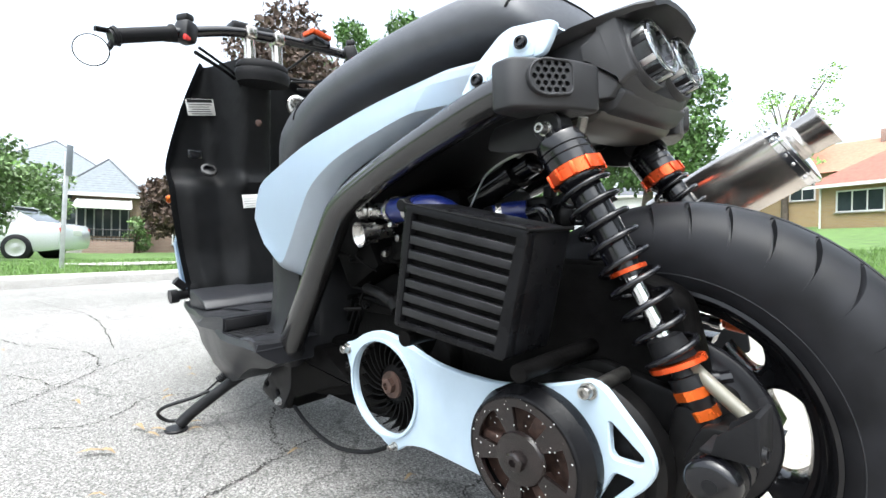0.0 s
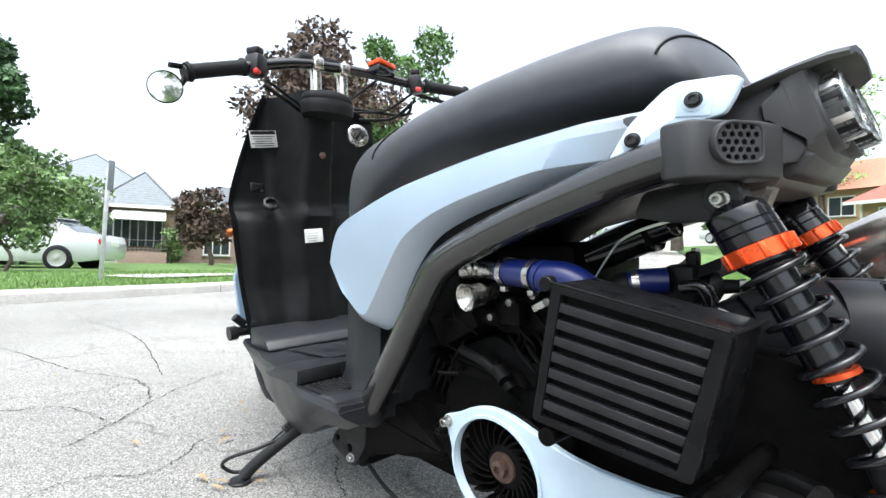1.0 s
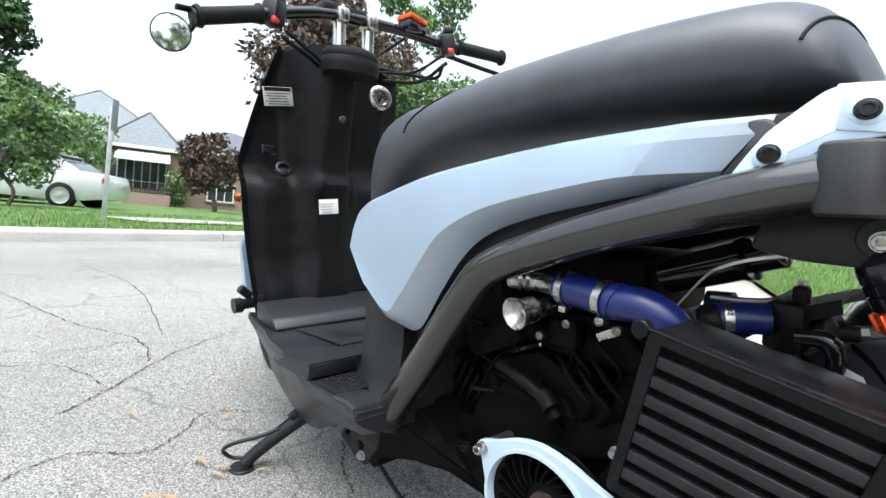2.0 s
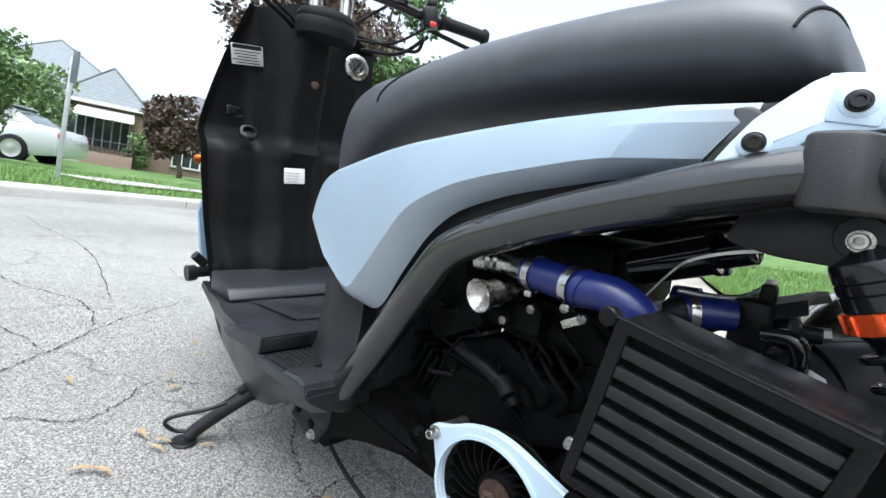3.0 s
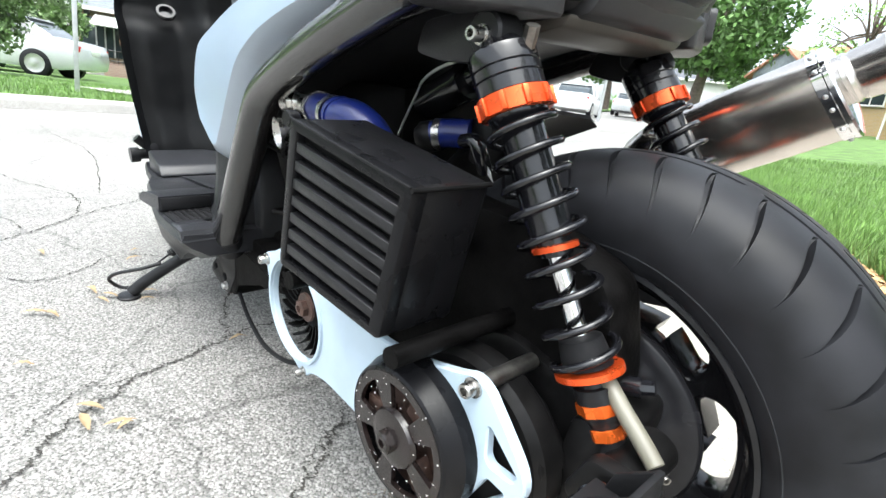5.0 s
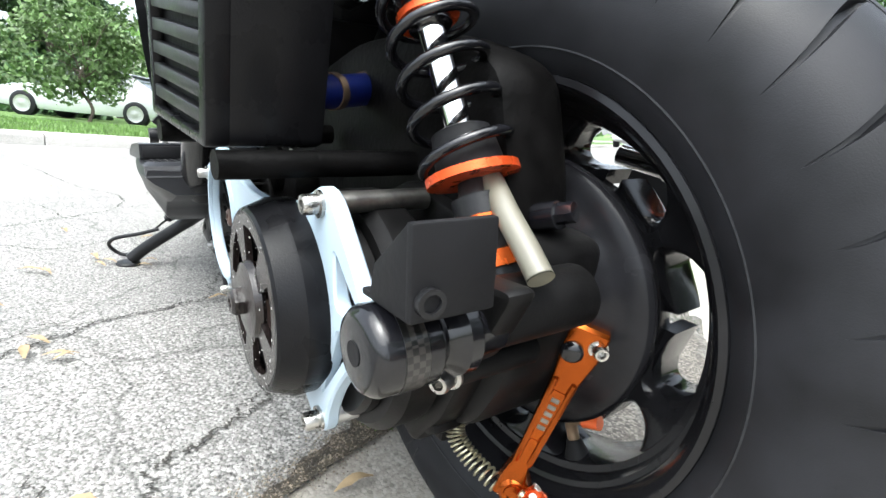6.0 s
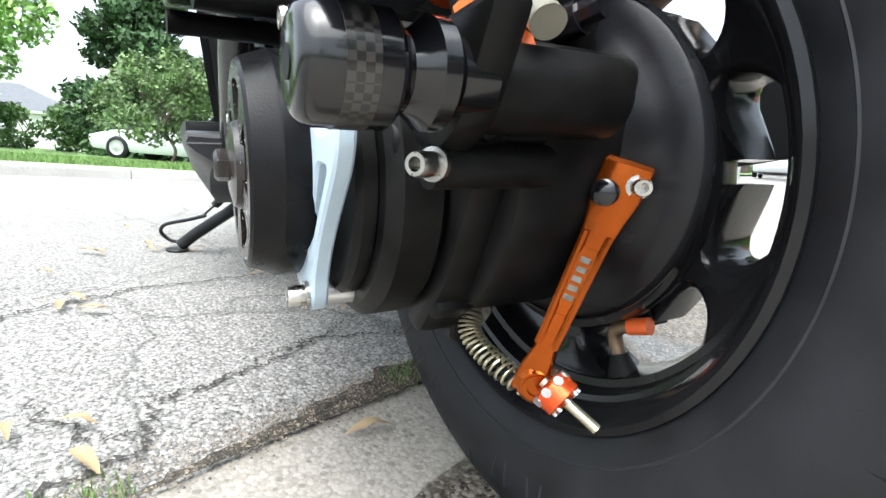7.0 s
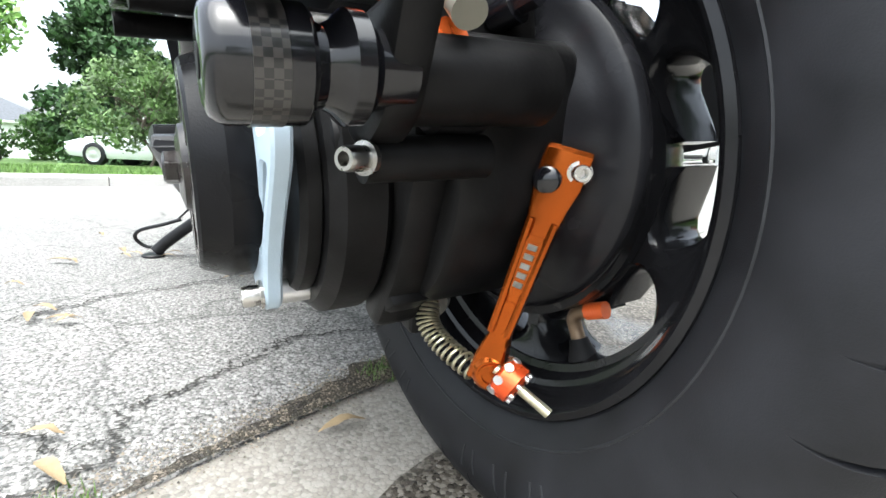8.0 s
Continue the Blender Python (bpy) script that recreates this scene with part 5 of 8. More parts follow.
# ribbed insert on top of the seat's nose
for k in range(26):
    x = 0.490 + 0.0062 * k
    zt = float(np.interp(x, [c.x for c in curve], [c.y for c in curve])) - 0.006
    zb, w = float(np.interp(x, sx, cols[2])), float(np.interp(x, sx, cols[3]))
    line = []
    for j in range(-8, 9):
        y = w * 0.62 * j / 8
        c = (abs(y) / w) ** (1 / 0.72)
        line.append(Vector((x, y + YC(x), (zt + zb) / 2 + (zt - zb) / 2 * (1 - c * c) ** 0.41 + 0.012 * (1 - (y / w) ** 2) + 0.0003)))
    bm = BM()
    tube(bm, line, 0.0012, 6)
    part("seat_rib", bm, VINYL, seat)

# -- side panels: an upright face over a bevel that turns under along the frame tube
TOP = [(0.683, 0.498), (0.672, 0.534), (0.650, 0.564), (0.597, 0.583), (0.505, 0.608), (0.411, 0.624), (0.338, 0.634), (0.277, 0.640), (0.205, 0.645), (0.142, 0.6495)]
CREASE = [(0.622, 0.444), (0.566, 0.406), (0.537, 0.431), (0.499, 0.485), (0.463, 0.530), (0.412, 0.559), (0.360, 0.576), (0.296, 0.590), (0.240, 0.600), (0.171, 0.6050)]
LOW = [(0.610, 0.430), (0.552, 0.396), (0.514, 0.398), (0.476, 0.455), (0.440, 0.505), (0.400, 0.538), (0.338, 0.562), (0.272, 0.578), (0.218, 0.590), (0.174, 0.5965)]


def dense(pts, n=64):
    q = spline([(x, 0, z) for x, z in pts], 10)
    s = [0.0]
    for a, b in zip(q, q[1:]):
        s.append(s[-1] + (b - a).length)
    e = np.linspace(0, s[-1], n)
    return list(zip(np.interp(e, s, [v.x for v in q]), np.interp(e, s, [v.z for v in q])))


def side_panel(side):
    t, c, l = dense(TOP), dense(CREASE), dense(LOW)
    rows = []
    for (tx, tz), (cx, cz), (lx, lz) in zip(t, c, l):
        y_out = 0.168
        pts = [(tx, tz + 0.004, y_out - 0.036), (tx, tz + 0.002, y_out - 0.020), (tx, tz - 0.003, y_out - 0.0145)]
        for k in (0.3, 0.7):
            pts.append((tx + (cx - tx) * k, tz + (cz - tz) * k, y_out - 0.014 * (1 - k) + 0.002 * math.sin(math.pi * k)))
        pts += [(cx + (tx - cx) * 0.05, cz + (tz - cz) * 0.05, y_out), (cx + (lx - cx) * 0.12, cz + (lz - cz) * 0.12, y_out - 0.002)]
        pts += [(cx + (lx - cx) * 0.55, cz + (lz - cz) * 0.55, y_out - 0.007), (lx, lz, y_out - 0.018), (lx + (tx - lx) * 0.1, lz + (tz - lz) * 0.1, y_out - 0.030)]
        # the rear end turns inward behind a slanting crease
        rows.append([Vector((x, side * (y - 0.38 * max(0.0, 0.236 - x - (z - 0.600) * 0.9)), z)) for x, z, y in pts])
    out = []
    for lo, hi in ((0, 6), (5, 10)):
        bm = BM()
        loft(bm, [r[lo:hi] for r in rows], caps=False, closed=False)
        bmesh.ops.solidify(bm, geom=list(bm.faces), thickness=0.003)
        out.append(bm)
    return out


for s in (1, -1):
    face_bm, bevel_bm = side_panel(s)
    panel = part("side_panel", face_bm, PALESHADE, scooter, "pale blue side panel, its bevel and rear tip greyed for shade", sharp=14)
    part("panel_bevel", bevel_bm, BEVELSHADE, panel, "lower bevel with its shade painted in grey-blue", sharp=50)
bm = BM()
prism(bm, rounded([(0.158, 0.6465), (0.145, 0.648), (0.132, 0.637), (0.176, 0.592), (0.196, 0.594), (0.158, 0.640)], 0.006), 0.120, 0.140, 0.003)
part("panel_end", bm, GUN, scooter, "dark grey end piece behind the side panel")

# inner body: dark filler under the seat and behind the panels
bm = BM()
prism(bm, [(0.66, 0.50), (0.62, 0.565), (0.50, 0.595), (0.30, 0.64), (0.10, 0.655), (0.09, 0.60), (0.20, 0.575), (0.33, 0.545), (0.42, 0.50), (0.50, 0.42)], -0.132, 0.132, 0.006)
part("inner_body", bm, PLASTIC, scooter, "black inner body below the seat")
bm = BM()
prism(bm, [(0.70, 0.52), (0.655, 0.43), (0.625, 0.30), (0.60, 0.262), (0.545, 0.262), (0.535, 0.36), (0.56, 0.42), (0.60, 0.50)], -0.145, 0.118, 0.010)
part("seat_base", bm, PLASTIC, scooter, "black fairing below the seat's nose")

# -- frame tubes
TUBE = [(0.095, 0.598), (0.130, 0.590), (0.194, 0.572), (0.262, 0.551), (0.325, 0.528), (0.365, 0.511), (0.395, 0.492), (0.418, 0.463), (0.450, 0.418), (0.503, 0.342), (0.564, 0.262)]
for s in (1, -1):
    bm = BM()
    tube(bm, spline([(x, s * (0.163 - 0.05 * max(0, 0.13 - x)), z) for x, z in TUBE], 6), 0.0205, 24)
    part("frame_tube", bm, GUN, scooter, "dark gunmetal frame tube")
    bm = BM()
    tube(bm, [(0.558, s * 0.162, 0.270), (0.574, s * 0.150, 0.243)], 0.0225, 24)
    part("tube_foot", bm, SATIN, scooter, "black clamp at the frame tube's foot")

# -- tail: end caps with honeycomb vents, housing, visor, twin lamps
PLAN = Matrix(((1, 0, 0, 0), (0, 0, 1, 0), (0, 1, 0, 0), (0, 0, 0, 1)))  # an outline in x and y, raised along z
FLIP = Matrix.Diagonal((1, -1, 1, 1))
for s in (1, -1):
    side = Matrix.Identity(4) if s > 0 else FLIP
    bm = BM()
    prism(bm, rounded([(0.106, 0.183), (0.078, 0.187), (0.048, 0.135), (0.040, 0.095), (0.106, 0.095)], 0.010, 5), 0.5745, 0.6225, 0.0045, (), side @ PLAN, seg=3)
    cap = part("tail_cap", bm, HOUSING, scooter, "matt black tail cap with a honeycomb vent", sharp=30)
    # vent: a raised D-shaped frame with a recessed honeycomb, on the slanted end
    u, n = Vector((-0.50, -0.866, 0)), Vector((-0.866, 0.50, 0))
    o = Vector((0.0715, 0.1765, -0.0035))
    face_m = side @ Matrix(((u.x, n.x, 0, o.x), (u.y, n.y, 0, o.y), (0, 0, 1, 0), (0, 0, 0, 1)))
    vent = rounded([(0.0445, 0.5885), (0.0445, 0.6160), (0.018, 0.6180), (0.008, 0.6135), (0.004, 0.6025), (0.008, 0.5920), (0.018, 0.5870)], 0.006, 4)
    hexes = []
    for a in range(7):
        for b in range(5):
            cx, cz = 0.0085 + a * 0.0070 + (b % 2) * 0.0035, 0.5905 + b * 0.0061
            if cx < 0.0415 and 0.0065 + 0.9 * abs(cz - 0.6025) < cx + 0.004:
                hexes.append(circle(cx, cz, 0.0027, 6, math.pi / 6))
    bm = BM()
    prism(bm, vent, 0.0006, 0.0042, 0.0, hexes, face_m)
    part("vent_mesh", bm, HOUSING, cap, "black honeycomb vent", sharp=30)
    bm = BM()
    rim = [(0.0245 + (x - 0.0245) * 1.13, 0.6025 + (z - 0.6025) * 1.18) for x, z in vent]
    prism(bm, rim, -0.006, 0.0056, 0.0014, (vent,), face_m)
    part("vent_frame", bm, HOUSING, cap)
    bm = BM()
    prism(bm, vent, -0.0010, 0.0005, 0.0, (), face_m)
    part("vent_back", bm, SOFTRUB, cap)

bm = BM()
rings = []
for x, y, zt, zb in ((0.115, 0.108, 0.652, 0.585), (0.080, 0.112, 0.664, 0.581), (0.045, 0.102, 0.671, 0.582), (0.022, 0.088, 0.675, 0.588), (0.006, 0.078, 0.674, 0.596), (0.000, 0.070, 0.668, 0.602)):
    rings.append([Vector((x - 0.30 * (zb + (zt - zb) * b - 0.64) * (0.115 - x) * 8 * -1 * 0.45, a * y, zb + (zt - zb) * b)) for a, b in ((-0.72, 0.0), (-0.95, 0.16), (-1.0, 0.5), (-0.97, 0.84), (-0.80, 1.0), (0, 1.04), (0.80, 1.0), (0.97, 0.84), (1.0, 0.5), (0.95, 0.16), (0.72, 0.0), (0, -0.02))])
loft(bm, rings)
tail = part("tail_housing", bm, HOUSING, scooter, "angular matt black tail light housing", sharp=25)
# stepped panel with a notch, one on each flank, slanting in towards the lamps
STEP = [(0.049, 0.641), (0.031, 0.656), (0.034, 0.669), (0.012, 0.675), (-0.006, 0.616), (0.008, 0.603), (0.021, 0.628), (0.046, 0.625)]
LOWSTEP = [(0.045, 0.6225), (0.0205, 0.6255), (0.0085, 0.6035), (0.018, 0.590), (0.046, 0.588)]
for s in (1, -1):
    side = (Matrix.Identity(4) if s > 0 else FLIP) @ Matrix(((1, 0, 0, 0), (0.62, 1, 0, 0), (0, 0, 1, 0), (0, 0, 0, 1)))
    bm = BM()
    prism(bm, rounded(STEP, 0.0025), 0.055, 0.0800, 0.0022, (), side)
    part("step_panel", bm, HOUSING, tail)
    bm = BM()
    prism(bm, rounded(LOWSTEP, 0.003), 0.055, 0.0775, 0.0020, (), side)
    part("lower_panel", bm, HOUSING, tail)
bm = BM()
rings = []
for x, y, z, t in ((0.115, 0.124, 0.661, 0.004), (0.075, 0.132, 0.664, 0.004), (0.045, 0.128, 0.671, 0.004), (0.018, 0.102, 0.684, 0.004), (-0.006, 0.074, 0.696, 0.004), (-0.018, 0.056, 0.698, 0.003)):
    rings.append([Vector((x, a * y, z + b - t * (abs(a) ** 3) * 3)) for a, b in ((-1, -0.004), (-0.92, -0.002), (-0.5, 0), (0, 0.001), (0.5, 0), (0.92, -0.002), (1, -0.004), (0.9, -0.006 - t), (0.5, -t - 0.003), (0, -t - 0.002), (-0.5, -t - 0.003), (-0.9, -0.006 - t))])
loft(bm, rings)
part("visor", bm, HOUSING, scooter, "matt black visor over the tail lamps", sharp=30)
for y in (0.036, -0.036):
    L0 = Vector((0.004, y, 0.639))
    aim = Vector((-0.94, 0.0, 0.30)).normalized()
    bm = BM()
    revolve(bm, [(-0.030, 0.034), (-0.012, 0.0385), (0.004, 0.0385), (0.006, 0.0370), (0.006, 0.0345), (-0.004, 0.0335), (-0.004, 0.0)], L0, aim, 40)
    part("lamp_cup", bm, HOUSING, tail)
    bm = BM()
    revolve(bm, [(-0.003, 0.0325), (0.002, 0.0325), (0.002, 0.0310), (-0.001, 0.026), (-0.003, 0.012), (-0.003, 0.0)], L0, aim, 36)
    lamp = part("tail_lamp", bm, CHROME, scooter, "round clear tail lamp with chrome reflector")
    bm = BM()
    revolve(bm, [(0.000, 0.0325), (0.016, 0.0320), (0.021, 0.0305), (0.022, 0.0265), (0.019, 0.0255), (0.015, 0.018), (0.013, 0.0)], L0, aim, 36)
    part("lens", bm, LENS, lamp, "clear faceted lamp lens")
    bm = BM()
    revolve(bm, [(0.0205, 0.0262), (0.0232, 0.0268), (0.0225, 0.0306), (0.0200, 0.0312)], L0, aim, 36, closed=True)
    part("lens_rim", bm, LENS, lamp, "clear moulded lens rim")
    _, u, w = axis_frame(aim)
    for k in range(18):
        a = 2 * math.pi * k / 18
        r = u * math.cos(a) + w * math.sin(a)
        bm = BM()
        box(bm, L0 + aim * 0.0105 + r * 0.0318, (0.019, 0.0065, 0.0022), 0.0006, Matrix((aim, aim.cross(r), r)).transposed())
        part("lens_rib", bm, (LENS, ALLOY, SATIN)[k % 3], lamp)
# the lamp end is drawn in, short and blunt
for ob in scooter.children:
    if ob.name.split(".")[0] in ("tail_housing", "visor", "tail_lamp"):
        for q in (ob, *ob.children_recursive):
            for v in q.data.vertices:
                k = min(1.0, max(0.0, (0.075 - v.co.x) / 0.085))
                v.co.x += 0.024 * k * k * (3 - 2 * k)
# pale underside of the tail
bm = BM()
prism(bm, rounded([(0.118, 0.568), (0.080, 0.565), (0.052, 0.571), (0.045, 0.580), (0.118, 0.580)], 0.004), -0.085, 0.085, 0.002)
part("tail_undertray", bm, CREAM, scooter, "pale undertray below the tail")
bm = BM()
prism(bm, rounded([(0.10, 0.580), (0.055, 0.576), (0.036, 0.580), (0.024, 0.596), (0.036, 0.606), (0.10, 0.604)], 0.004), -0.078, 0.078, 0.004)
part("tail_belly", bm, HOUSING, tail)

# white bracket plates joining seat and tail
BRK = [(0.159, 0.597), (0.148, 0.616), (0.137, 0.633), (0.122, 0.647), (0.109, 0.6585), (0.098, 0.6625), (0.062, 0.6600), (0.055, 0.6560), (0.060, 0.6420), (0.067, 0.6290), (0.106, 0.6215), (0.113, 0.6130), (0.124, 0.6070)]
for s in (1, -1):
    flare = (Matrix.Identity(4) if s > 0 else FLIP) @ Matrix(((1, 0, 0, 0), (0.20, 1, 0, -0.012), (0, 0, 1, 0), (0, 0, 0, 1)))
    out = (flare.to_3x3() @ Vector((-0.2, 1, 0))).normalized()
    bm = BM()
    prism(bm, rounded(BRK, 0.004, 3), 0.142, 0.150, 0.0016, (), flare)
    br = part("tail_bracket", bm, PALE, scooter, "pale blue bracket with two black bolts")
    for x, z in ((0.134, 0.617), (0.0874, 0.644)):
        bm = BM()
        revolve(bm, [(-0.001, 0.0100), (0.0015, 0.0100), (0.0020, 0.0092)], flare @ Vector((x, 0.150, z)), out, 28)
        part("bolt_pad", bm, PALE, br)
        bolt(br, flare @ Vector((x, 0.1518, z)), out, 0.0052, 0.005, GLOSS, "bolt", "gloss black bolt")
    bm = BM()
    prism(bm, rounded([(0.102, 0.632), (0.076, 0.6285), (0.073, 0.651), (0.099, 0.6545)], 0.003), 0.148, 0.1512, 0.0008, (), flare)
    part("square_pad", bm, PALE, br)
    bm = BM()
    prism(bm, [(0.106, 0.6600), (0.071, 0.6600), (0.066, 0.6585), (0.069, 0.6625), (0.104, 0.6640)], 0.100, 0.142, 0.001, (), flare)
    part("bracket_lip", bm, PALE, br)

# -- exhaust
EX_D = Vector((-0.86, -0.03, 0.51)).normalized()
EX0 = Vector((0.134, -0.194, 0.437))
ex_u = (Vector((0, 0, 1)) - EX_D * EX_D.z).normalized()
ex_v = EX_D.cross(ex_u)


def ex_ring(h, s):
    out = []
    for k in range(36):
        a = 2 * math.pi * k / 36
        c, n = math.cos(a), math.sin(a)
        r = 0.0440 * (1 + 0.10 * math.cos(3 * a + math.pi))
        out.append(EX0 + EX_D * h + (ex_u * c * 1.02 + ex_v * n * 0.86) * r * s)
    return out


bm = BM()
loft(bm, [ex_ring(0.0, 0.45), ex_ring(0.02, 0.80), ex_ring(0.045, 0.97), ex_ring(0.07, 1.0), ex_ring(0.212, 1.0)])
exhaust = part("exhaust", bm, STEEL, scooter, "polished steel exhaust canister angled upward", sharp=35)
bm = BM()
loft(bm, [ex_ring(0.208, 1.01), ex_ring(0.2085, 1.03), ex_ring(0.217, 1.03), ex_ring(0.218, 1.05), ex_ring(0.222, 1.05), ex_ring(0.224, 1.0), ex_ring(0.227, 0.6)])
part("end_cap", bm, CHROME, exhaust, "bright riveted end cap", sharp=30)
for k in range(14):
    q = ex_ring(0.213, 1.03)[int(k * 36 / 14)]
    d = (q - (EX0 + EX_D * 0.213)).normalized()
    bm = BM()
    revolve(bm, [(-0.001, 0.0022), (0.0008, 0.0022), (0.0018, 0.0014), (0.002, 0.0)], q, d, 12)
    part("rivet", bm, ALLOY, exhaust)
bm = BM()
T0 = EX0 + EX_D * 0.226 + ex_u * 0.006
revolve(bm, [(0.0, 0.0245), (0.005, 0.0255), (0.008, 0.0235), (0.011, 0.0250), (0.032, 0.0255), (0.035, 0.0275), (0.037, 0.0275), (0.037, 0.0245), (0.0, 0.022)], T0, EX_D, 40)
part("exhaust_tip", bm, STEEL, exhaust, "heat-tinted exhaust tip")
bm = BM()
tube(bm, spline([EX0 + EX_D * 0.01, EX0 - EX_D * 0.04, (0.19, -0.160, 0.36), (0.20, -0.135, 0.25), (0.25, -0.10, 0.18), (0.33, -0.04, 0.17)], 8), 0.019, 20)
part("header_pipe", bm, RUST, exhaust, "dark heat-stained header pipe")
bm = BM()
tube(bm, [(0.06, -0.12, 0.34), (0.015, -0.125, 0.33)], 0.010, 14)
revolve(bm, [(0, 0.012), (0.012, 0.013), (0.016, 0.008)], (0.015, -0.125, 0.33), (-1, 0, -0.1), 16)
part("sensor_boss", bm, CHROME, exhaust, "chrome fitting on the far side")
bm = BM()
tube(bm, [(-0.002, -0.126, 0.328), (-0.022, -0.128, 0.324)], 0.011, 14)
part("sensor_cap", bm, ORANGEP, exhaust, "orange sensor boot")
bm = BM()
prism(bm, rounded([(0.00, 0.262), (0.125, 0.240), (0.135, 0.34), (0.01, 0.35)], 0.008), -0.236, -0.230, 0.002)
part("heat_shield", bm, PLASTIC, exhaust, "dark flat plate below the exhaust")


# -- engine, hoses and small parts between the frame tubes
bm = BM()
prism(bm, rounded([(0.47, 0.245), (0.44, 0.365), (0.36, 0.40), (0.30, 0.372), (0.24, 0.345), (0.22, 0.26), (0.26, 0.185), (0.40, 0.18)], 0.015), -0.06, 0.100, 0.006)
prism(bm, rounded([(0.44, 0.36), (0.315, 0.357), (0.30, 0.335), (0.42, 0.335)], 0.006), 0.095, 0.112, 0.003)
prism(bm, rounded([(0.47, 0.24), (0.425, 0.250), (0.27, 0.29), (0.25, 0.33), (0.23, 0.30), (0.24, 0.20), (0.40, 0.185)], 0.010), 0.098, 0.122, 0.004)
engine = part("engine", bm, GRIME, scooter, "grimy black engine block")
bm = BM()
box(bm, (0.52, 0.0, 0.283), (0.10, 0.08, 0.07), 0.006, Euler((0, -0.45, 0)).to_matrix())
part("cylinder", bm, CAST, engine, "finned cylinder")
for k in range(7):
    bm = BM()
    box(bm, (0.485 + 0.012 * k, 0.0, 0.265 + 0.006 * k), (0.005, 0.13, 0.10), 0.001, Euler((0, -0.45, 0)).to_matrix())
    part("fin", bm, CAST, engine)
for c in ((0.25, 0.118, 0.326), (0.335, 0.112, 0.352), (0.445, 0.122, 0.247), (0.41, 0.110, 0.345), (0.40, 0.122, 0.275)):
    bolt(engine, c, LEFT, 0.0048, 0.008, ALLOY if c[0] < 0.3 else CAST, "screw")
bm = BM()
tube(bm, spline([(0.40, 0.120, 0.375), (0.36, 0.124, 0.368), (0.33, 0.122, 0.352), (0.318, 0.12, 0.338)], 6), 0.008, 14)
tube(bm, [(0.335, 0.122, 0.36), (0.318, 0.128, 0.349)], 0.010, 14)
part("oil_pipe", bm, CAST, engine, "dark oil pipe with a plug")
bm = BM()
box(bm, (0.495, 0.03, 0.215), (0.17, 0.10, 0.020), 0.004, Euler((0, 0.22, 0)).to_matrix())
prism(bm, rounded([(0.66, 0.160), (0.60, 0.205), (0.47, 0.245), (0.44, 0.225), (0.46, 0.190), (0.56, 0.165)], 0.010), 0.02, 0.110, 0.004)
box(bm, (0.50, 0.01, 0.243), (0.27, 0.17, 0.06), 0.01)
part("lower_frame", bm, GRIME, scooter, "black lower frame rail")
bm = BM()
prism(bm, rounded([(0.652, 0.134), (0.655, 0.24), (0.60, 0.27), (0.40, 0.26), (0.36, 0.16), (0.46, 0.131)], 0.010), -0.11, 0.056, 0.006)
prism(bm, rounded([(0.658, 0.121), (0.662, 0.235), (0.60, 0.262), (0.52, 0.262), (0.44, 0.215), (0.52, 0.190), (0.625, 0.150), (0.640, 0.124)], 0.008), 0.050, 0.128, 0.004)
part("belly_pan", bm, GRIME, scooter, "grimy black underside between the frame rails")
bm = BM()
prism(bm, rounded([(0.737, 0.150), (0.706, 0.180), (0.650, 0.235), (0.625, 0.225), (0.632, 0.165), (0.668, 0.116), (0.690, 0.122)], 0.008), 0.115, 0.130, 0.003, (circle(0.715, 0.163, 0.006, 14), circle(0.680, 0.150, 0.0075, 16)))
frame_foot = part("frame_foot", bm, SATIN, scooter, "black drilled frame bracket under the floorboard")
bolt(frame_foot, (0.674, 0.130, 0.134), LEFT, 0.0062, 0.007, ALLOY, "nut")
bm = BM()
tube(bm, spline([(0.66, 0.118, 0.135), (0.57, 0.134, 0.117), (0.47, 0.147, 0.114), (0.39, 0.151, 0.130), (0.34, 0.148, 0.150), (0.29, 0.145, 0.182)], 10), 0.0033, 10)
part("cable", bm, SOFTRUB, scooter, "black cable sagging below the engine")

# blow-off valve, blue intake hoses, clamps
V0 = Vector((0.338, 0.158, 0.460))
bm = BM()
vd = Vector((0.15, 0.9, -0.10)).normalized()
revolve(bm, [(-0.035, 0.010), (-0.012, 0.011), (-0.010, 0.0145), (0.0, 0.0140), (0.006, 0.0158), (0.012, 0.0175), (0.0135, 0.0175), (0.0115, 0.0150), (-0.004, 0.0110), (-0.014, 0.0)], V0, vd, 32)
bov = part("blow_off_valve", bm, BOLTM, scooter, "chrome blow-off valve with a trumpet mouth")
bm = BM()
revolve(bm, [(0, 0.011), (0.004, 0.0135), (0.008, 0.011), (0.012, 0.0135), (0.016, 0.011), (0.024, 0.012), (0.026, 0.0)], (0.345, 0.138, 0.492), (0.9, 0.4, 0.0), 24)
tube(bm, spline([(0.345, 0.138, 0.492), (0.325, 0.135, 0.490), (0.305, 0.140, 0.488)], 5), 0.011, 18)
part("valve_body", bm, BOLTM, bov)
bm = BM()
tube(bm, spline([(0.305, 0.142, 0.490), (0.280, 0.146, 0.490), (0.252, 0.150, 0.488)], 6), 0.0165, 24)
hose = part("intake_hose", bm, SILICONE, scooter, "blue silicone intake hose with steel clamps")
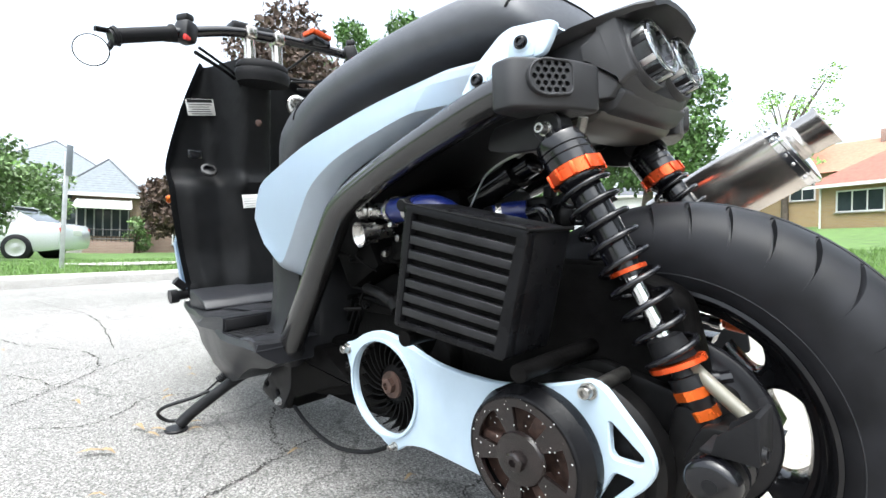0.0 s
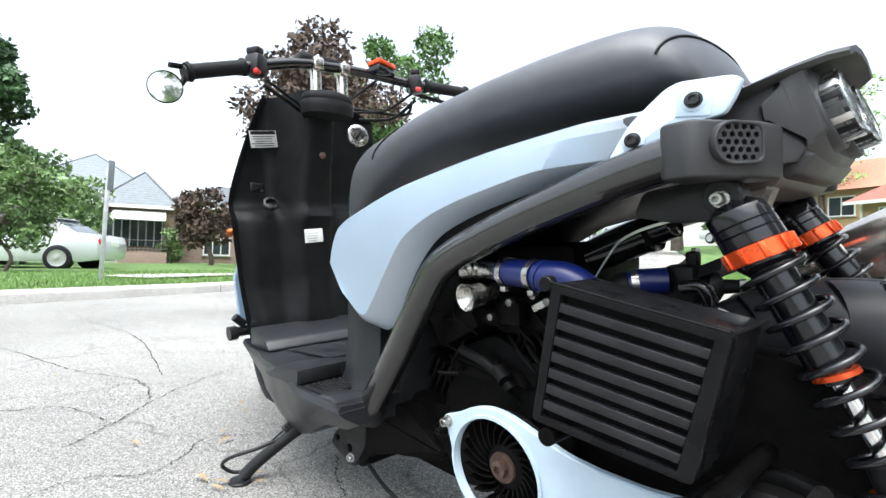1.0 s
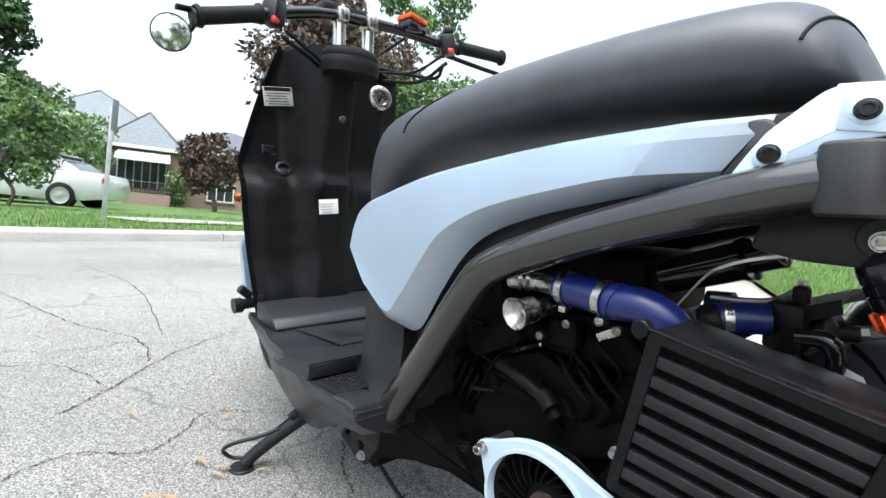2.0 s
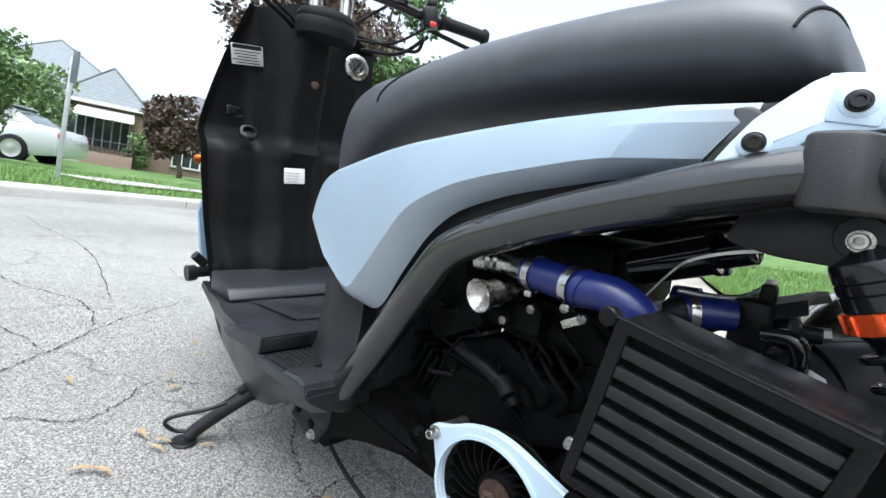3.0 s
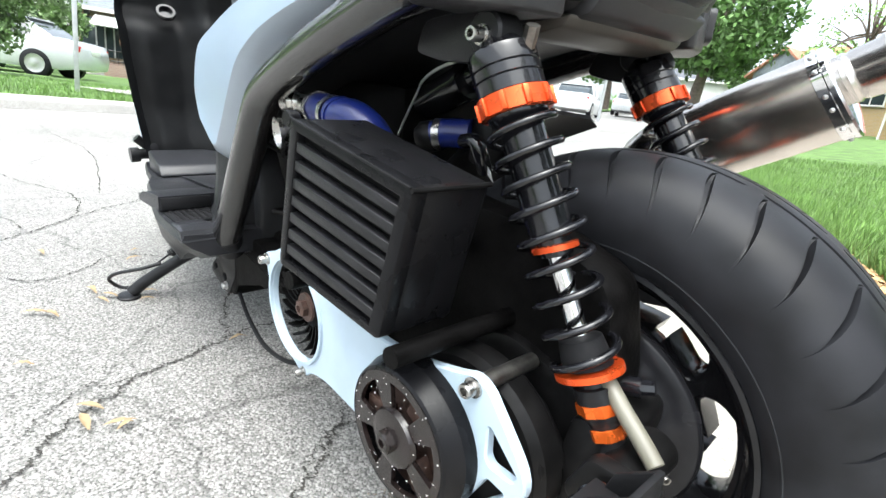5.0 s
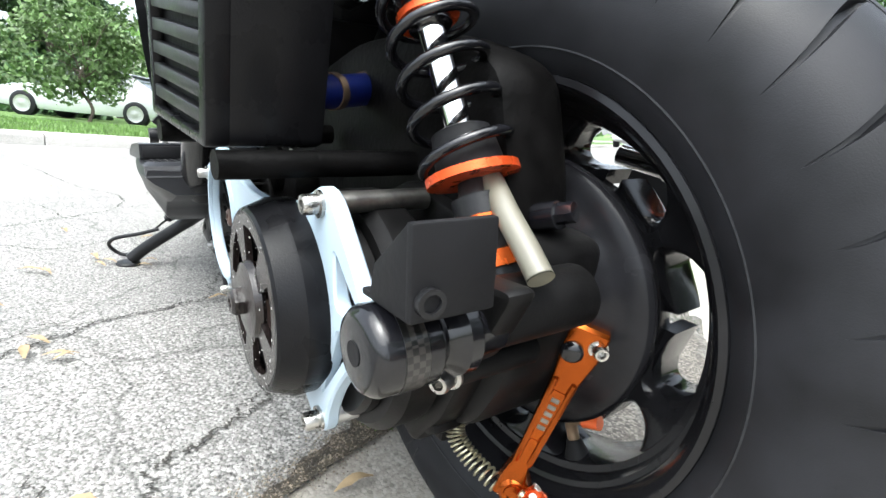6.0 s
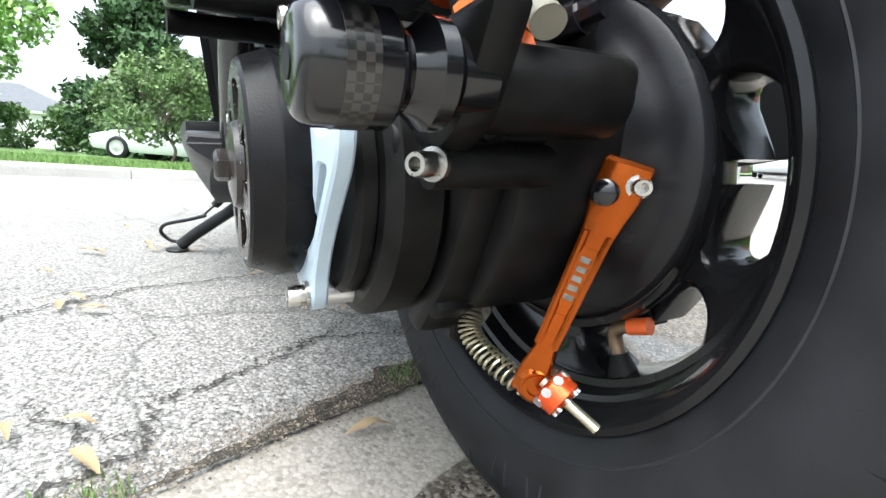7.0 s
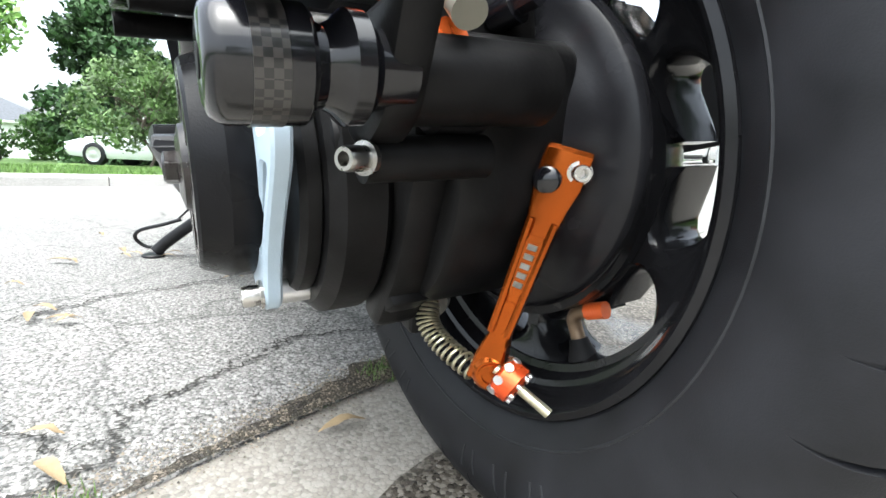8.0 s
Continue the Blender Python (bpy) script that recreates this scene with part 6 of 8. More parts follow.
for c, d in (((0.300, 0.143, 0.490), (-1, 0.15, 0)), ((0.256, 0.150, 0.4885), (-1, 0.15, -0.05))):
    bm = BM()
    revolve(bm, [(0, 0.0172), (0, 0.0182), (0.008, 0.0182), (0.008, 0.0172)], c, d, 32, closed=True)
    box(bm, Vector(c) + Vector((-0.004, 0.006, -0.0195)), (0.008, 0.012, 0.006), 0.001)
    part("hose_clamp", bm, BOLTM, hose, "steel hose clamp")
bm = BM()
tube(bm, spline([(0.252, 0.150, 0.487), (0.238, 0.151, 0.488), (0.220, 0.150, 0.488), (0.203, 0.146, 0.480), (0.194, 0.140, 0.466), (0.192, 0.136, 0.452)], 8), [0.0166] * 41, 26)
tube(bm, spline([(0.245, 0.150, 0.489), (0.239, 0.151, 0.4875)], 3), 0.0180, 26)
part("hose_elbow", bm, SILICONE, scooter, "blue silicone elbow into the intercooler")
bm = BM()
tube(bm, spline([(0.182, 0.086, 0.476), (0.170, 0.079, 0.479), (0.150, 0.068, 0.480)], 6), 0.0142, 22)
h2 = part("intake_hose", bm, SILICONE, scooter, "short blue silicone hose behind the intercooler")
bm = BM()
revolve(bm, [(0, 0.0144), (0, 0.0154), (0.007, 0.0154), (0.007, 0.0144)], (0.180, 0.085, 0.4765), (-0.86, -0.5, 0.1), 28, closed=True)
part("hose_clamp", bm, BOLTM, h2)
bm = BM()
tube(bm, spline([(0.110, 0.152, 0.380), (0.119, 0.126, 0.382), (0.133, 0.094, 0.387), (0.152, 0.066, 0.392)], 6), 0.0125, 20)
h3 = part("intake_hose", bm, SILICONE, scooter, "blue silicone hose below the intercooler")
for c in ((0.1175, 0.130, 0.3817), (0.1310, 0.0985, 0.3862)):
    bm = BM()
    revolve(bm, [(0, 0.0128), (0, 0.0138), (0.006, 0.0138), (0.006, 0.0128)], c, (0.40, -0.91, 0.12), 28, closed=True)
    part("hose_clamp", bm, BRASS, h3, "dull brass hose clamp")
# black canister under the frame
bm = BM()
C0, C1 = Vector((0.252, 0.04, 0.502)), Vector((0.150, 0.055, 0.540))
cd = (C1 - C0)
revolve(bm, [(0, 0.012), (0.004, 0.019), (0.078, 0.019), (0.080, 0.021), (0.086, 0.021), (0.087, 0.0145), (0.112, 0.0145), (0.114, 0.012)], C0, cd, 32)
canister = part("canister", bm, GLOSS, scooter, "gloss black canister slung under the frame")
bm = BM()
strap = spline([(0.098, 0.118, 0.5490), (0.148, 0.112, 0.5380), (0.178, 0.106, 0.5260), (0.192, 0.101, 0.5140), (0.210, 0.100, 0.4880), (0.219, 0.100, 0.4720)], 6)
loft(bm, [[q + Vector((0, a, b)) for a, b in ((-0.0008, -0.0014), (0.0008, -0.0014), (0.0008, 0.0014), (-0.0008, 0.0014))] for q in strap])
part("wire_stay", bm, ALLOY, canister, "thin bright metal strap")
# carburettor, linkage and air horn on the far side
bm = BM()
box(bm, (0.140, 0.05, 0.474), (0.030, 0.036, 0.046), 0.006)
box(bm, (0.134, 0.045, 0.498), (0.012, 0.014, 0.026), 0.003)
revolve(bm, [(0, 0.010), (0.004, 0.015), (0.010, 0.0175), (0.016, 0.015), (0.020, 0.008), (0.034, 0.007), (0.035, 0.0)], (0.128, 0.042, 0.472), (-0.95, -0.25, 0.05), 22)
revolve(bm, [(0, 0.012), (0.006, 0.016), (0.016, 0.016), (0.022, 0.012)], (0.196, 0.092, 0.470), (-0.8, -0.45, 0.3), 22)
carb = part("carburettor", bm, CAST, scooter, "dark carburettor with a cable linkage")
bm = BM()
tube(bm, spline([(0.21, 0.03, 0.486), (0.175, 0.03, 0.488), (0.155, 0.03, 0.493), (0.140, 0.032, 0.505)], 6), 0.0030, 10)
tube(bm, [(0.138, 0.032, 0.500), (0.136, 0.032, 0.514)], 0.005, 6)
tube(bm, [(0.102, 0.033, 0.474), (0.090, 0.030, 0.476)], 0.006, 6)
part("linkage", bm, ALLOY, carb, "bright throttle linkage")
bm = BM()
tube(bm, [(0.230, -0.02, 0.470), (0.205, -0.02, 0.472)], 0.014, 22)
part("blue_boot", bm, SILICONE, carb, "blue silicone boot")
rng = random.Random(21)
for k in range(9):
    x, z = rng.uniform(0.24, 0.36), rng.uniform(0.40, 0.47)
    bm = BM()
    tube(bm, spline([(x, 0.10, z), (x - 0.03, 0.115, z - 0.02), (x - 0.05, 0.11, z - 0.045), (x - 0.02, 0.09, z - 0.08)], 6), rng.choice((0.002, 0.003)), 8)
    part("wire", bm, GRIME, engine)
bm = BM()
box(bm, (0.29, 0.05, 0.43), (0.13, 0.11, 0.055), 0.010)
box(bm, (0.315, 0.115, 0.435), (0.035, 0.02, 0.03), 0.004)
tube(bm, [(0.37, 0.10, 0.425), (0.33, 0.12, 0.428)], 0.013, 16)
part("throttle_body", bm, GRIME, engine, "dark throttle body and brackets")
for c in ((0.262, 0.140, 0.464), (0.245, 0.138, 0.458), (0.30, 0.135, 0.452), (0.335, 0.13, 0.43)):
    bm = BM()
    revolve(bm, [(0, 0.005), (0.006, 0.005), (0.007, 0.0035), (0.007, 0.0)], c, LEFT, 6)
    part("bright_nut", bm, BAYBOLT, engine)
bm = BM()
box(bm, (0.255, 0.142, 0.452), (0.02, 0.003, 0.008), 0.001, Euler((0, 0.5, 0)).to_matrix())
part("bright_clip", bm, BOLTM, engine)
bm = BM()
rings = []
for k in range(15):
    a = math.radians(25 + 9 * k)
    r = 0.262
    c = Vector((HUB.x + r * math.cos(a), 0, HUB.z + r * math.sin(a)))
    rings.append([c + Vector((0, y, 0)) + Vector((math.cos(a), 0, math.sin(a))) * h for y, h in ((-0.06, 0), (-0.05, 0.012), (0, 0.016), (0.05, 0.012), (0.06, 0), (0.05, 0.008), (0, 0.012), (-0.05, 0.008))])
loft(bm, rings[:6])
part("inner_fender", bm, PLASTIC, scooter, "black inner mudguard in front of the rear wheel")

# dark filler bodies added to close and darken the engine bay, and wiring
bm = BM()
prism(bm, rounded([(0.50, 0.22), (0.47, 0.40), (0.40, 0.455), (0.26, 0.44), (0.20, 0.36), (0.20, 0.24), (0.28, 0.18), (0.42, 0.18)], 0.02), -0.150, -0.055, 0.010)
part("far_crankcase", bm, GRIME, engine, "dark filler body added on the engine's far side")
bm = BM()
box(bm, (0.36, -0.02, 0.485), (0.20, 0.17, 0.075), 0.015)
part("air_box", bm, GRIME, engine, "black filler box added below the seat")
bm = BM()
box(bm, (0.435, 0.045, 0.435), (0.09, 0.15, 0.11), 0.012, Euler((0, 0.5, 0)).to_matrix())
part("battery_box", bm, GRIME, engine, "black filler box added behind the frame tube")
rng = random.Random(77)
for k in range(8):
    x, z, y = rng.uniform(0.24, 0.46), rng.uniform(0.34, 0.47), rng.uniform(0.09, 0.135)
    dx, dz = rng.uniform(-0.05, 0.05), rng.uniform(-0.08, 0.02)
    bm = BM()
    tube(bm, spline([(x, y, z), (x + dx * 0.3, y + 0.012, z + dz * 0.4), (x + dx, y, z + dz)], 6), rng.choice((0.0015, 0.002, 0.003)), 8)
    part("wire", bm, GRIME, engine)
# a loose white tag by the hose behind the intercooler
bm = BM()
slab_pts = [Vector((0.098, 0.100, 0.462)), Vector((0.080, 0.112, 0.458)), Vector((0.076, 0.112, 0.449)), Vector((0.096, 0.100, 0.454))]
loft(bm, [slab_pts, [q + Vector((0, 0.0008, 0.0006)) for q in slab_pts]])
part("paper_tag", bm, WHITEP, scooter, "small loose white tag on a hose")
bm = BM()
tube(bm, spline([(0.120, 0.105, 0.478), (0.102, 0.110, 0.480), (0.096, 0.108, 0.468), (0.098, 0.100, 0.455)], 6), 0.0065, 14)
part("breather_elbow", bm, GLOSS, scooter, "small glossy black elbow hose")

# -- floorboard
def floor_ring(x, zt, zb, yl, yr):
    ym = (yl + yr) / 2
    return [Vector((x, y, z)) for y, z in ((yl - 0.004, zt), (yl, zt - 0.010), (yl - 0.010, zt - (zt - zb) * 0.55), (yl - 0.035, zb), (ym, zb - 0.004), (yr + 0.035, zb), (yr + 0.010, zt - (zt - zb) * 0.55), (yr, zt - 0.010), (yr + 0.004, zt),
                                           (yr + 0.03, zt - 0.002), (ym, zt - 0.002), (yl - 0.03, zt - 0.002))]


bm = BM()
loft(bm, [floor_ring(*q) for q in ((0.546, 0.283, 0.245, 0.226, -0.20), (0.575, 0.286, 0.232, 0.231, -0.21), (0.640, 0.285, 0.222, 0.231, -0.21), (0.676, 0.286, 0.205, 0.228, -0.208), (0.70, 0.295, 0.190, 0.225, -0.205), (0.76, 0.297, 0.172, 0.206, -0.20),
                                   (0.83, 0.296, 0.172, 0.188, -0.20), (0.90, 0.294, 0.180, 0.172, -0.20), (0.97, 0.291, 0.200, 0.152, -0.20), (1.04, 0.292, 0.235, 0.145, -0.195), (1.10, 0.30, 0.26, 0.135, -0.19))])
floorboard = part("floorboard", bm, FLOORP, scooter, "black plastic floorboard with a footwell", sharp=30)
bm = BM()
loft(bm, [[Vector((x, y, z)) for x, z in ((0.80 - e, 0.290), (0.80 - e, 0.2975), (0.745, 0.309), (0.690, 0.3145), (0.676, 0.3130), (0.679, 0.288))] for y, e in ((0.222, 0.035), (0.215, 0.01), (0.150, 0.0), (0.130, 0.02))])
part("foot_block", bm, FLOORP, floorboard, "raised moulding on the floor", sharp=20)
# no hollow is cut; a dark box stands in for the recess's shade
bm = BM()
box(bm, (0.6765, 0.182, 0.3000), (0.005, 0.074, 0.0205), 0.0015)
part("dark_recess", bm, SOFTRUB, floorboard, "thin dark box standing for the shade in a floor recess")
bm = BM()
prism(bm, rounded([(1.05, 0.334), (1.00, 0.322), (0.962, 0.312), (0.945, 0.2915), (1.05, 0.290)], 0.008), -0.17, 0.135, 0.004)
part("toe_step", bm, FLOORP, floorboard, "raised toe step at the front of the floor")
bm = BM()
prism(bm, rounded([(0.945, 0.292), (0.905, 0.2985), (0.80, 0.3005), (0.78, 0.2975), (0.80, 0.294), (0.945, 0.290)], 0.004), 0.03, 0.10, 0.003)
part("floor_ridge", bm, FLOORP, floorboard)
bm = BM()
loft(bm, [[Vector((x, y, z)) for x, z in ((0.606, 0.281), (0.606, 0.2880 + e), (0.572, 0.2925 + e), (0.552, 0.288), (0.545, 0.272), (0.56, 0.268))] for y, e in ((0.226, -0.003), (0.222, 0.0), (0.182, 0.0), (0.176, -0.003))])
part("floor_rib", bm, FLOORP, floorboard, "raised corner moulding at the floor's edge", sharp=20)
bm = BM()
prism(bm, rounded([(0.672, 0.2875), (0.606, 0.2885), (0.606, 0.284), (0.672, 0.284)], 0.001), 0.120, 0.218, 0.0005)
for i in range(7):
    for j in range(10):
        box(bm, (0.666 - i * 0.0090, 0.126 + j * 0.0092, 0.2882), (0.005, 0.005, 0.003), 0.0007, Euler((0, 0.02, 0.78)).to_matrix(), seg=1)
part("grip_pad", bm, SOFTRUB, floorboard, "studded rubber grip pad")
# footwell wall that bulges out below the seat
bm = BM()
loft(bm, [[Vector((x, y, z)) for x, y in ((0.56, 0.05), (0.56, b), (0.60, b + 0.012), (0.66, b - 0.004), (0.71, b - 0.04), (0.72, 0.05))] for z, b in ((0.284, 0.158), (0.30, 0.150), (0.36, 0.142), (0.42, 0.140))])
part("footwell_wall", bm, PLASTIC, floorboard, "black curved wall at the back of the footwell", sharp=35)

# -- leg shield with a central column
def shield_edge(z):
    return float(np.interp(z, [0.27, 0.34, 0.43, 0.52, 0.60, 0.64, 0.70, 0.777, 0.83, 0.875, 0.89], [0.126, 0.138, 0.148, 0.157, 0.161, 0.155, 0.138, 0.112, 0.090, 0.071, 0.060]))


def smooth(t):
    t = max(0.0, min(1.0, t))
    return t * t * (3 - 2 * t)


bm = BM()
rows = []
ZS = [0.27, 0.30, 0.33, 0.36, 0.40, 0.44, 0.48, 0.52, 0.55, 0.57, 0.585, 0.60, 0.615, 0.63, 0.65, 0.68, 0.72, 0.76, 0.80, 0.83, 0.85, 0.865, 0.88]
for z in ZS:
    yl = shield_edge(z)
    yr = -0.062 - max(yl, 0.135 * smooth((0.90 - z) / 0.05)) - 0.045 * smooth((z - 0.62) / 0.12)
    low = smooth((0.625 - z) / 0.05)
    base = 1.125 - 0.055 * low - 0.012 * smooth((0.45 - z) / 0.15)
    row = []
    for k in range(41):
        u = k / 40
        y = yl + (yr - yl) * u
        q = abs(y + 0.034)
        x = base
        edge = min(y - yr, yl - y)
        x -= 0.030 * (1 - smooth(edge / 0.022))
        if low > 0:
            x += 0.05 * low * (1 - smooth(edge / 0.05)) * 0.6
        col = smooth((0.084 - q) / 0.054)
        top = smooth((z - 0.54) / 0.10)
        x -= (0.125 * top + 0.035 * (1 - top)) * col * (0.75 + 0.25 * smooth((z - 0.6) / 0.25))
        # pressed hollows
        if 0.36 < z < 0.47 and y > 0.0:
            x += 0.012 * math.sin(math.pi * (z - 0.36) / 0.11) * smooth(edge / 0.05)
        row.append(Vector((x, y, z)))
    rows.append(row)
loft(bm, rows, caps=False, closed=False)
bmesh.ops.solidify(bm, geom=list(bm.faces), thickness=-0.006)
shield = part("leg_shield", bm, PLASTIC, scooter, "black plastic leg shield with a raised steering column cover", sharp=50)
bm = BM()
revolve(bm, [(0, 0.019), (0.004, 0.020), (0.008, 0.018), (0.008, 0.013), (-0.004, 0.012), (-0.006, 0.0)], (1.065, 0.071, 0.612), (-0.75, 0.1, 0.65), 28)
part("hook_ring", bm, GLOSS, shield, "glossy black socket ring")
bm = BM()
revolve(bm, [(0, 0.008), (0.002, 0.009), (0.003, 0.007), (0.002, 0.0)], (1.068, 0.118, 0.336), (-1, 0.2, 0), 18)
part("plug", bm, SOFTRUB, shield)
bm = BM()
revolve(bm, [(0, 0.008), (0.003, 0.008), (0.004, 0.006), (0.004, 0.0)], (0.972, -0.018, 0.722), (-1, 0.05, 0), 20)
part("reflector", bm, RUST, shield, "small dull red reflector")
bm = BM()
revolve(bm, [(-0.004, 0.030), (0.004, 0.030), (0.006, 0.027), (0.006, 0.018), (0.003, 0.016), (0.003, 0.0)], (1.072, -0.178, 0.805), (-1, 0.15, 0.1), 32)
lock = part("ignition_lock", bm, BOLTM, shield, "chrome ignition lock with key slot")
bm = BM()
box(bm, (1.066, -0.176, 0.805), (0.006, 0.006, 0.020), 0.001, Euler((0.6, 0, 0)).to_matrix())
part("key_slot", bm, SOFTRUB, lock)
bm = BM()
box(bm, (1.095, 0.090, 0.655), (0.006, 0.035, 0.022), 0.003)
part("latch", bm, GLOSS, shield, "small glossy latch")


def label_plate(name, c, w, h, rot, bars, text):
    m = Matrix.Translation(c) @ rot.to_4x4()
    bm = BM()
    box(bm, (0, 0, 0), (0.0016, w, h), 0.0004)
    bm.transform(m)
    ob = part(name, bm, GREYP if name == "warning_label" else WHITEP, shield, text)
    for dy, dz, bw, bh, mat in bars:
        bm = BM()
        box(bm, (-0.0012, dy, dz), (0.0006, bw, bh))
        bm.transform(m)
        part("print_bar", bm, mat, shield)
    return ob


label_plate("warning_label", (1.096, 0.070, 0.772), 0.066, 0.040, Euler((-0.13, 0, 0)).to_matrix(),
            [(0.0, 0.0150, 0.060, 0.008, SOFTRUB)] + [(0.004 * (k % 2), 0.006 - k * 0.0055, 0.054 - 0.006 * (k % 3), 0.0016, SOFTRUB) for k in range(5)], "pale grey printed label, too small to read")
label_plate("barcode_label", (1.004, -0.006, 0.537), 0.046, 0.032, Euler((-0.06, 0, 0)).to_matrix(),
            [(0.006, 0.006 - k * 0.006, 0.034 - 0.004 * k, 0.002, GREYP) for k in range(4)], "white sticker on the column cover")

# front body seen past the shield's edge
bm = BM()
rows = []
for z in (0.30, 0.36, 0.44, 0.52, 0.60, 0.66, 0.72, 0.80):
    yl = shield_edge(z) - (0.016 if z < 0.5 else 0.050)
    rows.append([Vector((x, y, z)) for x, y in ((1.142, yl), (1.148, yl + 0.003), (1.17, yl - 0.008), (1.21, yl - 0.06), (1.24, -0.03), (1.21, -0.062 - yl + 0.06), (1.16, -0.062 - yl + 0.008), (1.142, -0.062 - yl))])
loft(bm, rows, caps=False, closed=False)
bmesh.ops.solidify(bm, geom=list(bm.faces), thickness=0.003)
part("front_cowl", bm, PALE, scooter, "pale blue front cowl ahead of the leg shield", sharp=50)
bm = BM()
revolve(bm, [(0, 0.011), (0.007, 0.010), (0.012, 0.006), (0.013, 0.0)], (1.150, 0.134, 0.550), (0.1, 1, 0), 20)
part("turn_signal", bm, AMBER, scooter, "amber turn signal on the front cowl")
bm = BM()
tube(bm, [(1.13, 0.10, 0.315), (1.13, 0.152, 0.312)], 0.012, 16)
tube(bm, [(1.13, 0.138, 0.312), (1.13, 0.156, 0.311)], 0.017, 16)
tube(bm, [(1.13, 0.12, 0.33), (1.128, 0.142, 0.350)], 0.010, 12)
part("front_bracket", bm, SATIN, scooter, "black bracket beside the front cowl")

# front wheel and fork, mostly hidden behind the leg shield
FH = Vector((1.300, -0.075, 0.226))
bm = BM()
revolve(bm, [(-0.045, 0.0), (-0.045, 0.030), (-0.012, 0.040), (0.012, 0.040), (0.045, 0.030), (0.045, 0.0)], (0, 0, 0), LEFT, 32)
front_wheel = part("front_wheel", bm, DRUM, scooter, "black front wheel behind the leg shield")
front_wheel.matrix_basis = Matrix.Translation(FH)
front_tyre = new("tyre", tyre.data)
front_tyre.parent = front_wheel
front_tyre.matrix_basis = Matrix.Diagonal((0.93, 0.72, 0.93, 1))
bm = BM()
revolve(bm, [(0.042, 0.148), (0.046, 0.155), (0.0, 0.140), (-0.046, 0.155), (-0.042, 0.148), (-0.01, 0.130), (0.01, 0.130)], (0, 0, 0), LEFT, 64, closed=True)
part("rim", bm, WHEELBLACK, front_wheel)
for k in range(6):
    a = math.pi * k / 3
    bm = BM()
    tube(bm, [(0.03 * math.cos(a), 0, 0.03 * math.sin(a)), (0.138 * math.cos(a), 0, 0.138 * math.sin(a))], [0.016, 0.012], 10)
    part("spoke", bm, WHEELBLACK, front_wheel)
for y in (0.007, -0.157):
    bm = BM()
    tube(bm, [(1.300, y, 0.226), (1.268, y, 0.33), (1.18, y, 0.60)], [0.022, 0.022, 0.019], 16)
    part("fork_leg", bm, SATIN, scooter, "black front fork leg")
bm = BM()
tube(bm, [(1.300, 0.021, 0.226), (1.300, -0.171, 0.226)], 0.010, 14)
part("front_axle", bm, BOLTM, scooter)

# -- steering head, risers, handlebar
bm = BM()
rings = []
for z, r in ((0.815, 0.062), (0.828, 0.066), (0.840, 0.066), (0.846, 0.062), (0.850, 0.064), (0.858, 0.062), (0.864, 0.055), (0.868, 0.045)):
    rings.append([Vector((0.968 + r * 0.62 * math.cos(a), -0.034 + r * math.sin(a), z)) for a in [2 * math.pi * k / 36 for k in range(36)]])
loft(bm, rings)
part("head_cover", bm, SOFTRUB, scooter, "ribbed black steering head cover")
bar_pts = [(0.930, 0.279, 0.844), (0.938, 0.176, 0.877), (0.945, 0.123, 0.895), (0.952, 0.060, 0.914), (0.955, 0.003, 0.924), (0.956, -0.034, 0.927), (0.954, -0.087, 0.930), (0.944, -0.165, 0.928), (0.920, -0.247, 0.917), (0.902, -0.272, 0.914), (0.862, -0.384, 0.909)]
bm = BM()
tube(bm, spline(bar_pts, 6), 0.0112, 18)
bar = part("handlebar", bm, GLOSS, scooter, "gloss black motocross handlebar")
for y in (0.0, -0.068):
    bm = BM()
    tube(bm, [(0.958, y, 0.862), (0.958, y, 0.914)], 0.0125, 24)
    riser = part("riser", bm, STEEL, bar, "polished aluminium handlebar riser")
    bm = BM()
    box(bm, (0.956, y, 0.924), (0.040, 0.026, 0.030), 0.006)
    part("riser_clamp", bm, STEEL, bar, "polished clamp")
    for dx in (-0.012, 0.012):
        bolt(bar, (0.956 + dx, y, 0.938), (0, 0, 1), 0.0035, 0.005, CHROME, "clamp_bolt")
bm = BM()
box(bm, (0.978, -0.012, 0.938), (0.05, 0.10, 0.022), 0.006)
part("gauge", bm, SATIN, bar, "small black gauge pod")
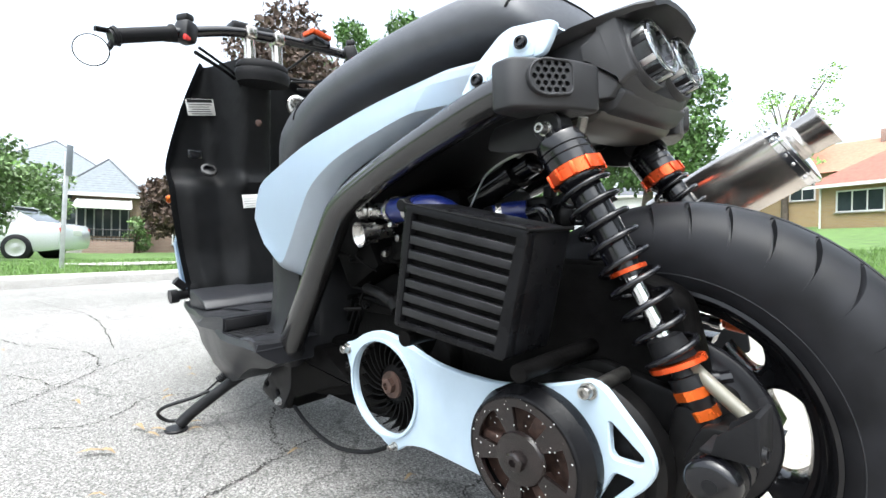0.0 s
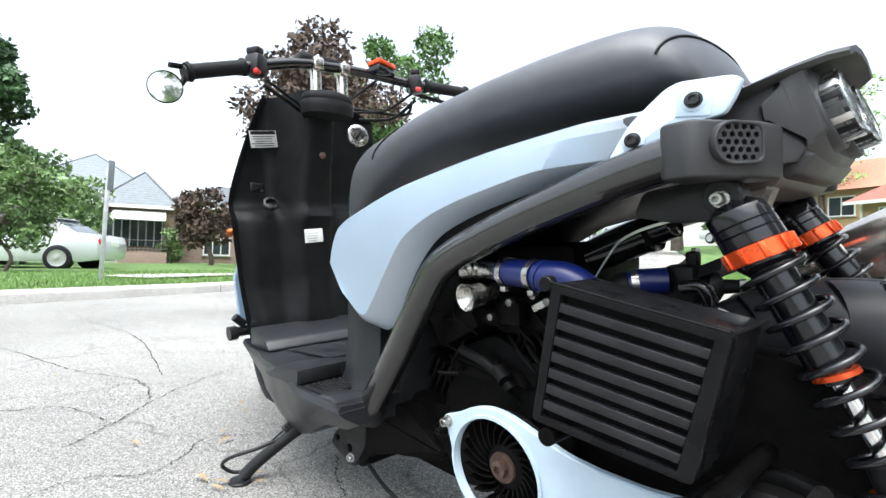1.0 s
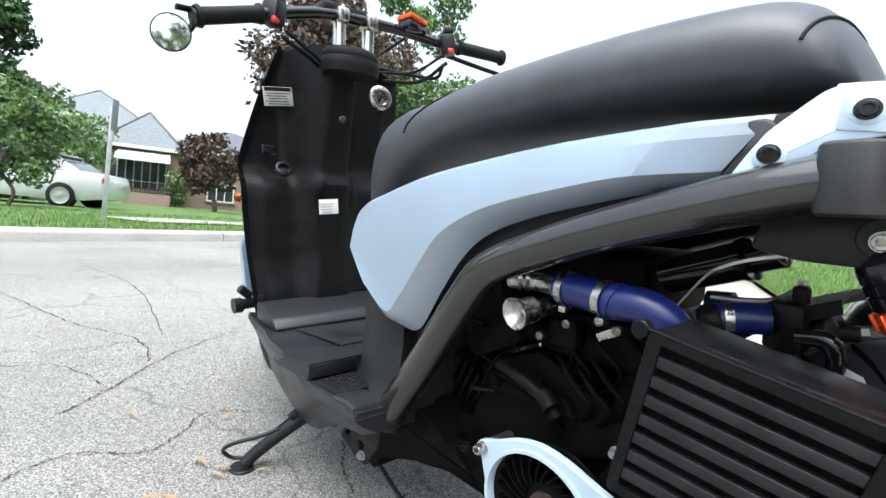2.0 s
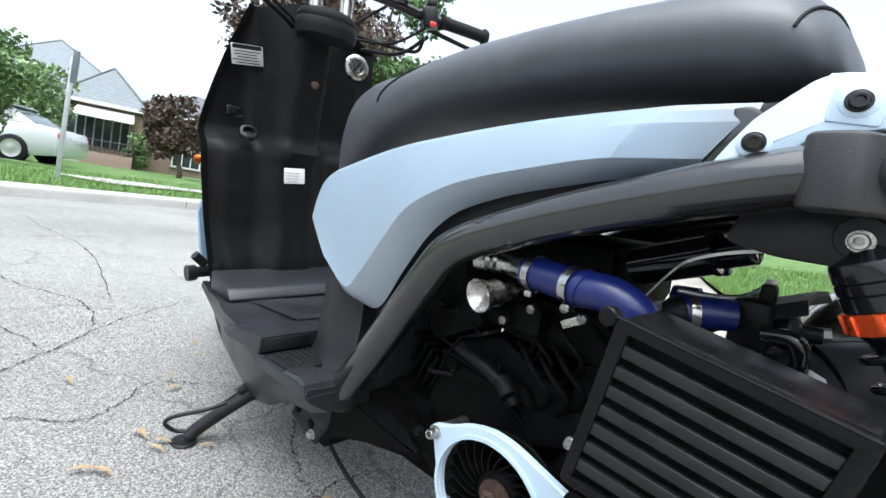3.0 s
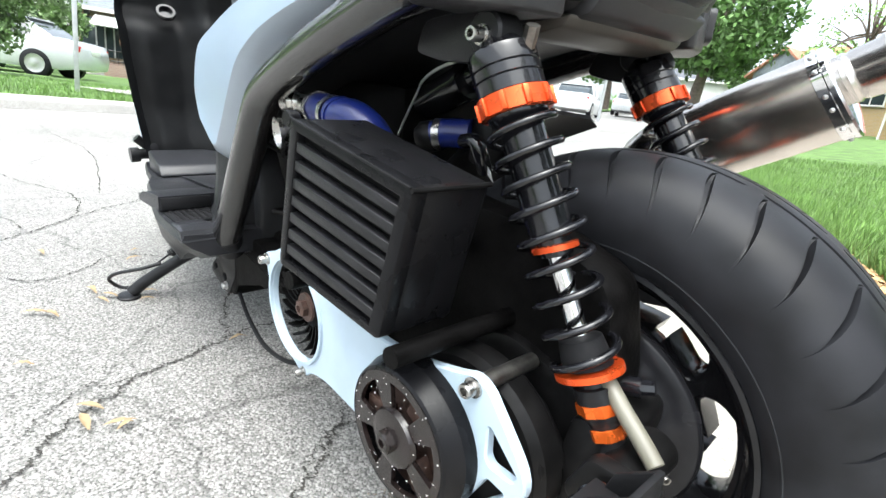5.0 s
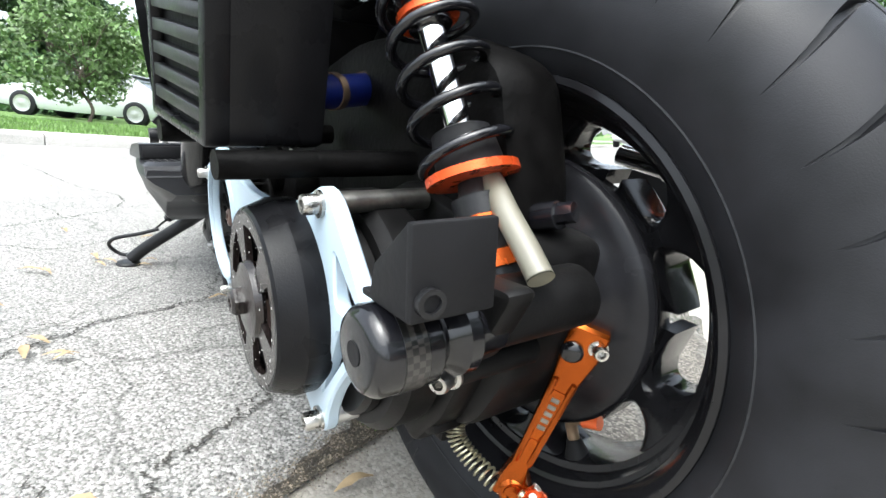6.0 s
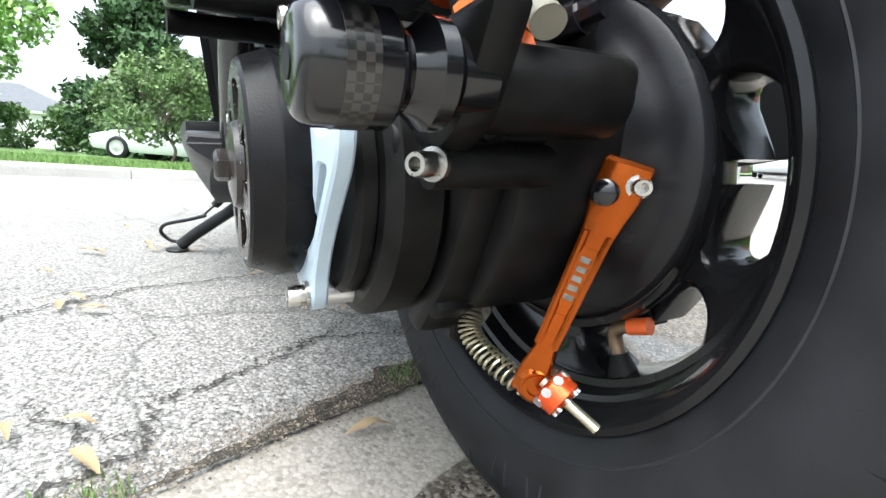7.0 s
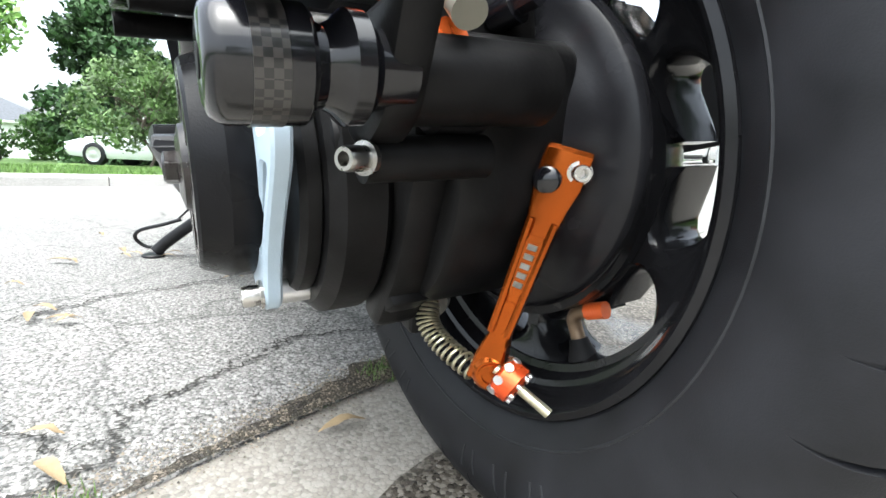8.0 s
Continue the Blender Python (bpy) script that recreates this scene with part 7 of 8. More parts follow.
for a, b, s in ((0, 1, 1), (10, 9, -1)):
    p0, p1 = Vector(bar_pts[a]), Vector(bar_pts[b])
    d = (p1 - p0).normalized()
    bm = BM()
    prof = [(0.0, 0.017), (0.006, 0.019), (0.008, 0.0165)]
    for k in range(18):
        prof += [(0.010 + k * 0.0055, 0.0138), (0.0135 + k * 0.0055, 0.0145)]
    prof += [(0.112, 0.018), (0.116, 0.018), (0.118, 0.012)]
    revolve(bm, prof, p0, d, 28)
    part("grip", bm, SOFTRUB, bar, "black rubber grip")
    c = p0 + d * 0.142
    bm = BM()
    box(bm, c, (0.038, 0.034, 0.046), 0.009, Euler((0.2 * s, 0, 0.5 * s)).to_matrix())
    box(bm, c + Vector((0.0, 0, 0.030)), (0.030, 0.022, 0.014), 0.004, Euler((0, 0, 0.5 * s)).to_matrix())
    sw = part("switch_housing", bm, SATIN, bar, "glossy black switch housing with a red button")
    bm = BM()
    box(bm, c + Vector((-0.017, 0.004, -0.016)), (0.010, 0.015, 0.011), 0.003, Euler((0, 0, 0.5 * s)).to_matrix())
    part("red_button", bm, REDP, sw, "red button")
    bm = BM()
    q = c + Vector((0.030, 0, -0.008))
    side = Vector((0, s, 0))
    tube(bm, spline([q, q + Vector((0.004, s * 0.02, -0.002)), q + Vector((-0.008, s * 0.06, -0.010)), q + Vector((-0.030, s * 0.12, -0.022)), q + Vector((-0.048, s * 0.165, -0.030))], 6), 0.0055, 12, flat=0.6)
    part("lever", bm, SATIN, bar, "black brake lever")
bm = BM()
box(bm, (0.930, -0.165, 0.950), (0.040, 0.062, 0.012), 0.003, Euler((0.05, 0.1, 0.25)).to_matrix())
part("fluid_reservoir", bm, ORANGE, bar, "orange anodised fluid reservoir cap")
bm = BM()
box(bm, (0.932, -0.165, 0.935), (0.038, 0.060, 0.020), 0.005, Euler((0.05, 0.1, 0.25)).to_matrix())
part("reservoir_body", bm, GLOSS, bar, "black reservoir body")
for k, pts in enumerate((((0.938, 0.12, 0.860), (0.978, 0.07, 0.855), (0.998, 0.02, 0.835), (1.028, -0.01, 0.795)), ((0.933, 0.13, 0.847), (0.993, 0.05, 0.840), (1.038, 0.0, 0.835)), ((0.908, -0.24, 0.890), (0.958, -0.19, 0.850), (1.008, -0.12, 0.845), (1.038, -0.05, 0.825)),
                         ((0.908, -0.25, 0.875), (0.968, -0.22, 0.837), (1.018, -0.15, 0.833)), ((0.953, -0.17, 0.925), (0.993, -0.14, 0.895), (1.008, -0.09, 0.855)), ((0.898, -0.23, 0.865), (0.948, -0.25, 0.847), (0.998, -0.20, 0.855), (1.038, -0.12, 0.865)))):
    bm = BM()
    tube(bm, spline(pts, 8), 0.0042 if k % 2 else 0.0032, 8)
    part("control_cable", bm, SOFTRUB, bar)
# mirror on the bar end
bm = BM()
M = Vector((0.926, 0.316, 0.808))
face = Vector((-0.94, 0.26, -0.06)).normalized()
revolve(bm, [(-0.010, 0.0), (-0.008, 0.021), (0.0, 0.0285), (0.004, 0.0295), (0.006, 0.0285), (0.002, 0.027), (0.001, 0.0)], M, face, 40)
mirror = part("mirror", bm, GLOSS, bar, "round black bar-end mirror")
bm = BM()
disc(bm, M + face * 0.0028, face, 0.0273, 0.0016, 40)
part("mirror_glass", bm, MIRROR, bar, "mirror glass")
bm = BM()
tube(bm, spline([(0.934, 0.277, 0.842), (0.938, 0.284, 0.826), (0.934, 0.296, 0.813), (0.930, 0.306, 0.810)], 5), 0.0055, 12)
revolve(bm, [(-0.006, 0.015), (0.008, 0.015)], (0.932, 0.276, 0.843), (-0.1, 0.95, -0.3), 20)
part("mirror_arm", bm, SATIN, bar)

# -- side stand
bm = BM()
tube(bm, spline([(0.755, 0.110, 0.195), (0.795, 0.126, 0.180), (0.836, 0.152, 0.155), (0.862, 0.220, 0.108), (0.870, 0.250, 0.084)], 6), [0.0125] * 13 + [0.0118] * 12, 16)
stand = part("side_stand", bm, SATIN, scooter, "black side stand folded out onto the asphalt")
bm = BM()
disc(bm, (0.872, 0.255, 0.0735), (-0.1, -0.05, 1), 0.021, 0.006, 24, 0.002)
part("stand_foot", bm, SATIN, stand)
bm = BM()
tube(bm, spline([(0.868, 0.242, 0.092), (0.884, 0.266, 0.094), (0.884, 0.282, 0.112), (0.866, 0.272, 0.128), (0.846, 0.232, 0.137), (0.838, 0.200, 0.145)], 7), 0.0036, 10)
part("stand_loop", bm, SATIN, stand, "bent wire foot loop")
bm = BM()
sp0, sp1 = Vector((0.800, 0.142, 0.205)), Vector((0.842, 0.208, 0.143))
ax, uu, vv = axis_frame(sp1 - sp0)
ln = (sp1 - sp0).length
tube(bm, [sp0 + ax * (ln * 0.65 * i / 240) + (uu * math.cos(i * 0.42) + vv * math.sin(i * 0.42)) * 0.0068 for i in range(241)], 0.0017, 6)
tube(bm, [sp0 + ax * ln * 0.62, sp1], 0.0020, 8)
part("stand_spring", bm, SATIN, stand, "coiled return spring")


# the rear body is lower than the upright drawing, and the steering head stands a little to the left of it
placed = {seat, *seat.children_recursive, front_wheel, rear_wheel, *front_wheel.children_recursive, *rear_wheel.children_recursive}
stand_parts = {stand, *stand.children_recursive}
for ob in scooter.children_recursive:
    if ob in placed:
        continue
    for v in ob.data.vertices:
        k = smooth((v.co.x - 0.62) / 0.30)
        v.co.z -= 0.067 * (v.co.z - 0.315) * (1 - k)
        if ob not in stand_parts:
            v.co.y += 0.027 * k
front_wheel.matrix_basis = Matrix.Translation(FH + Vector((0.02, 0.027, 0.0)))


# ---------- across the street and round about ----------
def polar(az, d, z=0.0):
    a = radians(az)
    x, y = d * math.cos(a), d * math.sin(a)
    up = hill(x * ALONG.x + y * ALONG.y, x * ACROSS.x + y * ACROSS.y) if -100 < az < -45 else 0.0
    return Vector((x, y, z + up))


def slab(bm, pts, t):
    """A thick sheet through four corners."""
    n = (Vector(pts[1]) - Vector(pts[0])).cross(Vector(pts[3]) - Vector(pts[0])).normalized() * t
    loft(bm, [[Vector(p) for p in pts], [Vector(p) + n for p in pts]])
    return bm


def window(parent, x, z, w, h, y, frame_mat=FRAMEW, glass=DARKGLASS, bars=1, name="window"):
    """A framed window on a wall whose face looks along -y at y."""
    bm = BM()
    prism(bm, [(x - w / 2 - 0.07, z - h / 2 - 0.07), (x + w / 2 + 0.07, z - h / 2 - 0.07), (x + w / 2 + 0.07, z + h / 2 + 0.07), (x - w / 2 - 0.07, z + h / 2 + 0.07)], y - 0.05, y + 0.02, 0.0,
          ([(x - w / 2, z - h / 2), (x + w / 2, z - h / 2), (x + w / 2, z + h / 2), (x - w / 2, z + h / 2)],))
    for k in range(bars):
        xx = x - w / 2 + w * (k + 1) / (bars + 1)
        box(bm, (xx, y - 0.02, z), (0.05, 0.05, h))
    win = part(name, bm, frame_mat, parent, "painted window frame")
    bm = BM()
    box(bm, (x, y - 0.006, z), (w, 0.01, h))
    part("pane", bm, glass, win)
    bm = BM()
    box(bm, (x, y - 0.06, z - h / 2 - 0.09), (w + 0.25, 0.14, 0.06), 0.01)
    part("sill", bm, KERBM, win)
    return win


def hip_house(name, m, w, d, eave, rise, wall_mat, roof_mat, label, over=0.4, ridge=None, base=-0.6):
    h = thing(name, m, label, "house")
    bm = BM()
    loft(bm, [[Vector((x, y, z)) for x, z in ((-w / 2, base), (w / 2, base), (w / 2, eave), (-w / 2, eave))] for y in (0, d)])
    part("wall", bm, wall_mat, h)
    r = ridge if ridge is not None else max(0.5, w - d)
    a, b = w / 2 + over, over
    c = [Vector((-a, -b, eave)), Vector((a, -b, eave)), Vector((a, d + b, eave)), Vector((-a, d + b, eave))]
    p, q = Vector((-r / 2, d / 2, eave + rise)), Vector((r / 2, d / 2, eave + rise))
    bm = BM()
    vs = [bm.verts.new(v) for v in (*c, p, q)]
    for f in ((0, 1, 5, 4), (1, 2, 5), (2, 3, 4, 5), (3, 0, 4), (3, 2, 1, 0)):
        bm.faces.new([vs[k] for k in f])
    part("roof", bm, roof_mat, h, sharp=10)
    bm = BM()
    prism(bm, [(-a, eave - 0.16), (a, eave - 0.16), (a, eave + 0.0), (-a, eave + 0.0)], -b - 0.03, -b + 0.02)
    part("gutter_board", bm, FRAMEW, h)
    return h


def facing(az, d, turn, z=0.0):
    """A pose at azimuth and distance whose own -y looks back to the camera, turned by some degrees."""
    q = polar(az, d, z)
    return Matrix.Translation(q) @ pose(0, 0, 0, 0, 0, az - 90 + turn)


def front_hip_house(name, m, x0, x1, d, eave, rise, back, wall_mat, roof_mat, label, over=0.25, base=-0.6):
    """A house with a three-cornered hip over its front, which looks along its own -y; its ridge runs back from the peak."""
    h = thing(name, m, label, "house")
    bm = BM()
    loft(bm, [[Vector((x, y, z)) for x, z in ((x0, base), (x1, base), (x1, eave), (x0, eave))] for y in (0, d)])
    part("wall", bm, wall_mat, h)
    xm = (x0 + x1) / 2
    c = [Vector((x0 - over, -over, eave)), Vector((x1 + over, -over, eave)), Vector((x1 + over, d + over, eave)), Vector((x0 - over, d + over, eave))]
    peak, tail = Vector((xm, back, eave + rise)), Vector((xm, d + over, eave + rise))
    bm = BM()
    vs = [bm.verts.new(v) for v in (*c, peak, tail)]
    for f in ((0, 1, 4), (1, 2, 5, 4), (2, 3, 5), (3, 0, 4, 5), (3, 2, 1, 0)):
        bm.faces.new([vs[k] for k in f])
    roof = part("roof", bm, roof_mat, h, sharp=10)
    for k in range(1, 15):
        t = k / 15
        bm = BM()
        tube(bm, [c[0].lerp(peak, t), c[1].lerp(peak, t)], 0.010, 4)
        part("shingle_course", bm, roof_mat, roof)
    for q in (c[0], c[1]):
        bm = BM()
        tube(bm, [q, peak], 0.055, 6)
        part("hip_cap", bm, SHINGLE_G, roof, "darker capping along the hip")
    bm = BM()
    box(bm, (xm, -over - 0.02, eave - 0.07), (x1 - x0 + 2 * over, 0.05, 0.16))
    part("gutter_board", bm, FRAMEW, h)
    return h


# brick bungalow with an awning over its porch
bung = front_hip_house("brick_bungalow", facing(-5.4, 28.8, -10, -0.35), -1.75, 1.55, 7.0, 3.05, 1.95, 1.9, TANBRICK, SHINGLE_W, "tan brick bungalow with a pale hipped roof and a white awning")
bm = BM()
box(bm, (0.0, -0.02, 1.75), (2.2, 0.10, 1.5))
part("porch_opening", bm, DARKGLASS, bung, "dark porch window")
for k in range(7):
    bm = BM()
    box(bm, (-1.05 + k * 0.35, -0.09, 1.75), (0.06, 0.05, 1.5))
    part("mullion", bm, CURTAIN, bung)
bm = BM()
slab(bm, [(-1.05, -0.08, 2.78), (1.15, -0.08, 2.78), (1.3, -1.0, 2.30), (-1.15, -1.0, 2.30)], 0.05)
aw = part("awning", bm, SIDING, bung, "white metal awning")
for k in range(10):
    bm = BM()
    slab(bm, [(-1.03 + k * 0.24, -0.09, 2.80), (-0.98 + k * 0.24, -0.09, 2.80), (-1.07 + k * 0.264, -1.01, 2.32), (-1.13 + k * 0.264, -1.01, 2.32)], 0.03)
    part("awning_rib", bm, FRAMEW, aw)
bm = BM()
box(bm, (0.45, -0.75, 0.10), (2.0, 1.5, 1.3), 0.03)
part("porch", bm, PINKBRICK, bung, "brick porch wall")
for k in range(6):
    bm = BM()
    box(bm, (-1.2, -2.1 + k * 0.28, -0.38 + k * 0.17), (1.3, 0.30, 0.20), 0.02)
    part("step", bm, KERBM, bung)
for z in (0.86, 1.28):
    bm = BM()
    tube(bm, [(-1.6, -1.5, z), (1.45, -1.5, z)], 0.022, 6)
    part("rail", bm, IRON, bung)
for k in range(18):
    bm = BM()
    tube(bm, [(-1.6 + k * 0.18, -1.5, 0.72), (-1.6 + k * 0.18, -1.5, 1.28)], 0.014, 5)
    part("baluster", bm, IRON, bung)
bm = BM()
box(bm, (-1.35, -0.05, 1.65), (0.55, 0.08, 2.0), 0.02)
part("door", bm, DARKGLASS, bung, "dark front door")
bm = BM()
box(bm, (-1.35, -0.14, 2.85), (0.22, 0.16, 0.26), 0.03)
part("porch_lamp", bm, IRON, bung)
# taller white gable behind it
front_hip_house("white_house", facing(-1.4, 40, -10, -0.3), -4.2, 4.0, 9.0, 4.6, 3.0, 3.4, SIDING, SHINGLE_W, "taller white house with a pale hipped roof behind the bungalow")
# pink brick house with a slate roof
pk = hip_house("pink_brick_house", facing(-14.3, 31, 8, -0.3), 7.6, 8.0, 3.35, 1.7, PINKBRICK, SHINGLE_G, "pink brick house with a slate grey roof")
window(pk, -0.9, 1.1, 1.3, 0.9, 0.0, bars=2)
window(pk, 1.8, 1.3, 1.2, 1.2, 0.0)

# houses on the near side of the street
oh = thing("orange_roof_house", facing(-76.5, 38, -24, 1.75), "grey-sided house with a terracotta roof", "house")
bm = BM()
loft(bm, [[Vector((x, y, z)) for x, z in ((-5.2, -2.6), (5.5, -2.6), (5.5, 2.1), (-5.2, 2.1))] for y in (0, 7.0)])
part("wall", bm, YELLOWBRICK, oh)
bm = BM()
loft(bm, [[Vector((x, y, z)) for y, z in ((-0.6, 2.05), (7.6, 2.05), (3.5, 4.45))] for x in (-5.5, 5.9)])
part("roof", bm, SHINGLE_O, oh, sharp=10)
bm = BM()
loft(bm, [[Vector((x, y, z)) for x, z in ((-5.9, 2.0), (-2.1, 2.0), (-4.0, 3.55))] for y in (-1.5, 3.0)])
part("porch_gable", bm, SIGNBACK, oh, "grey shingled porch gable")
for s in (-1, 1):
    bm = BM()
    slab(bm, [(-4.0 + s * 2.2, -1.75, 1.80), (-4.0 + s * 2.2, 3.2, 1.80), (-4.0, 3.2, 3.62), (-4.0, -1.75, 3.62)], 0.12 * -s)
    part("porch_roof", bm, SHINGLE_O, oh)
bm = BM()
loft(bm, [[Vector((x, y, z)) for x, z in ((-5.8, -2.6), (-2.2, -2.6), (-2.2, 2.0), (-5.8, 2.0))] for y in (-1.4, 0.1)])
part("porch_wall", bm, SIGNBACK, oh, "grey sided porch")
for k in range(4):
    bm = BM()
    box(bm, (-5.3 + k * 0.85, -1.44, 1.0), (0.62, 0.06, 1.3), 0.02)
    part("porch_window", bm, DARKGLASS, oh)
    bm = BM()
    box(bm, (-4.9 + k * 0.85, -1.46, 1.0), (0.12, 0.08, 1.5), 0.02)
    part("porch_post", bm, FRAMEW, oh)
window(oh, 0.6, 1.1, 1.3, 1.1, 0.0, bars=1)
window(oh, 3.4, 1.1, 1.5, 1.1, 0.0, bars=2)
bm = BM()
loft(bm, [[Vector((x, y, z)) for y, z in ((-0.3, 2.05), (7.3, 2.05), (3.5, 4.3))] for x in (5.88, 5.96)])
part("end_gable", bm, SIGNBACK, oh, "grey sided end gable")
bm = BM()
box(bm, (3.9, 3.2, 4.2), (0.8, 0.8, 1.3), 0.03)
part("chimney", bm, PINKBRICK, oh)
yh = hip_house("yellow_brick_house", facing(-88.5, 29, -20, 0.62), 11.4, 8.5, 2.3, 3.0, YELLOWBRICK, SHINGLE_R, "yellow brick house with a red-brown roof", over=0.5, ridge=5.4, base=-1.0)
window(yh, -3.9, 1.45, 1.9, 0.95, 0.0, bars=2)
window(yh, -0.4, 1.45, 1.6, 0.95, 0.0, bars=1)
bm = BM()
for k in range(7):
    box(bm, (-1.15 + k * 0.16, -0.12, 0.15), (0.03, 0.05, 0.75))
for z in (-0.2, 0.5):
    box(bm, (-0.67, -0.12, z), (1.1, 0.05, 0.04))
part("iron_grille", bm, IRON, yh, "black iron grille")
bm = BM()
tube(bm, [(-5.6, -0.12, 2.25), (-5.6, -0.12, -0.6)], 0.05, 8)
part("downpipe", bm, FRAMEW, yh, "white downpipe")
hip_house("far_house", facing(-63.0, 48, 0, 0.4), 8, 8, 3.0, 2.2, SIDING, SHINGLE_G, "small white house far down the street")
hip_house("far_house", facing(-69.0, 55, 0, 0.6), 8, 8, 3.0, 2.4, SIDING, SHINGLE_G, "small pale house far down the street")
hip_house("far_house", facing(17.0, 55, 0, -0.4), 9, 8, 3.0, 2.4, SIDING, SHINGLE_G, "pale house behind the willow")

# sign post with its sign seen edge-on
post = thing("sign_post", Matrix.Translation(polar(0.1, 8.9, -0.03)) @ pose(0, 0, 0, 1.5, 1.0, 0), "grey metal street sign post on the grass verge", "sign post")
bm = BM()
box(bm, (0, 0, 0.85), (0.045, 0.06, 1.80), 0.006)
part("post", bm, GALV, post)
bm = BM()
box(bm, (-0.035, -0.03, 1.62), (0.006, 0.13, 0.46), 0.002, Euler((0, 0, 0.85)).to_matrix())
part("sign", bm, SIGNBACK, post, "weathered sign seen from behind")


# ---------- cars ----------
def sedan(m, paint, label):
    car = thing("car", m, label, "car")
    sec = [(-2.35, 0.42, 0.78, 0.78), (-2.28, 0.30, 0.92, 0.86), (-1.9, 0.24, 0.98, 0.89), (-1.0, 0.22, 0.96, 0.90), (0.0, 0.22, 0.94, 0.90), (0.9, 0.22, 0.92, 0.89), (1.7, 0.24, 0.82, 0.87), (2.2, 0.28, 0.70, 0.80), (2.38, 0.38, 0.60, 0.70)]
    bm = BM()
    loft(bm, [[Vector((x, a * w, b)) for a, b in ((-0.93, zb), (-1.0, zb + 0.12), (-1.0, zt - 0.18), (-0.94, zt - 0.03), (-0.8, zt), (0.8, zt), (0.94, zt - 0.03), (1.0, zt - 0.18), (1.0, zb + 0.12), (0.93, zb))] for x, zb, zt, w in sec])
    body = part("body", bm, paint, car, sharp=35)
    bm = BM()
    loft(bm, [[Vector((x, -w, z0)), Vector((x, -w * 0.80, z1)), Vector((x, w * 0.80, z1)), Vector((x, w, z0))] for x, z0, z1, w in ((-1.75, 0.96, 0.97, 0.80), (-1.15, 0.95, 1.34, 0.82), (-0.5, 0.94, 1.43, 0.83), (0.2, 0.94, 1.42, 0.83), (0.6, 0.93, 1.32, 0.83), (1.25, 0.90, 0.92, 0.80))])
    part("cabin_glass", bm, DARKGLASS, car, "dark car windows", sharp=25)
    bm = BM()
    loft(bm, [[Vector((x, -w, z)), Vector((x, -w * 0.8, z + 0.03)), Vector((x, w * 0.8, z + 0.03)), Vector((x, w, z))] for x, z, w in ((-1.2, 1.33, 0.66), (-0.5, 1.425, 0.68), (0.2, 1.415, 0.68), (0.62, 1.31, 0.67))])
    part("roof", bm, paint, car)
    for x in (-1.0, 0.05):
        for s in (-1, 1):
            bm = BM()
            tube(bm, [(x - 0.12, s * 0.84, 0.94), (x, s * 0.70, 1.40)], 0.035, 6)
            part("pillar", bm, paint, car)
    for x in (-1.42, 1.38):
        for s in (-1, 1):
            bm = BM()
            revolve(bm, [(-0.10, 0.20), (-0.10, 0.30), (-0.08, 0.325), (0.08, 0.325), (0.10, 0.30), (0.10, 0.20)], (x, s * 0.82, 0.325), LEFT, 28)
            wh = part("wheel", bm, RUBBER, car, "black car tyre")
            bm = BM()
            revolve(bm, [(0.0, 0.215), (0.015 * s, 0.21), (0.005 * s, 0.17), (0.02 * s, 0.06), (0.025 * s, 0.0)], (x, s * 0.915, 0.325), LEFT, 24)
            part("rim", bm, ALLOY, wh)
    for s in (-1, 1):
        bm = BM()
        box(bm, (-2.24, s * 0.66, 0.76), (0.18, 0.34, 0.17), 0.04)
        part("tail_light", bm, TAILRED, car, "red tail light")
        bm = BM()
        box(bm, (2.24, s * 0.58, 0.60), (0.20, 0.34, 0.13), 0.04)
        part("headlight", bm, CHROME, car)
    bm = BM()
    box(bm, (-2.34, 0, 0.72), (0.03, 0.50, 0.14), 0.01)
    part("plate_panel", bm, WHITEP, car, "blank number plate")
    return car


sedan(Matrix.Translation(polar(4.7, 17.0, -0.12)) @ pose(0, 0, 0, 0, 0, 64), CARPAINT, "silver sedan parked in the drive across the street")
sedan(Matrix.Translation(polar(-52.0, 24, -0.05)) @ pose(0, 0, 0, 0, 0, -62), CARWHITE, "white sedan parked far along the street")
sedan(Matrix.Translation(polar(-57.5, 34, 0.0)) @ pose(0, 0, 0, 0, 0, -62), CARPAINT, "silver sedan parked farther along the street")
sedan(Matrix.Translation(polar(-69.5, 32, 0.55)) @ pose(0, 0, 0, 0, 0, -20), CARWHITE, "white sedan in a drive beyond the lawn")


# ---------- trees ----------
def leaf_cloud(centres, n, size, rng, flat=1.0):
    """Many small leaf quads scattered through balls of given centre and radii, thinner inside, with gaps."""
    v = []
    w = np.array([c[3] * c[4] for c in centres])
    pick = rng.choice(len(centres), n, p=w / w.sum())
    cs = np.array([c[:3] for c in centres])[pick]
    rad = np.array([[c[3], c[3], c[4]] for c in centres])[pick]
    d = rng.normal(size=(n, 3))
    d /= np.linalg.norm(d, axis=1, keepdims=True)
    r = rng.uniform(0.35, 1.0, (n, 1)) ** 0.5 * rng.normal(1, 0.09, (n, 1))
    p = cs + d * r * rad
    a = rng.normal(size=(n, 3))
    a /= np.linalg.norm(a, axis=1, keepdims=True)
    b = np.cross(a, rng.normal(size=(n, 3)))
    b /= np.linalg.norm(b, axis=1, keepdims=True)
    s = size * rng.uniform(0.5, 1.3, (n, 1))
    q = np.stack([p - a * s, p - b * s * 0.55, p + a * s, p + b * s * 0.55], 1).reshape(-1, 3)
    return q.tolist(), np.arange(4 * n).reshape(-1, 4).tolist()


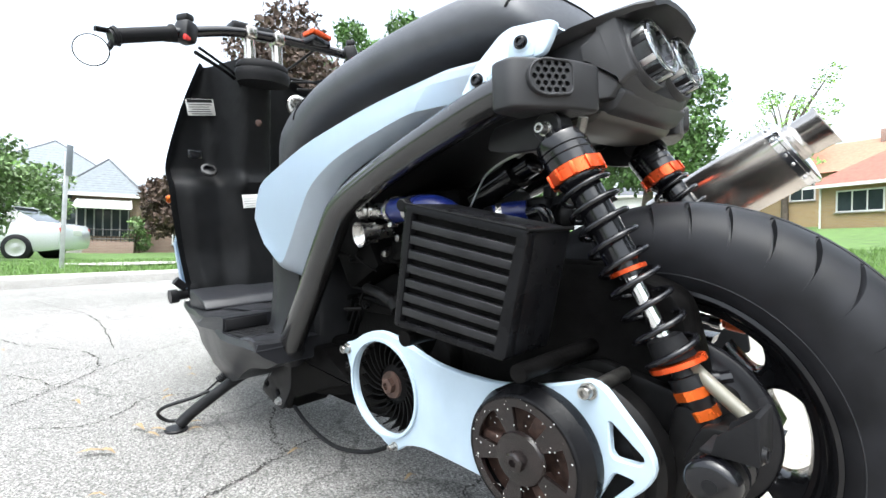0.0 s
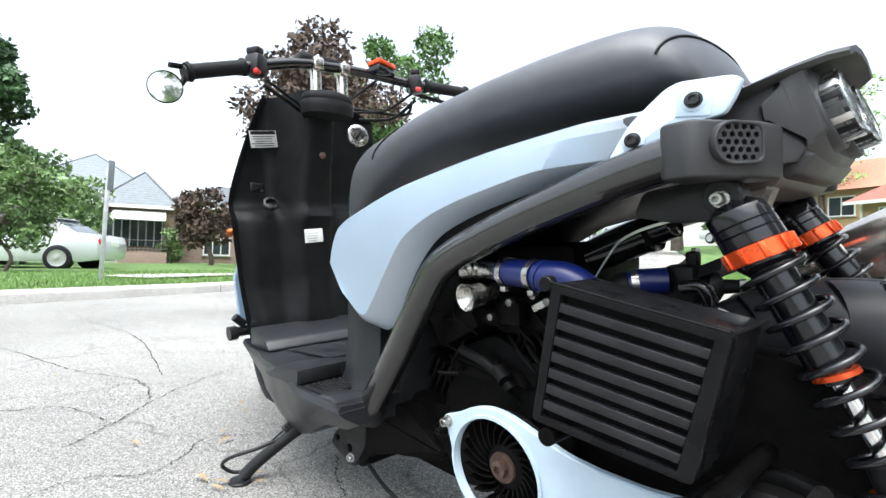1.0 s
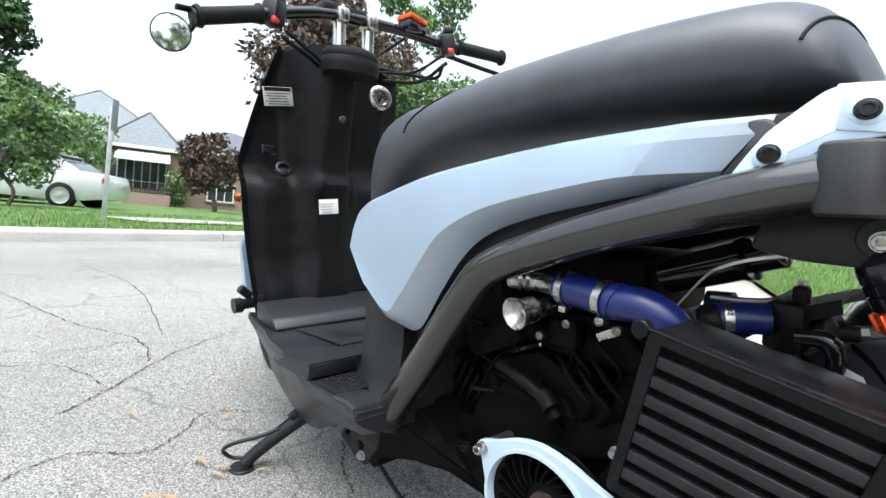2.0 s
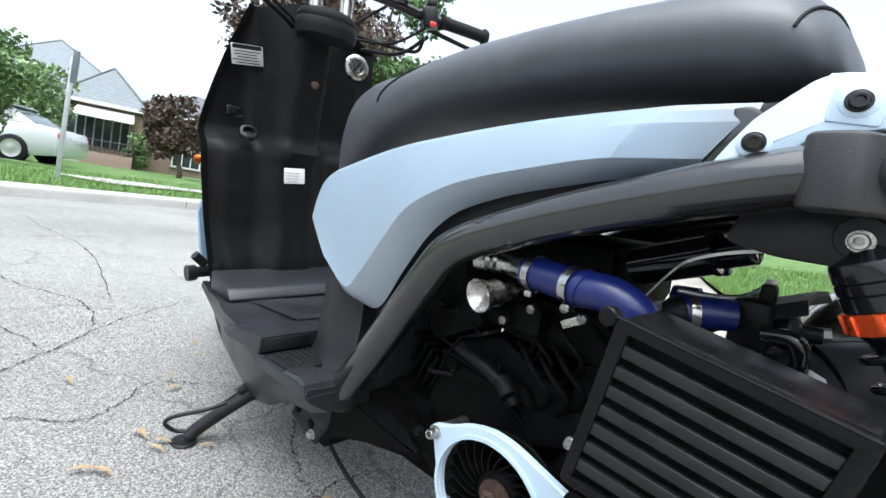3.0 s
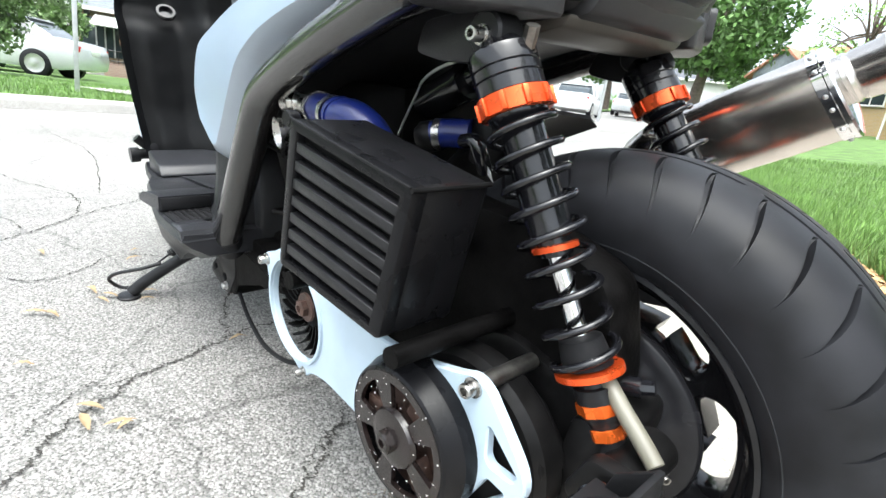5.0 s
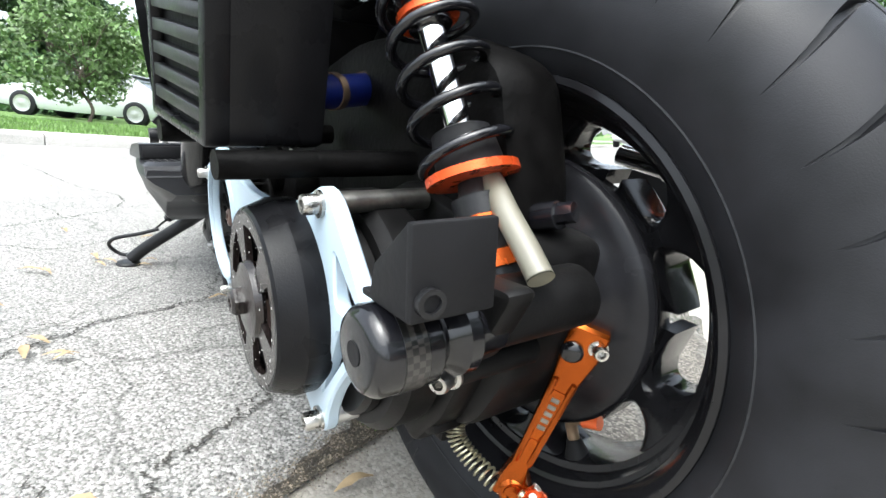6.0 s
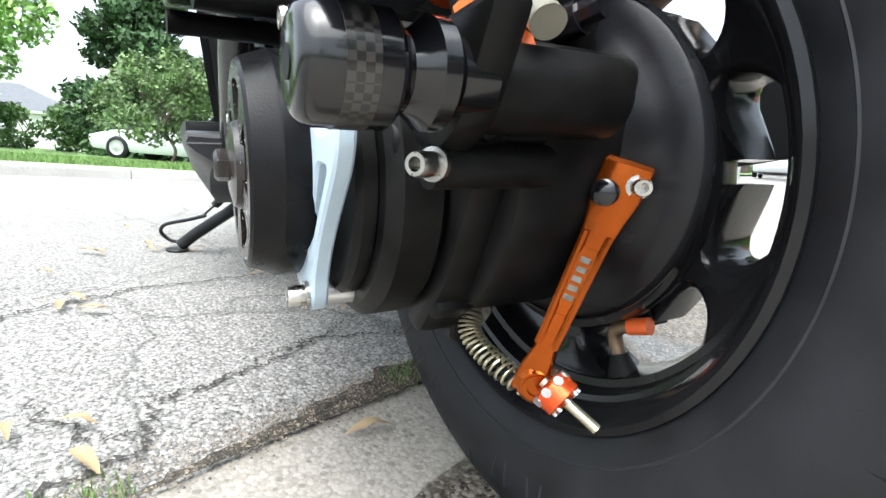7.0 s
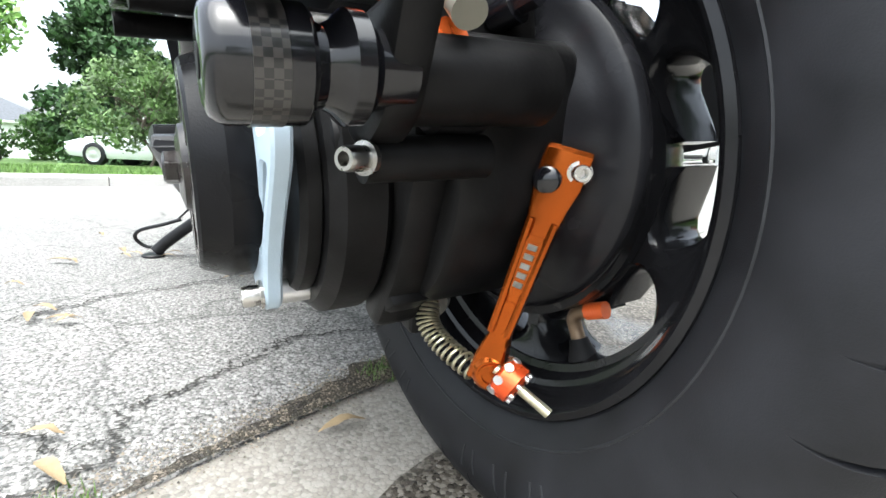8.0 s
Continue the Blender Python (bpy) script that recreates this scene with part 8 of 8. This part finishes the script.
def tree(name, base, h, crown, n, size, leaf, label, seed, trunk=0.16, limbs=6):
    """A tapered, bent trunk with limbs into each mass of the crown, and a crown of single leaves."""
    rng = np.random.default_rng(seed)
    t = thing(name, Matrix.Translation(base), label, "tree")
    bm = BM()
    top = max(c[2] for c in crown)
    pts = [Vector((rng.normal() * 0.04 * k, rng.normal() * 0.04 * k, top * 0.9 * k / 6)) for k in range(7)]
    tube(bm, spline(pts, 4), [trunk * (1.15 - 0.95 * i / 24) for i in range(25)], 9)
    for c in crown[:limbs]:
        s = pts[2].lerp(pts[4], rng.random())
        e = Vector(c[:3])
        m = s.lerp(e, 0.5) + Vector((0, 0, 0.25))
        tube(bm, spline([s, m, e], 5), [trunk * 0.42 * (1 - 0.08 * i) for i in range(11)], 6)
    part("trunk", bm, BARK, t)
    v, f = leaf_cloud(crown, n, size, rng)
    mesh_thing("crown", v, f, leaf, parent=t)
    return t


def masses(rng, n, rx, rz, z0, z1, r0, r1, squeeze=1.0):
    out = []
    for _ in range(n):
        z = rng.uniform(z0, z1)
        k = math.sqrt(max(0.05, 1 - abs((z - (z0 + z1) / 2) / ((z1 - z0) / 2 + 0.01)) ** 2 * squeeze))
        a = rng.uniform(0, 2 * math.pi)
        d = rx * k * math.sqrt(rng.uniform(0.05, 1))
        r = rng.uniform(r0, r1)
        out.append((d * math.cos(a), d * math.sin(a), z, r, r * rz))
    return out


rng = random.Random(11)
# tall dark conifer
cr = []
for k in range(46):
    z = 0.4 + 8.2 * (k / 45)
    wdt = 2.3 * (1 - (k / 46) ** 2.2) + 0.15
    a = rng.uniform(0, 6.28)
    cr.append((wdt * 0.6 * math.cos(a), wdt * 0.6 * math.sin(a), z, 0.35 + wdt * 0.38, 0.55))
tree("conifer", polar(7.7, 22.5, -0.4), 9, cr, 32000, 0.13, LEAF_D, "tall dark green conifer across the street", 1, 0.18, 0)
# flowering bush in front of the parked car
rr = random.Random(5)
cr = masses(rr, 30, 1.55, 0.9, 0.75, 2.35, 0.28, 0.46, 0.8)
tree("bush", polar(5.9, 13.2, -0.1), 2.6, cr, 7200, 0.060, LEAF_B, "loose green bush in front of the parked car", 2, 0.035, 14)
cr = masses(rr, 14, 1.1, 0.9, 1.0, 2.6, 0.40, 0.6, 0.8)
tree("bush", polar(1.2, 20.5, -0.1), 2.0, cr, 3000, 0.075, LEAF_B, "small green bush beside the parked car", 3, 0.03, 8)
cr = masses(rr, 8, 0.5, 1.0, 0.4, 1.7, 0.30, 0.45, 0.6)
tree("bush", polar(-8.0, 27.5, -0.35), 2.0, cr, 1500, 0.08, LEAF_B, "small shrub beside the bungalow porch", 4, 0.03, 5)
# maroon tree and green trees behind the handlebar
cr = masses(rr, 44, 3.0, 0.8, 2.0, 8.9, 0.7, 1.15, 0.85)
tree("maroon_tree", polar(-23.7, 20, -0.2), 8, cr, 13000, 0.13, LEAF_M, "dark maroon-leaved tree across the street", 5, 0.2, 12)
cr = masses(rr, 16, 1.15, 0.8, 1.2, 3.5, 0.40, 0.7, 0.6)
tree("maroon_tree", polar(-11.8, 23.5, -0.3), 3, cr, 3200, 0.11, LEAF_M, "low maroon-leaved tree by the pink house", 6, 0.1, 6)
cr = masses(rr, 38, 3.4, 0.8, 3.5, 12.4, 0.8, 1.3, 0.8)
tree("green_tree", polar(-31.0, 25, -0.2), 11, cr, 14000, 0.15, LEAF_G, "bright green tree behind the handlebar", 7, 0.22, 12)
# young tree behind the camera, seen in the handlebar mirror
cr = masses(rr, 16, 1.9, 0.8, 1.6, 5.2, 0.35, 0.65, 0.7)
tree("young_tree", polar(166.5, 19, 0.0), 5, cr, 4000, 0.10, LEAF_B, "loose young tree reflected in the handlebar mirror", 21, 0.07, 14)
# unseen house and trees, added behind the camera to darken reflections
bh = hip_house("brick_house", facing(206, 13.5, 0, 0.0), 13, 9, 4.6, 3.2, PINKBRICK, SHINGLE_G, "unseen brick house added behind the camera to darken reflections")
for x in (-4.0, 0.0, 4.0):
    window(bh, x, 1.9, 1.5, 1.3, 0.0, bars=1)
for az, dist, seed in ((192, 8.5, 31), (224, 9.5, 32), (244, 11.0, 33)):
    cr = masses(rr, 26, 2.3, 0.8, 2.0, 8.2, 0.7, 1.1, 0.8)
    tree("shade_tree", polar(az, dist, -0.03), 8, cr, 9000, 0.13, LEAF_D, "unseen dark green tree added behind the camera to darken reflections", seed, 0.18, 10)
# light trees at the far left
cr = masses(rr, 44, 4.1, 1.3, 1.5, 10, 0.7, 1.2, 0.8)
tree("willow", polar(21.0, 25, -0.4), 11, cr, 17000, 0.14, LEAF_L, "light green willow across the street", 8, 0.25, 14)
cr = masses(rr, 18, 2.0, 1.0, 1.0, 4.5, 0.6, 1.0, 0.8)
tree("green_tree", polar(2.6, 33, -0.4), 6, cr, 6000, 0.14, LEAF_L, "light green tree behind the conifer", 9, 0.16, 8)
cr = masses(rr, 16, 2.6, 0.7, 0.5, 2.2, 0.6, 0.9, 0.5)
tree("hedge", polar(16.5, 30, -0.5), 3, cr, 4500, 0.12, LEAF_G, "low green hedge below the willow", 10, 0.05, 6)
# trees on the near side of the street
cr = masses(rr, 40, 3.0, 0.9, 2.6, 8.6, 0.8, 1.2, 0.8)
tree("green_tree", polar(-63.5, 27, 0.2), 9, cr, 14000, 0.15, LEAF_G, "full green street tree beyond the exhaust", 11, 0.28, 12)
cr = masses(rr, 26, 4.2, 0.8, 3.4, 9.4, 0.5, 0.9, 0.8)
tree("green_tree", polar(-76.0, 38, 0.8), 8, cr, 2100, 0.11, LEAF_L, "sparse young-leaved tree behind the orange roof", 12, 0.2, 20)
cr = masses(rr, 30, 4.0, 0.8, 2.5, 8, 0.8, 1.2, 0.8)
tree("green_tree", polar(-55.0, 44, 0.2), 9, cr, 9000, 0.2, LEAF_G, "green tree far down the street", 13, 0.28, 10)
cr = masses(rr, 22, 2.6, 0.8, 1.2, 4.4, 0.6, 1.0, 0.8)
tree("green_tree", polar(-69.0, 44, 0.5), 5, cr, 5000, 0.17, LEAF_G, "green tree beyond the far cars", 14, 0.2, 8)
bm = BM()
tube(bm, [(0, 0, 0), (0, 0, 5.0)], 0.06, 8)
pole = thing("lamp_pole", Matrix.Translation(polar(-54.5, 20, 0.0)), "thin pale pole on the verge down the street", "pole")
part("post", bm, GALV, pole)
# distance: a low band of far trees all round
v, f = [], []
grng = np.random.default_rng(77)
for k in range(120):
    az = k * 3.0
    q = polar(az, 95 + grng.uniform(-12, 12), 0)
    vv, ff = leaf_cloud([(q.x, q.y, grng.uniform(1.5, 3.5), 4.0, grng.uniform(2, 3.6))], 110, 0.9, grng)
    o = len(v)
    v += vv
    f += [tuple(i + o for i in face) for face in ff]
mesh_thing("backdrop", v, f, LEAF_G, "far green woods round the neighbourhood", "trees", "stuff")
